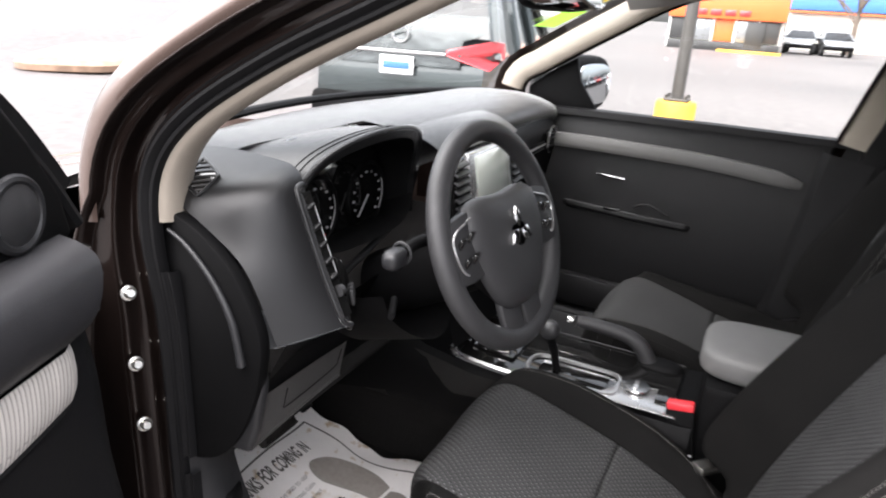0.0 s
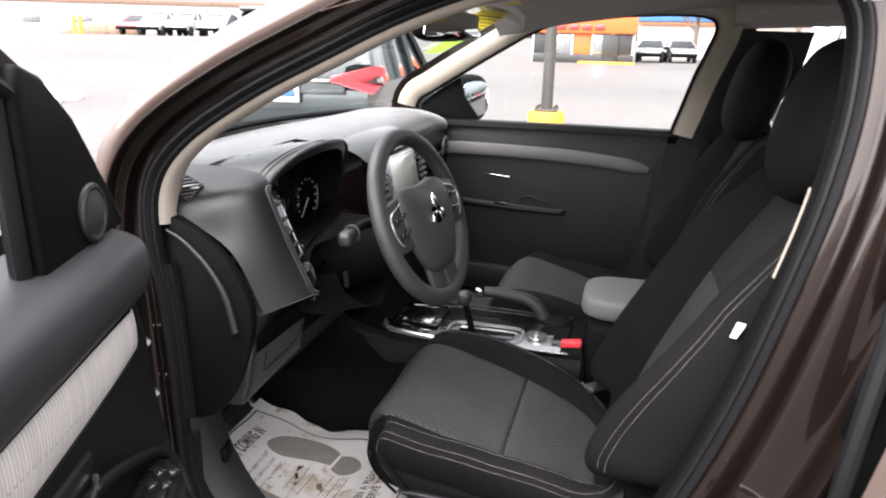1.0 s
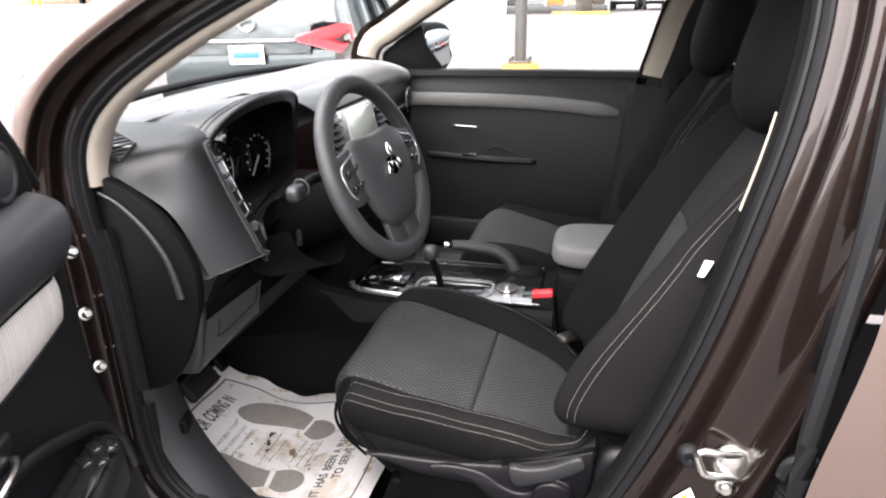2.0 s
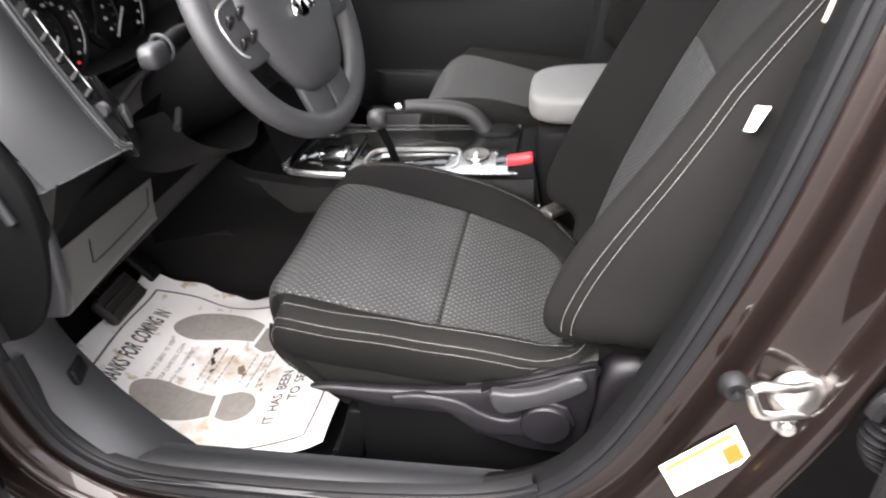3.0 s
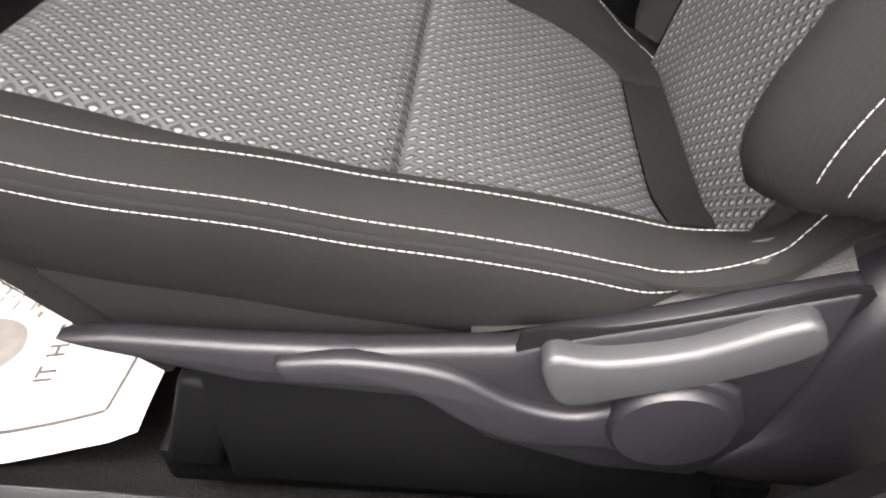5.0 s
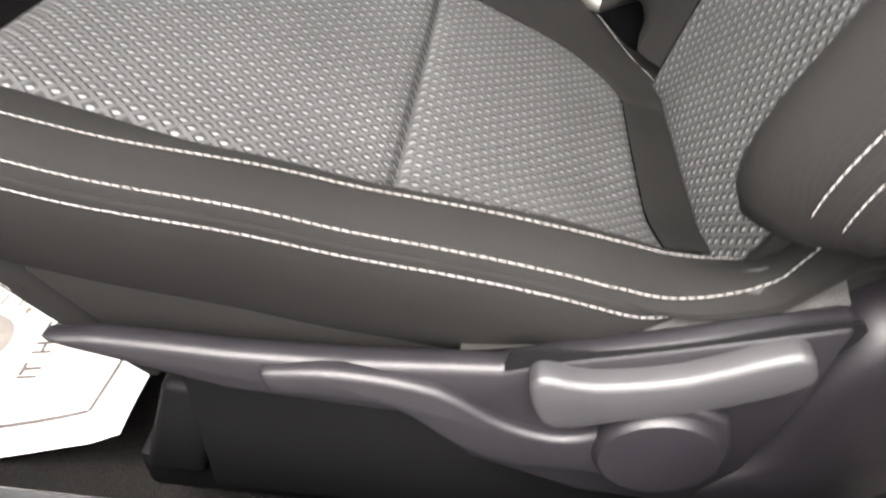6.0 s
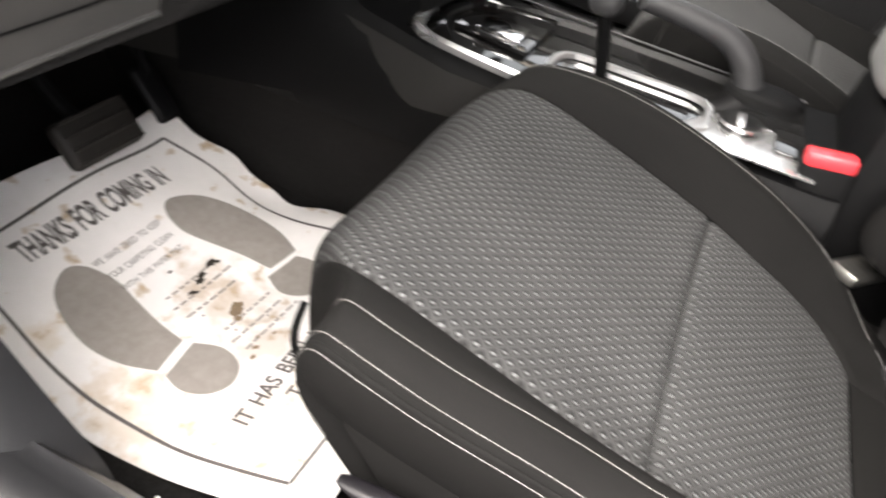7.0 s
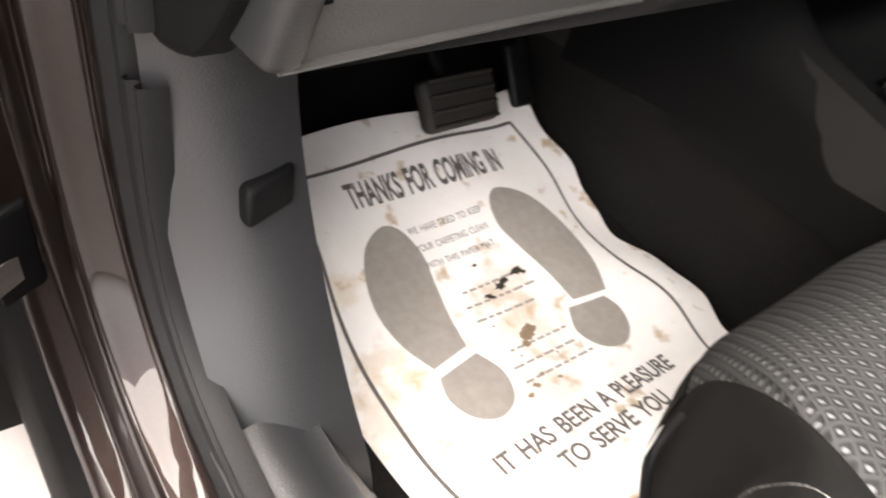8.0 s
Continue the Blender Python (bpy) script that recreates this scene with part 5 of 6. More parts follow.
part("lower_shroud", Geo().grid(lambda u, v: (-.50 + .22 * u, .10 + .12 * v + .05 * (2 * u - 1) ** 2, 1.025 - .095 * math.sin(u * math.pi) ** .5 - .035 * v), np.linspace(0, 1, 18), np.linspace(0, 1, 8)), DARK, column)
part("stalk", Geo().tube(smooth_path([(-.47, .085, 1.120), (-.51, .095, 1.122), (-.555, .10, 1.112)], 5), .009, 10), DARK, column, "black indicator stalk")
part("stalk_end", Geo().blob((-.556, .100, 1.113), (.020, .013, .014), 3.0), KICKP, column)
part("stalk_ring", Geo().tube([(-.540, .0985 + .014 * math.cos(a), 1.116 + .015 * math.sin(a)) for a in np.linspace(0, 2 * math.pi, 18, False)], .002, 6, up=(1, 0, 0), closed=True), GREYP, column)
part("stalk", Geo().tube(smooth_path([(-.36, .085, 1.120), (-.31, .095, 1.122), (-.255, .10, 1.112)], 5), .009, 10), DARK, column)
part("tilt_lever", Geo().tube([(-.49, .135, 1.022), (-.53, .115, 1.020), (-.542, .110, 1.020)], .005, 8), DARK, column)

# ---- centre console ----
con = thing("centre_console", "black centre console with gloss panel and silver trim", "console", (0, -.05, .40))
part("body", Geo().rings([[(-.120 * k, y, .60), (-.137 * k, y, .664 - .2 * max(0, y - .14)), (-.137 * k, y, .69), (-.135 * k, y, z - .02), (-.120 * k, y, z), (.120 * k, y, z), (.135 * k, y, z - .02), (.135 * k, y, .60)] for y, z, k in ((.52, .80, 1.08), (.34, .80, 1.08), (.26, .752, 1.05), (.18, .735, 1.0), (-.02, .728, 1), (-.27, .728, 1), (-.29, .73, 1))]), DARK, con, "black console body")
part("side_panel", Geo().grid(lambda u, v: (-.1405 + .006 * (1 - v) ** 3, .74 - .86 * u, (.676 - .152 * (.74 - .86 * u)) * (1 - v) + (.722 + .05 * min(1, max(0, (.60 - .86 * u) / .3))) * v), np.linspace(0, 1, 24), np.linspace(0, 1, 8)), CONSIDE, con, "dark grey side panel of the console")
part("tunnel_side", Geo().grid(lambda u, v: (-.131 + .085 * math.sin(min(1, v * 1.35) * math.pi / 2) ** 2, .76 - 1.06 * u, .675 - .295 * v), np.linspace(0, 1, 16), np.linspace(0, 1, 8)), CARPET, con, "black tunnel carpet")
part("gloss_panel", Geo().slab([(-.105, .215, .739), (.09, .225, .739), (.105, .18, .735), (.105, -.25, .731), (-.110, -.25, .731), (-.110, .17, .735)], (0, 0, .004), .002), GLOSS, con, "gloss black panel")
ut = smooth_path([(-.124, -.01, .737), (-.126, .08, .740), (-.125, .155, .745), (-.120, .186, .748), (-.104, .200, .751), (-.05, .208, .755), (.06, .216, .756), (.10, .216, .754)], 6)
far_line = smooth_path([(.10, .212, .750), (.108, .18, .745), (.112, .10, .741), (.112, -.25, .735)], 6)
part("far_trim", Geo().tube(far_line, .0014, 6), GREYP, con, "thin grey line along the console")
part("silver_trim", Geo().sweep(ut, [(-.006, -.004), (.006, -.004), (.006, .003), (.0, .006), (-.006, .003)]), SILVER, con, "satin silver trim strip")
part("tray", Geo().slab([(-.06, .175, .7435), (.05, .175, .7435), (.06, .075, .7425), (-.075, .075, .7425)], (0, 0, .003), .004), GLOSS, con)
part("tray_socket", Geo().box((-.045, .115, .75), (.05, .055, .012), .004), CHROME, con, "chrome-edged socket tray")
gate = smooth_path([(-.095, .03, .742), (-.06, .045, .742), (-.02, .03, .742), (-.015, -.05, .742), (-.02, -.13, .742), (-.06, -.14, .742), (-.10, -.13, .742), (-.102, -.05, .742)], 5, True)
part("gate_frame", Geo().sweep(gate, [(-.004, -.003), (.004, -.003), (.003, .003), (-.003, .003)], closed=True), SILVER, con, "silver shift gate frame")
part("gate_plate", Geo().slab([(-.085, .02, .737), (-.03, .02, .737), (-.03, -.12, .737), (-.085, -.12, .737)], (0, 0, .003), .002), GLOSS, con)
part("side_strip", Geo().slab([(-.118, -.10, .737), (-.030, -.15, .737), (-.028, -.25, .737), (-.118, -.26, .737)], (0, 0, .004), .003), SILVER, con, "satin silver console strip")
dial = part("drive_dial", Geo().lathe([(0, 0), (.024, 0), (.024, .006), (.022, .008), (.018, .008), (.017, .004), (.0, .004)], Matrix.Translation((-.05, -.175, .740)), 36), GLOSS, con, "round drive mode dial")
part("dial_ring", Geo().lathe([(.021, .005), (.025, .005), (.025, .009), (.021, .009)], Matrix.Translation((-.05, -.175, .740)), 36), CHROME, dial)
part("dial_grip", Geo().box((-.05, -.175, .748), (.030, .009, .008), .003), SILVER, dial)
part("button_panel", Geo().slab([(-.085, -.215, .741), (-.02, -.215, .741), (-.02, -.25, .741), (-.085, -.25, .741)], (0, 0, .004), .002), GLOSS, con)
shift = part("gear_lever", Geo().tube(smooth_path([(-.060, -.015, .735), (-.066, -.008, .775), (-.078, .002, .818)], 6), .008, 12, up=(1, 0, 0)), DARK, con, "black gear lever shaft")
part("gear_knob", Geo().blob((-.082, .004, .836), (.018, .019, .019), 2.4), GREYP, shift, "black gear knob")
brake = thing("hand_brake", "black hand brake lever with a chrome button", "hand brake", (.07, -.16, .73))
bp = smooth_path([(.085, -.185, .72), (.082, -.16, .765), (.075, -.125, .790), (.055, -.06, .806), (.040, -.02, .812)], 6)
part("lever", Geo().tube(bp, .014, 14, scale=lambda t: 1.35 - .45 * t), GREYP, brake)
part("button", Geo().lathe([(0, 0), (.007, 0), (.007, .010), (.005, .013), (0, .013)], Matrix.Translation((.038, -.012, .813)) @ Euler((radians(-85), 0, radians(15))).to_matrix().to_4x4(), 14), CHROME, brake)
part("gaiter", Geo().blob((.088, -.20, .732), (.030, .050, .014), 2.4), DARK, brake)
box = thing("armrest_box", "grey vinyl armrest lid on a black console box", "armrest", (.03, -.42, .40))
part("bin", Geo().box((.02, -.44, .60), (.22, .30, .42), .02), DARK, box, "black storage bin")
part("lid", Geo().blob((.025, -.43, .838), (.100, .155, .032), 4.5, None, 40, 18), ARMVINYL, box, "padded grey lid")
buck = thing("belt_buckle", "black seat belt buckle with a red button", "belt buckle", (-.10, -.28, .60))
tilt = Euler((radians(-8), radians(4), 0)).to_matrix().to_4x4()
part("housing", Geo().box((-.102, -.272, .704), (.026, .052, .105), .006, tilt), DARK, buck)
part("button", Geo().box((-.102, -.264, .762), (.023, .048, .016), .004, tilt), RED, buck, "red release button")
part("strap", Geo().slab([(-.116, -.29, .67), (-.090, -.29, .67), (-.090, -.325, .56), (-.116, -.325, .56)], (0, .006, 0), .002), DARK, buck)
part("label_bar", Geo().slab([(-.1165, -.300, .674), (-.1165, -.275, .665), (-.1165, -.275, .662), (-.1165, -.300, .671)], (-.001, 0, 0), 0), WHITE, buck)
br = Geo().box((-.141, -.337, .682), (.080, .030, .014), .004, Euler((0, radians(6), radians(-38))).to_matrix().to_4x4())
solo("seat_bracket", br, STEEL, "bare steel bracket between seat and console", "bracket")

# ---- pedals ----
ped = thing("brake_pedal", "black ribbed rubber brake pedal", "pedal", (-.26, .60, .52))
part("pad", Geo().box((-.258, .562, .520), (.118, .024, .066), .0115, Euler((radians(-38), 0, 0)).to_matrix().to_4x4(), 4), WORN, ped)
for k in range(4):
    part("pad_rib", Geo().box((-.258, .535 + .0115 * k, .508 + .0145 * k), (.100, .010, .005), .002, Euler((radians(-38), 0, 0)).to_matrix().to_4x4()), WORN, ped)
part("arm", Geo().tube(smooth_path([(-.262, .570, .52), (-.285, .63, .60), (-.29, .68, .75)], 5), .010, 8), DARK, ped)
acc = thing("accelerator_pedal", "black rubber accelerator pedal by the tunnel", "pedal", (-.105, .60, .46))
part("pad", Geo().box((-.105, .61, .50), (.042, .016, .09), .008, Euler((radians(-38), 0, 0)).to_matrix().to_4x4(), 3), RUBBER, acc)
part("arm", Geo().tube([(-.105, .62, .53), (-.105, .70, .70)], .008, 8, up=(1, 0, 0)), DARK, acc)

# ---- paper floor mat with its print ----
MAT = along([(.030, .470), (.07, .440), (.14, .412), (.25, .394), (.38, .398), (.47, .420), (.57, .452), (.66, .50)], [.03, .07, .14, .25, .38, .47, .57, .66])


def mat_z(x, y):
    ripple = .004 * math.sin(x * 21 + y * 13) + .003 * math.sin(y * 31 - x * 9) + .010 * math.exp(-((x + .10) / .05) ** 2) * math.sin(y * 24 + 1)
    return float(MAT(min(max(y, .03), .66))[1]) + ripple


def mat_xy(u, v):
    """u across from the door side, v from the seat to the pedals; both 0 to 1."""
    y = .030 + .582 * v + .006 * math.sin(u * 7) * (v > .95 or v < .05)
    left = -.545 + .07 * max(0, v - .45) + .005 * math.sin(v * 9)
    right = -.072 + .008 * math.sin(v * 17 + 1) + .004 * math.sin(v * 41) - .024 * (v - .4)
    return left + (right - left) * u, y


matt = thing("paper_floor_mat", "white printed paper floor mat, stained and muddy", "floor mat", (-.33, .33, .39))
sheet = Geo().grid(lambda u, v: (*mat_xy(u, v), mat_z(*mat_xy(u, v))), np.linspace(0, 1, 50), np.linspace(0, 1, 64))
part("sheet", sheet, PAPER, matt)


def printed(name, pts, mat, lift=.0012, label=""):
    """A flat printed shape laid on the paper; pts: outline in x, y."""
    b = bmesh.new()
    b.faces.new([b.verts.new((x, y, 0)) for x, y in pts])
    bmesh.ops.triangulate(b, faces=b.faces)
    for _ in range(2):
        bmesh.ops.subdivide_edges(b, edges=[e for e in b.edges if e.calc_length() > .025], cuts=1)
        bmesh.ops.triangulate(b, faces=b.faces)
    for v in b.verts:
        v.co.z = mat_z(v.co.x, v.co.y) + lift
    return part(name, Geo().bm(b), mat, matt, label)


def ribbon(name, path, width, mat):
    P = smooth_path([(x, y, 0) for x, y in path], 10)
    g = Geo()
    def edge(u, v):
        i = int(v)
        t = P[min(i + 1, len(P) - 1)] - P[max(i - 1, 0)]
        t /= np.linalg.norm(t)
        x, y = P[i][0] - t[1] * width * (u - .5), P[i][1] + t[0] * width * (u - .5)
        return (x, y, mat_z(x, y) + .0014)
    g.grid(edge, (0, 1), range(len(P)))
    return part(name, g, mat, matt)


def frame_side(a, b):
    return [mat_xy(a[0] + (b[0] - a[0]) * t, a[1] + (b[1] - a[1]) * t) for t in np.linspace(0, 1, 7)]


IN = ((.075, .095), (.900, .095), (.886, .925), (.062, .925))
for k in range(4):
    ribbon("border_line", frame_side(IN[k], IN[(k + 1) % 4]), .0045, INK)


def lettering(text, start, end, height, lift=.0015, mat=INK, weight=.0):
    """Words laid along a line on the paper, fitted between start and end."""
    cu = bpy.data.curves.new("words", "FONT")
    cu.body, cu.size, cu.offset, cu.space_word = text, 1.0, weight, 1.5
    ob = new("words_maker", cu)
    me = bpy.data.meshes.new_from_object(ob.evaluated_get(bpy.context.evaluated_depsgraph_get()))
    bpy.data.objects.remove(ob)
    xs = [v.co.x for v in me.vertices]
    a, b = Vector(start), Vector(end)
    d = (b - a)
    n = Vector((-d.y, d.x)).normalized()
    g = Geo()
    pts = []
    for v in me.vertices:
        p = a + d * ((v.co.x - min(xs)) / (max(xs) - min(xs))) + n * (v.co.y / .7 * height)
        pts.append((p.x, p.y, mat_z(p.x, p.y) + lift))
    g.add(pts, [tuple(q.vertices) for q in me.polygons])
    bpy.data.meshes.remove(me)
    return part("print_line", g, mat, matt, flat=True)


rnd = random.Random(4)
lettering("THANKS FOR COMING IN", (-.425, .516), (-.192, .509), .031, weight=.032)
for k, words in enumerate(("WE HAVE TRIED TO KEEP", "YOUR CARPETING CLEAN", "WITH THIS PAPER MAT")):
    lettering(words, (-.372 - .001 * k, .467 - .0235 * k), (-.262 - .005 * k, .463 - .0235 * k), .009)
lettering("IT HAS BEEN A PLEASURE", (-.455, .174), (-.192, .174), .021, weight=.024)
lettering("TO SERVE YOU", (-.403, .142), (-.243, .142), .020, weight=.024)
for k in range(6):
    y = .374 - .0205 * k - (.027 if k > 2 else 0)
    x = -.368 + .012 * (k % 3 == 0) + .004 * rnd.random()
    while x < -.272 + .014 * (k % 2):
        w = .006 + .011 * rnd.random()
        printed("print_bar", [(x, y - .0020), (x + w, y - .0022), (x + w, y + .0010), (x, y + .0012)], SHOEINK)
        x += w + .0035
sole = smooth_path([(-.397, .311), (-.391, .352), (-.376, .405), (-.369, .440), (-.378, .474), (-.400, .487), (-.434, .468), (-.455, .430), (-.465, .385), (-.462, .340), (-.447, .303)], 4)[:, :2]
heel = smooth_path([(-.447, .292), (-.452, .268), (-.440, .240), (-.415, .225), (-.388, .236), (-.377, .268), (-.392, .300)], 4)[:, :2]
printed("shoe_print", sole, SHOEINK, label="grey printed shoe sole")
printed("shoe_print", heel, SHOEINK, label="grey printed shoe heel")
printed("shoe_print", [(-.621 - x, y - .001) for x, y in sole][::-1], SHOEINK, label="grey printed shoe sole")
printed("shoe_print", [(-.630 - x, y + .004) for x, y in heel][::-1], SHOEINK, label="grey printed shoe heel")
for cx0, cy0, r0, mud in ((-.326, .357, .007, DIRT), (-.302, .364, .011, DIRT), (-.294, .369, .006, DIRT), (-.270, .373, .008, DIRT), (-.316, .402, .0035, DIRT), (-.262, .369, .004, DIRT), (-.318, .293, .012, SMEAR), (-.308, .301, .009, SMEAR), (-.327, .286, .006, SMEAR),
                          (-.357, .236, .005, SMEAR), (-.340, .245, .004, SMEAR), (-.372, .229, .004, SMEAR), (-.325, .232, .003, SMEAR), (-.35, .32, .002, DIRT), (-.30, .26, .002, DIRT), (-.345, .274, .0025, SMEAR)):
    pts = [(cx0 + r0 * (.35 + rnd.random()) * math.cos(a), cy0 + r0 * (.25 + .75 * rnd.random()) * math.sin(a)) for a in np.linspace(0, 2 * math.pi, 16, False)]
    printed("mud_spot", pts, mud, .002, "dark mud spot" if mud is DIRT else "brown mud smear")
crumbs = Geo()
for _ in range(70):
    x, y = -.56 - .09 * rnd.random(), -.05 + .36 * rnd.random()
    crumbs.box((x, y, .387), (.002 + .004 * rnd.random(), .002 + .003 * rnd.random(), .002), 0)
solo("grit", crumbs, WHITE, "pale crumbs of grit on the carpet", "grit", "stuff", flat=True)


# ---- passenger door, closed ----
pdoor = thing("passenger_door", "closed passenger door with black panel and pale strip", "car door", (.73, -.1, .55))
part("panel", Geo().grid(lambda u, v: (.715 - .030 * math.sin(min(1, v * 1.05) * math.pi) ** .6 + .02 * max(0, v - .9), .36 - .95 * u, .55 + .625 * v), np.linspace(0, 1, 30), np.linspace(0, 1, 30)), PANELP, pdoor, "black grained door panel")
part("sill_cap", Geo().sweep([(.712, .36, 1.166), (.708, .1, 1.168), (.706, -.2, 1.168), (.708, -.59, 1.165)], [(-.018, -.012), (.022, -.012), (.022, .006), (.010, .010), (-.012, .008)]), PANELP, pdoor)
strip = smooth_path([(.672, .285, 1.083), (.668, .10, 1.084), (.666, -.15, 1.078), (.668, -.33, 1.062), (.676, -.415, 1.046)], 8)
part("pale_strip", Geo().sweep(strip, [(-.006, -.019), (.004, -.021), (.011, -.008), (.006, .018), (-.006, .020)], scale=lambda t: 1 - .55 * max(0, t - .8) / .2), PAXSILVER, pdoor, "pale grey cloth strip")
part("door_pull", Geo().slab([(.676, .120, 1.000), (.676, .035, .995), (.676, .035, .989), (.676, .120, .994)], (-.006, 0, 0), .002), CHROME, pdoor, "chrome inner door handle")
part("arm_ledge", Geo().slab([(.69, .22, .905), (.69, -.17, .888), (.672, -.15, .888), (.664, .0, .894), (.672, .20, .904)], (0, 0, -.020), .009, 3), PANELP, pdoor, "black armrest ledge")
part("ledge_trim", Geo().tube(smooth_path([(.672, .20, .905), (.664, .0, .895), (.671, -.15, .889)], 6), .0024, 8), GREYP, pdoor)
part("window_switch", Geo().box((.677, .06, .900), (.030, .05, .008), .003), GLOSS, pdoor)
part("grab_bar", Geo().tube(smooth_path([(.672, .0, .915), (.662, -.04, .932), (.662, -.10, .908)], 6), .004, 8), PANELP, pdoor)
part("pocket", Geo().slab([(.69, .25, .68), (.69, -.35, .66), (.655, -.30, .66), (.650, .2, .68)], (0, 0, -.10), .012), PANELP, pdoor)
win = Geo().grid(lambda u, v: (.728 - .115 * v ** 1.2, .36 - .92 * u, 1.16 + .36 * v), np.linspace(0, 1, 10), np.linspace(0, 1, 8))
g1 = part("window_pane", win, GLASS, pdoor, "clear door window")
g1.visible_shadow = False
part("mirror_sail", Geo().slab([(.700, .36, 1.165), (.700, .15, 1.172), (.690, .205, 1.25), (.680, .22, 1.318), (.682, .30, 1.27), (.690, .36, 1.225)], (.02, 0, 0), .006), DARK, pdoor, "black mirror corner panel")
MIRROR_TURN = Euler((0, 0, radians(-25))).to_matrix()
mir = part("wing_mirror", Geo().blob((.921, .263, 1.226), (.104, .050, .088), 3.4, MIRROR_TURN, 32, 18), DARK, pdoor, "dark wing mirror housing")
part("mirror_arm", Geo().tube([(.71, .26, 1.175), (.78, .265, 1.18), (.86, .27, 1.19)], .022, 8), DARK, pdoor)
part("mirror_glass", Geo().slab([Vector((.899, .215, 1.228)) + MIRROR_TURN @ Vector((x * .9, -.003, z * .9)) for x, z in smooth_path([(-.076, .058), (-.03, .070), (.05, .066), (.080, .035), (.082, -.02), (.06, -.062), (-.04, -.070), (-.078, -.045), (-.085, .01)], 4, True)[:, :2]], tuple(MIRROR_TURN @ Vector((0, .004, 0))), .001), DIMMIRROR, mir, "mirror glass")
pskin = Geo().grid(lambda u, v: (.80 + .06 * math.sin(v * 2.8), .48 - 1.12 * u, .42 + .74 * v), np.linspace(0, 1, 10), np.linspace(0, 1, 10))
part("outer_skin", pskin, BODYP, pdoor)
belt = thing("passenger_belt", "black seat belt hanging on the centre pillar", "seat belt", (.66, -.60, .7))
part("webbing", Geo().sweep(smooth_path([(.635, -.60, 1.40), (.655, -.605, 1.15), (.665, -.60, .90), (.66, -.58, .62)], 8), [(-.001, -.023), (.001, -.023), (.001, .023), (-.001, .023)], up=(0, 1, 0)), DARK, belt)
part("tongue", Geo().box((.648, -.595, 1.02), (.008, .035, .05), .003), CHROME, belt, "bright belt tongue")
visor = thing("rear_view_mirror", "black rear-view mirror on the windscreen", "mirror", (.0, .10, 1.45))
part("housing", Geo().blob((.05, .105, 1.472), (.115, .022, .038), 3.6, Euler((radians(-8), 0, radians(-20))).to_matrix(), 32, 14), DARK, visor)
part("mirror_face", Geo().slab([(Vector((.0412, .0815, 1.472)) + Euler((radians(-8), 0, radians(-20))).to_matrix() @ Vector((x, 0, z))) for x, z in smooth_path([(-.10, .028), (.10, .028), (.108, 0), (.10, -.03), (-.10, -.03), (-.108, 0)], 3, True)[:, :2]], (0, -.003, 0), .001), MIRROR, visor)
part("stem", Geo().tube([(.05, .115, 1.482), (.045, .16, 1.485)], .009, 8), DARK, visor)
lamp = thing("map_lamp", "small warm map lamp in the headliner", "lamp", (.02, -.06, 1.53))
part("bezel", Geo().box((.02, -.05, 1.540), (.20, .10, .03), .012), LINING, lamp)
part("lens", Geo().box((.06, -.05, 1.525), (.07, .05, .008), .003), YELLOWP, lamp)

# ---- driver's door, standing open ----
DC = np.array([-.904, .266])
DA = radians(69)
DD, DN = np.array([-math.sin(DA), -math.cos(DA)]), np.array([math.cos(DA), -math.sin(DA)])


def door(s, n, z):
    """s along the door from its hinged edge, n towards the inside, z up."""
    q = DC + s * DD + n * DN
    return (q[0], q[1], z)


ddoor = thing("driver_door", "open driver's door with grey vinyl, ribbed cloth and speaker", "car door", door(.4, 0, .5))
DPROF = along([(.030, .46), (.060, .58), (.064, .70), (.056, .79), (.040, .87), (.026, .96), (.022, 1.04), (.020, 1.07), (.012, 1.12), (.010, 1.16)], [.46, .58, .70, .79, .87, .96, 1.04, 1.07, 1.12, 1.16])
part("lower_panel", Geo().grid(lambda u, v: door(-.028 + 1.0 * u * u ** .35, DPROF(.46 + .70 * v)[0] - .035 * max(0, 1 - u * 14) ** 2, .46 + .70 * v), np.linspace(0, 1, 36), np.linspace(0, 1, 30)), DOORLOW, ddoor, "dark grey vinyl lower panel")
part("cloth_strip", Geo().grid(lambda u, v: door(.026 + .92 * u, .0235 + .004 * math.sin(v * math.pi) ** .6 - .006 * max(0, 1 - u * 60), 1.044 + .016 * math.exp(-u * 7) + (.070 - .020 * math.exp(-u * 7)) * v), np.linspace(0, 1, 60), np.linspace(0, 1, 12), uv=lambda u, v: (.92 * u, .07 * v)), DOORCLOTH, ddoor, "silver ribbed cloth strip")
part("strip_groove", Geo().tube([door(.020 + .93 * u, .0225 - .006 * max(0, 1 - u * 30), 1.041 + .016 * math.exp(-u * 7)) for u in np.linspace(0, 1, 40)], .0022, 6), RUBBER, ddoor, "dark joint under the cloth strip")
part("upper_pad", Geo().grid(lambda u, v: door(-.020 + .045 * (1 - v) ** 3 + .97 * u, *along([(.020, 1.112), (.034, 1.130), (.034, 1.166), (.020, 1.190), (-.02, 1.203), (-.085, 1.204)], [0, .15, .45, .7, .85, 1])(v)), np.linspace(0, 1, 24), np.linspace(0, 1, 18)), DOORVINYL, ddoor, "grey vinyl upper pad")
part("pad_end", Geo().slab([door(-.019 + .040 * max(0, (1.16 - z) / .05) ** 2, n, z) for n, z in ((.018, 1.112), (.032, 1.132), (.032, 1.166), (.018, 1.189), (-.02, 1.201), (-.085, 1.202), (-.085, 1.112))], (.0, .004, 0), .002), DOORVINYL, ddoor)
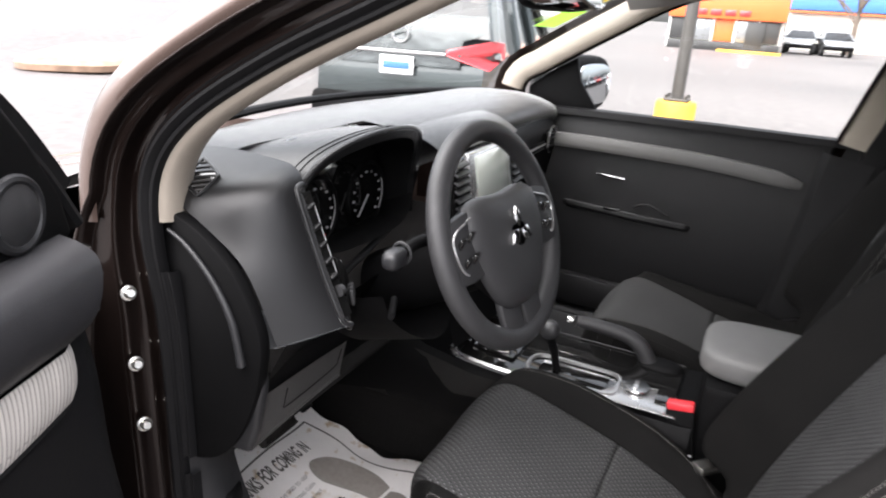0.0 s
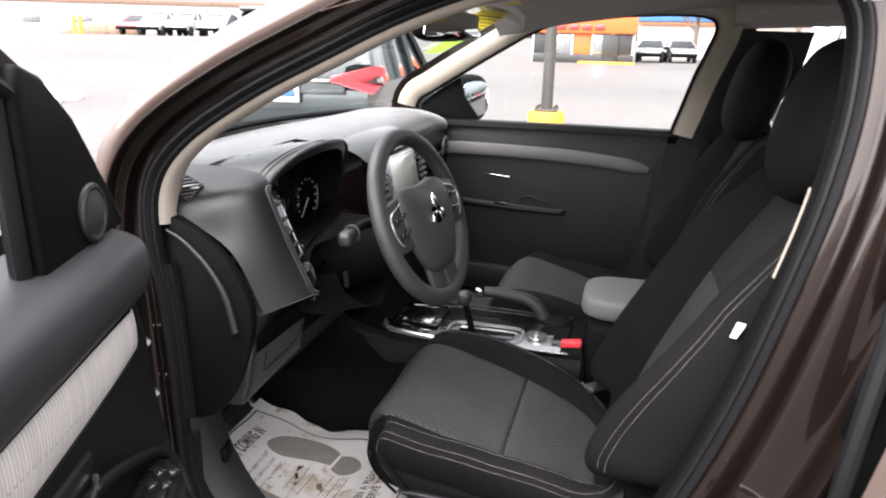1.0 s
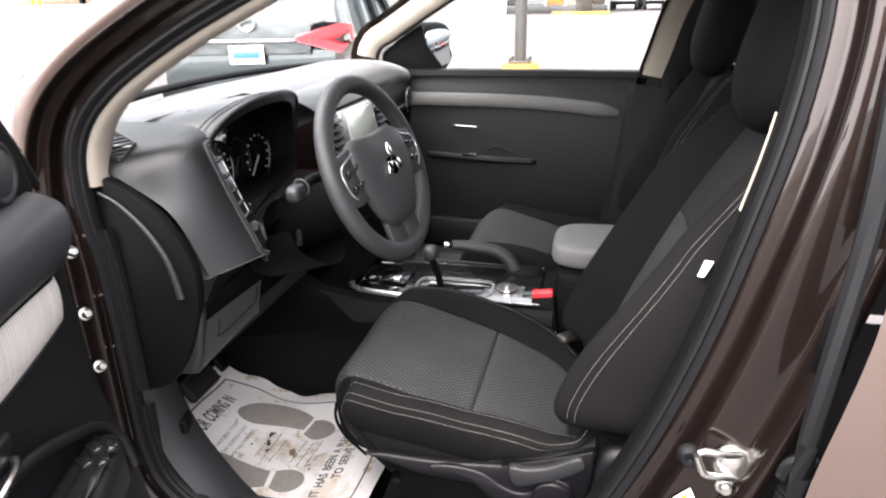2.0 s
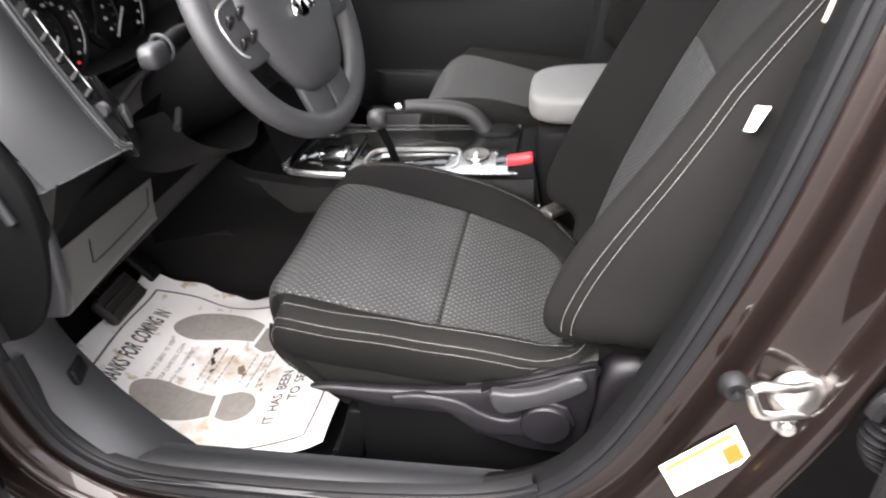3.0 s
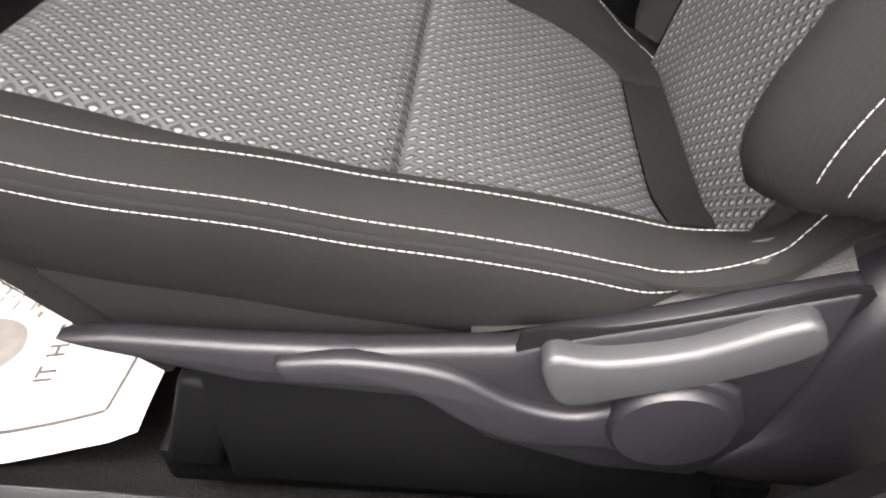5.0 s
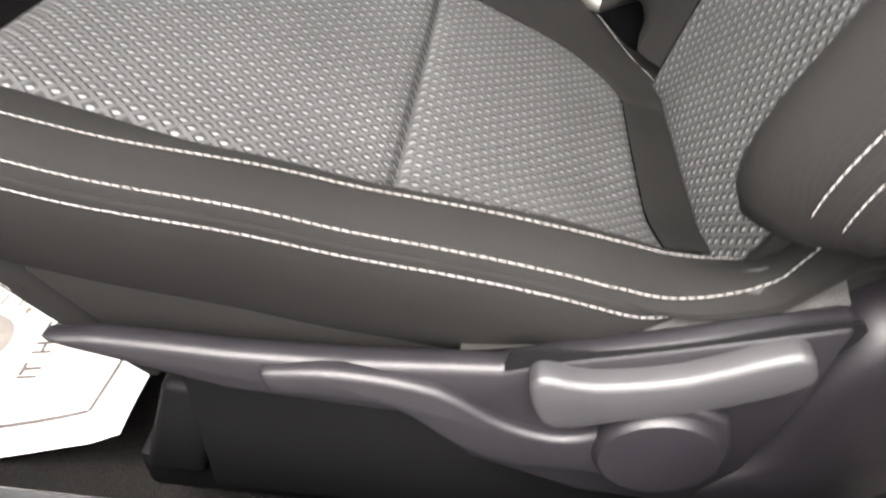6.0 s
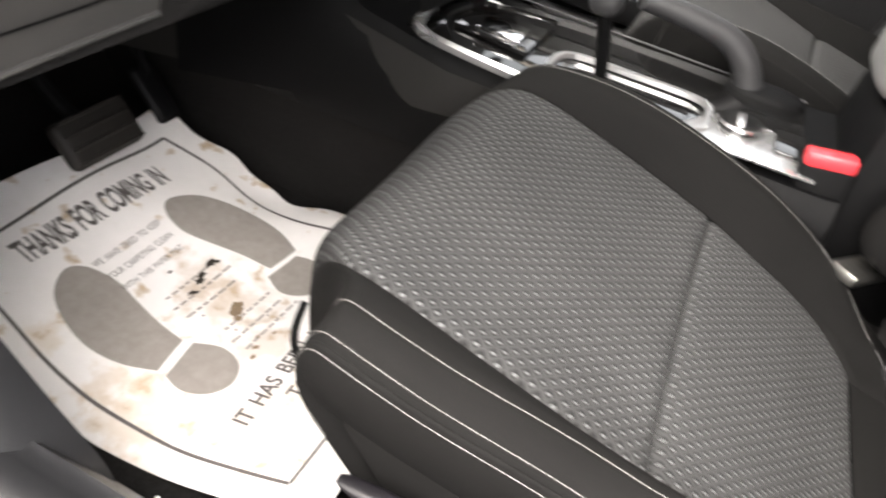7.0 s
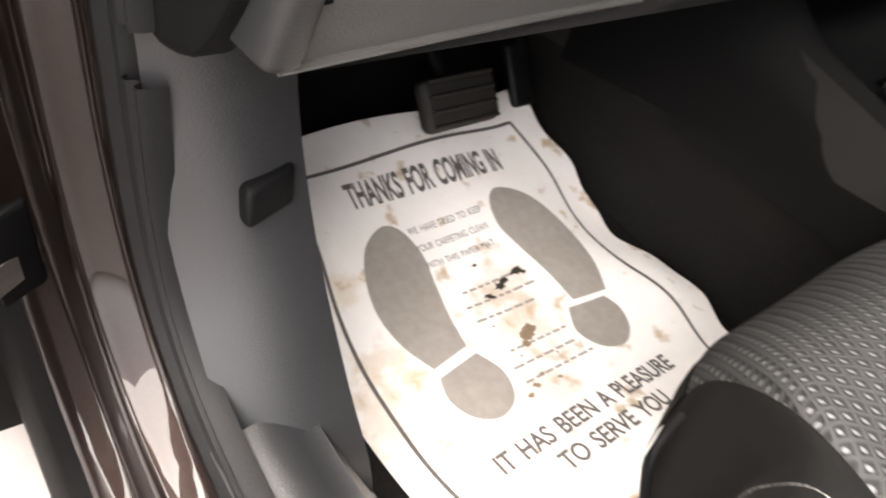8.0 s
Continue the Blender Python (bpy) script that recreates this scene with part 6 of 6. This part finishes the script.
part("door_edge", Geo().grid(lambda u, v: door(-.035, -.03 - .10 * u, .46 + .74 * v), np.linspace(0, 1, 6), np.linspace(0, 1, 12)), INNERP, ddoor, "brown painted door edge")
sail = part("speaker_sail", Geo().slab([door(s, -.03, z) for s, z in ((-.045, 1.192), (.165, 1.19), (.168, 1.39), (.150, 1.415), (.105, 1.40), (.045, 1.352), (.0, 1.295), (-.032, 1.24))], (DN[0] * .02, DN[1] * .02, 0), .008, 3), DARK, ddoor, "black corner panel with a small speaker")
part("tweeter_ring", Geo().tube([door(.035 + .031 * math.cos(a), -.008, 1.237 + .031 * math.sin(a)) for a in np.linspace(0, 2 * math.pi, 36, False)], .005, 8, up=(0.2, .9, .1), closed=True), KICKP, sail)
part("tweeter_grille", Geo().grid(lambda u, v: door(.035 + .029 * v * math.cos(u), -.006 + .006 * (1 - v * v), 1.237 + .029 * v * math.sin(u)), np.linspace(0, 2 * math.pi, 32, False), np.linspace(.02, 1, 8), True), GREYP, sail, "fine speaker mesh")
part("window_bar", Geo().sweep(smooth_path([door(-.06, -.045, 1.22), door(.03, -.045, 1.325), door(.20, -.045, 1.43), door(.45, -.05, 1.53), door(.80, -.05, 1.57)], 8), [(-.028, -.012), (.028, -.012), (.028, .012), (-.028, .012)], up=(DN[0], DN[1], 0)), RUBBER, ddoor, "black window frame")
part("window_seal", Geo().tube(smooth_path([door(-.06, -.02, 1.20), door(.02, -.02, 1.30), door(.20, -.02, 1.405), door(.45, -.025, 1.505)], 8), .009, 8), RUBBER, ddoor)
part("window_post", Geo().box(door(.172, -.03, 1.30), (.02, .018, .24), .004, Euler((0, 0, DA)).to_matrix().to_4x4()), RUBBER, ddoor, "black window divider")
dwin = part("window_pane", Geo().grid(lambda u, v: door(.14 + .82 * u, -.055, 1.19 + .34 * v * min(1, .45 + u)), np.linspace(0, 1, 8), np.linspace(0, 1, 6)), GLASS, ddoor, "clear door window")
dwin.visible_shadow = False
part("wing_mirror", Geo().blob(door(.12, -.20, 1.25), (.10, .07, .085), 3.2, Euler((0, 0, DA)).to_matrix(), 28, 16), DARK, ddoor, "black wing mirror housing")
part("outer_skin", Geo().grid(lambda u, v: door(-.06 + 1.06 * u, -.15 - .03 * math.sin(v * 3), .44 + .75 * v), np.linspace(0, 1, 8), np.linspace(0, 1, 8)), BODYP, ddoor)
part("arm_ledge", Geo().slab([door(s, n, .905 + .10 * s) for s, n in ((.045, .03), (.060, .066), (.10, .084), (.20, .094), (.50, .094), (.56, .03))], (0, 0, -.06), .014, 3), DOORLOW, ddoor, "armrest ledge")
part("recess_rim", Geo().tube(smooth_path([door(.42, .030, 1.000), door(.30, .034, .993), (door(.20, .036, .979)), door(.10, .040, .940), door(.060, .048, .918), door(.044, .060, .888), door(.050, .072, .850)], 6), .007, 10), DOORLOW, ddoor, "raised rim round the switch recess")
sw = part("switch_plate", Geo().slab([door(s, n, .909 + .10 * s) for s, n in ((.078, .045), (.092, .076), (.26, .088), (.26, .045))], (0, 0, .004), .003), GLOSS, ddoor, "gloss black window switch plate")
for k in range(4):
    part("switch", Geo().box(door(.110 + .030 * (k // 2), .056 + .016 * (k % 2), .924 + .003 * (k // 2)), (.022, .014, .006), .0015, Euler((0, 0, DA)).to_matrix().to_4x4()), GLOSS, sw)
part("handle_cup", Geo().slab([door(s, .016, z) for s, z in ((.205, 1.020), (.36, 1.026), (.36, .985), (.225, .980))], (DN[0] * .014, DN[1] * .014, 0), .005, 3), PANELP, ddoor, "black handle recess")
part("handle_trim", Geo().tube(smooth_path([door(.222, .034, .998), door(.25, .042, .994), door(.36, .046, .993)], 5), .0045, 8), CHROME, ddoor, "chrome inner handle")
chk = thing("door_check", "steel door check strap at the hinge", "door check", (-.80, .38, .60))
part("strap", Geo().slab([(-.752, .410, .625), (-.85, .350, .625), (-.85, .350, .600), (-.752, .410, .600)], (0, -.006, 0), .002), STEEL, chk)
part("bracket", Geo().slab([(-.752, .412, .660), (-.782, .398, .660), (-.782, .398, .585), (-.752, .412, .585)], (0, -.010, 0), .004), DARK, chk)
part("pin", Geo().lathe([(0, -.04), (.008, -.04), (.008, .03), (.006, .035), (0, .035)], Matrix.Translation((-.80, .378, .61)), 12), STEEL, chk)
part("wing_liner", Geo().slab([(-.735, .470, .32), (-.905, .455, .36), (-.905, .455, 1.06), (-.735, .470, 1.06)], (0, .01, 0), .003), DARK, car, "black liner behind the wing")

# ---- the car park outside ----
def ground_z(x, y):
    """The car park climbs a little towards its far rows."""
    return 1.12 * ease((y - 9) / 22)


steps = np.r_[np.linspace(-600, -20, 12), np.linspace(5, 40, 22), np.linspace(60, 600, 10)]
ground = Geo().grid(lambda u, v: (u, v, ground_z(u, v)), np.linspace(-600, 600, 9), steps)
solo("ground", ground, ASPHALT, "pale damp asphalt of a car park", "ground", "structure")
pole = thing("street_lamp", "dark lamp post on a yellow concrete base", "lamp post", (7.8, .80, 0))
part("concrete_base", Geo().lathe([(0, 0), (.25, 0), (.25, .46), (.23, .50), (0, .50)], Matrix.Translation((7.8, .80, 0)), 28), YPAINT, pole, "yellow painted concrete base")
part("foot_plate", Geo().box((7.8, .80, .52), (.30, .30, .035), .01), POLEM, pole)
part("shaft", Geo().lathe([(0, .52), (.078, .52), (.074, 4), (.06, 8), (0, 8)], Matrix.Translation((7.8, .80, 0)), 16), POLEM, pole)
for dx, dy in ((.12, .12), (-.12, .12), (.12, -.12), (-.12, -.12)):
    part("anchor_bolt", Geo().lathe([(0, .53), (.02, .53), (.02, .58), (0, .58)], Matrix.Translation((7.8 + dx, .80 + dy, 0)), 8), POLEM, pole)

shop = thing("corner_shop", "small shop with orange fascia and glazed front", "shop", (46, 3.2, 0))
part("wall", Geo().box((47, 3.2, 1.75), (6, 6.3, 3.5), .03), WALLW, shop, "cream wall")
part("fascia", Geo().box((43.8, 3.2, 2.55), (.5, 6.5, 1.5), .05), ORANGE, shop, "orange fascia")
for k in range(4):
    part("fascia_bar", Geo().box((43.52, 4.6 - .8 * k, 2.15), (.06, .6, .32), .02), CARR, shop)
part("plinth", Geo().box((43.9, 3.2, .25), (.3, 6.3, .5), .02), BLACKF, shop, "black shop plinth")
for k in range(5):
    w = part("shop_window", Geo().box((43.92, 5.75 - 1.25 * k, 1.15), (.12, 1.10, 1.2), .02), CARG if k % 2 else ORANGE if k == 2 else BLACKF, shop, "large shop window")
    part("mullion", Geo().box((43.85, 6.36 - 1.25 * k, .95), (.16, .10, 1.8), .02), WHITE, w)
part("door", Geo().box((43.80, 1.5, .90), (.14, 1.0, 1.6), .02), BLACKF, shop, "dark shop door")
part("kerb", Geo().box((42.6, 1.6, .06), (1.0, 3.4, .12), .03), YPAINT, shop, "yellow kerb")
hall = thing("long_store", "long cream store with a blue fascia", "store", (60, -8, 0))
part("wall", Geo().box((66, -19, 2.2), (10, 38, 4.4), .05), WALLW, hall)
part("fascia", Geo().box((60.8, -19, 3.5), (.5, 38.2, 1.1), .05), BLUE, hall, "blue fascia band")
part("fascia", Geo().box((60.7, -19, 2.8), (.5, 38.2, .12), .02), ORANGE, hall, "orange fascia line")
far_store = thing("distant_store", "low white store across the car park", "store", (100, 80, 0))
fs = Euler((0, 0, radians(-58))).to_matrix().to_4x4()
part("wall", Geo().box((125, 95, 3.6), (110, 14, 5.6), .05, fs), WHITE, far_store)
part("roof_band", Geo().box((125, 95, 6.7), (111, 15, .8), .05, fs), SOIL, far_store)
for k in range(12):
    c = fs @ Vector((-50 + 9 * k, -7.1, 0))
    part("window", Geo().box((125 + c.x, 95 + c.y, 3.4), (3.2, .3, 1.6), .02, fs), CARG, far_store)
kerb = solo("planted_island", Geo().blob((8.3, 12.0, 0.10), (2.6, 1.0, .13), 4.0, Euler((0, 0, radians(40))).to_matrix(), 40, 12), SOIL, "brown soil island with a low edge", "island")
sn = Geo()
rs = random.Random(8)
for k in range(16):
    sn.blob((9.2 + 1.1 * rs.random(), 11.2 + 1.0 * rs.random(), .07), (.25 + .4 * rs.random(), .3 + .3 * rs.random(), .15 + .22 * rs.random()), 2.0, Euler((0, 0, rs.random() * 3)).to_matrix(), 14, 8)
solo("snow_heap", sn, SNOW, "heap of old dirty snow by the island", "snow heap", "stuff")


def bare_tree(x, y, h, seed):
    """A winter tree: trunk, limbs and twigs."""
    r = random.Random(seed)
    t = thing("bare_tree", "leafless winter tree with many twigs", "tree", (x, y, 0), group="bare trees")
    part("trunk", Geo().tube(smooth_path([(x, y, 0), (x + .1, y + .05, h * .25), (x, y, h * .5)], 4), .22, 10, up=(1, 0, 0), scale=lambda s: 1 - .4 * s), BARK, t)
    g = Geo()

    def grow(p, d, length, rad, depth):
        q = p + d * length
        g.tube([p, (p + q) / 2 + Vector((r.uniform(-1, 1), r.uniform(-1, 1), r.uniform(-.3, .6))) * length * .08, q], rad, 5, up=(.31, .95, .05), scale=lambda s: 1 - .45 * s)
        if depth:
            for _ in range(3):
                e = (d + Vector((r.uniform(-1, 1), r.uniform(-1, 1), r.uniform(-.2, .9))) * .75).normalized()
                grow(p + d * length * r.uniform(.55, 1), e, length * r.uniform(.55, .8), rad * .5, depth - 1)

    for k in range(6):
        a = k * 1.05 + r.random()
        grow(Vector((x, y, h * (.25 + .05 * k))), Vector((math.cos(a), math.sin(a), 1.0)).normalized(), h * .28, .09, 4)
    part("limbs", g, BARK, t)


bare_tree(56, -4.4, 7.5, 2)
bare_tree(56, -11.5, 9, 5)
bare_tree(120, 44, 12, 7)


def parked_car(x, y, heading, paint, label, kind="suv", at=0.0):
    """A parked car: body, glass house, wheels, lamps; built along its own x axis, nose forward."""
    tall = 1.68 if kind == "suv" else 1.45
    c = thing("parked_car", label, "car", (x, y, at), group="parked cars")
    m = Matrix.Translation((x, y, at)) @ Euler((0, 0, radians(heading))).to_matrix().to_4x4()

    def put(g):
        g.v = [tuple(m @ Vector(p)) for p in g.v]
        return g

    low = [(-2.25, .42), (-2.28, .70), (-2.24, .95), (-1.9, 1.02), (.85, 1.0), (1.4, .96), (2.0, .86), (2.22, .70), (2.25, .40)]
    n = len(low)
    b = Geo()
    b.rings([[(px, w * (.88 if abs(px) > 2.2 else 1), pz if inner == 0 else pz) for px, pz in low] for w, inner in ((-.90, 0), (-.86, 0), (.86, 0), (.90, 0))])
    body = part("body", put(b), paint, c)
    cab = [(-2.12, 1.0), (-1.75, tall - .10), (-1.45, tall), (.0, tall + .01), (.35, tall - .06), (1.15, 1.0)]
    g = Geo().rings([[(px * (1 if pz < 1.1 else .97), sgn * (.85 if pz < 1.1 else .66), pz) for px, pz in cab] for sgn in (-1, 1)])
    part("glass_house", put(g), GLOSS, c, "dark glass")
    rf = Geo().slab([(-1.62, -.66, tall - .035), (.22, -.66, tall - .03), (.22, .66, tall - .03), (-1.62, .66, tall - .035)], (0, 0, .06), .03)
    part("roof", put(rf), paint, c)
    for sgn in (-1, 1):
        for pts in ([(-2.1, .87, 1.0), (-1.70, .68, tall - .08)], [(-1.15, .87, 1.0), (-1.05, .68, tall - .03)], [(-.15, .87, 1.0), (-.2, .68, tall - .03)], [(1.12, .87, 1.0), (.30, .68, tall - .06)]):
            part("pillar", put(Geo().tube([(p[0], sgn * p[1], p[2]) for p in pts], .05, 6)), paint, c)
        for wx in (-1.38, 1.36):
            tw = part("wheel", put(Geo().lathe([(.22, -.11), (.33, -.11), (.345, -.06), (.345, .06), (.33, .11), (.22, .11)], Matrix.Translation((wx, sgn * .80, .345)) @ Euler((radians(90), 0, 0)).to_matrix().to_4x4(), 24)), TYRE, c, "black tyre")
            part("rim", put(Geo().lathe([(0, -.095), (.20, -.10), (.23, -.10), (.23, .10), (.20, .10), (0, .095)], Matrix.Translation((wx, sgn * .80, .345)) @ Euler((radians(90), 0, 0)).to_matrix().to_4x4(), 20)), SILVER, tw)
        part("tail_lamp", put(Geo().slab([(-2.30, sgn * .86, .93), (-2.30, sgn * .46, 1.03), (-2.29, sgn * .46, 1.08), (-2.265, sgn * .86, 1.18), (-1.95, sgn * .90, 1.16), (-1.95, sgn * .91, 1.02)], (-.02, 0, 0), .01)), LAMPRED, c, "red tail lamp")
        part("head_lamp", put(Geo().box((2.13, sgn * .66, .80), (.22, .36, .15), .05)), WHITE, c, "clear head lamp")
        part("door_mirror", put(Geo().blob((.75, sgn * .98, 1.06), (.09, .10, .07), 2.6, None, 14, 8)), paint, c)
    high = .45 if kind == "suv" else .22
    gate = Geo().rings([[(-2.285 + .21 * v ** 1.6 + d, u * (.58 + .20 * ease((high * v - .24) / .06)), .92 + high * v) for u in np.linspace(-1, 1, 9)] for v, d in [(v, 0) for v in np.linspace(0, 1, 14)] + [(1, .05), (0, .05)]])
    part("tailgate", put(gate), paint, c, "painted tailgate under the rear window")
    part("bumper", put(Geo().box((-2.22, 0, .52), (.22, 1.72, .26), .07)), DARK, c, "dark rear bumper")
    part("bumper", put(Geo().box((2.18, 0, .50), (.22, 1.70, .26), .07)), DARK, c)
    part("number_plate", put(Geo().box((-2.305, 0, .92), (.02, .32, .16), .005)), WHITE, c, "white number plate")
    part("plate_bar", put(Geo().box((-2.318, 0, .92), (.006, .25, .06), .002)), BLUE, c)
    part("tail_strip", put(Geo().box((-2.283, 0, 1.035), (.02, .90, .03), .008)), CHROME, c)
    part("badge_ring", put(Geo().tube([(-2.235, .075 * math.cos(a), 1.19 + .075 * math.sin(a)) for a in np.linspace(0, 2 * math.pi, 24, False)], .011, 6, up=(1, 0, 0), closed=True)), CHROME, c)
    return c


parked_car(6.45, 3.16, 9, CARD, "dark SUV parked ahead, tail towards the car")
for k in range(4):
    parked_car(2.6 + 2.7 * k, -11.5 - .6 * k, 92, (CARD, CARG, CARR, CARG)[k], ("dark", "grey", "red", "grey")[k] + " car in the row behind", "suv" if k % 2 else "car")
parked_car(6.9, -2.9, -4, CARW, "white SUV parked beside the car")
for x, y in ((44.5, 34.8), (45.7, 33.3), (46.9, 31.4)):
    parked_car(x, y, 192, CARW, "white SUV in a far row", at=ground_z(x, y))
parked_car(45.4, 37.3, 192, CARR, "red car in a far row", "car", at=ground_z(45.4, 37.3))
for x, y in ((40.8, 39.3), (41.1, 39.0)):
    solo("bollard", Geo().lathe([(0, 0), (.12, 0), (.12, 1.25), (.09, 1.33), (0, 1.36)], Matrix.Translation((x, y, ground_z(x, y))), 14), YPAINT, "yellow painted steel bollard", "bollard", group="bollards")
solo("soil_berm", Geo().blob((46.5, 42.0, ground_z(46.5, 42)), (3.2, 1.6, .95), 2.2, Euler((0, 0, radians(128))).to_matrix(), 36, 14), SOIL, "low mound of brown soil by the far row", "berm")
parked_car(50.4, -1.08, 176, CARG, "grey car beside the store", "car")
parked_car(50.4, -3.05, 184, CARG, "grey car beside the store", "car")
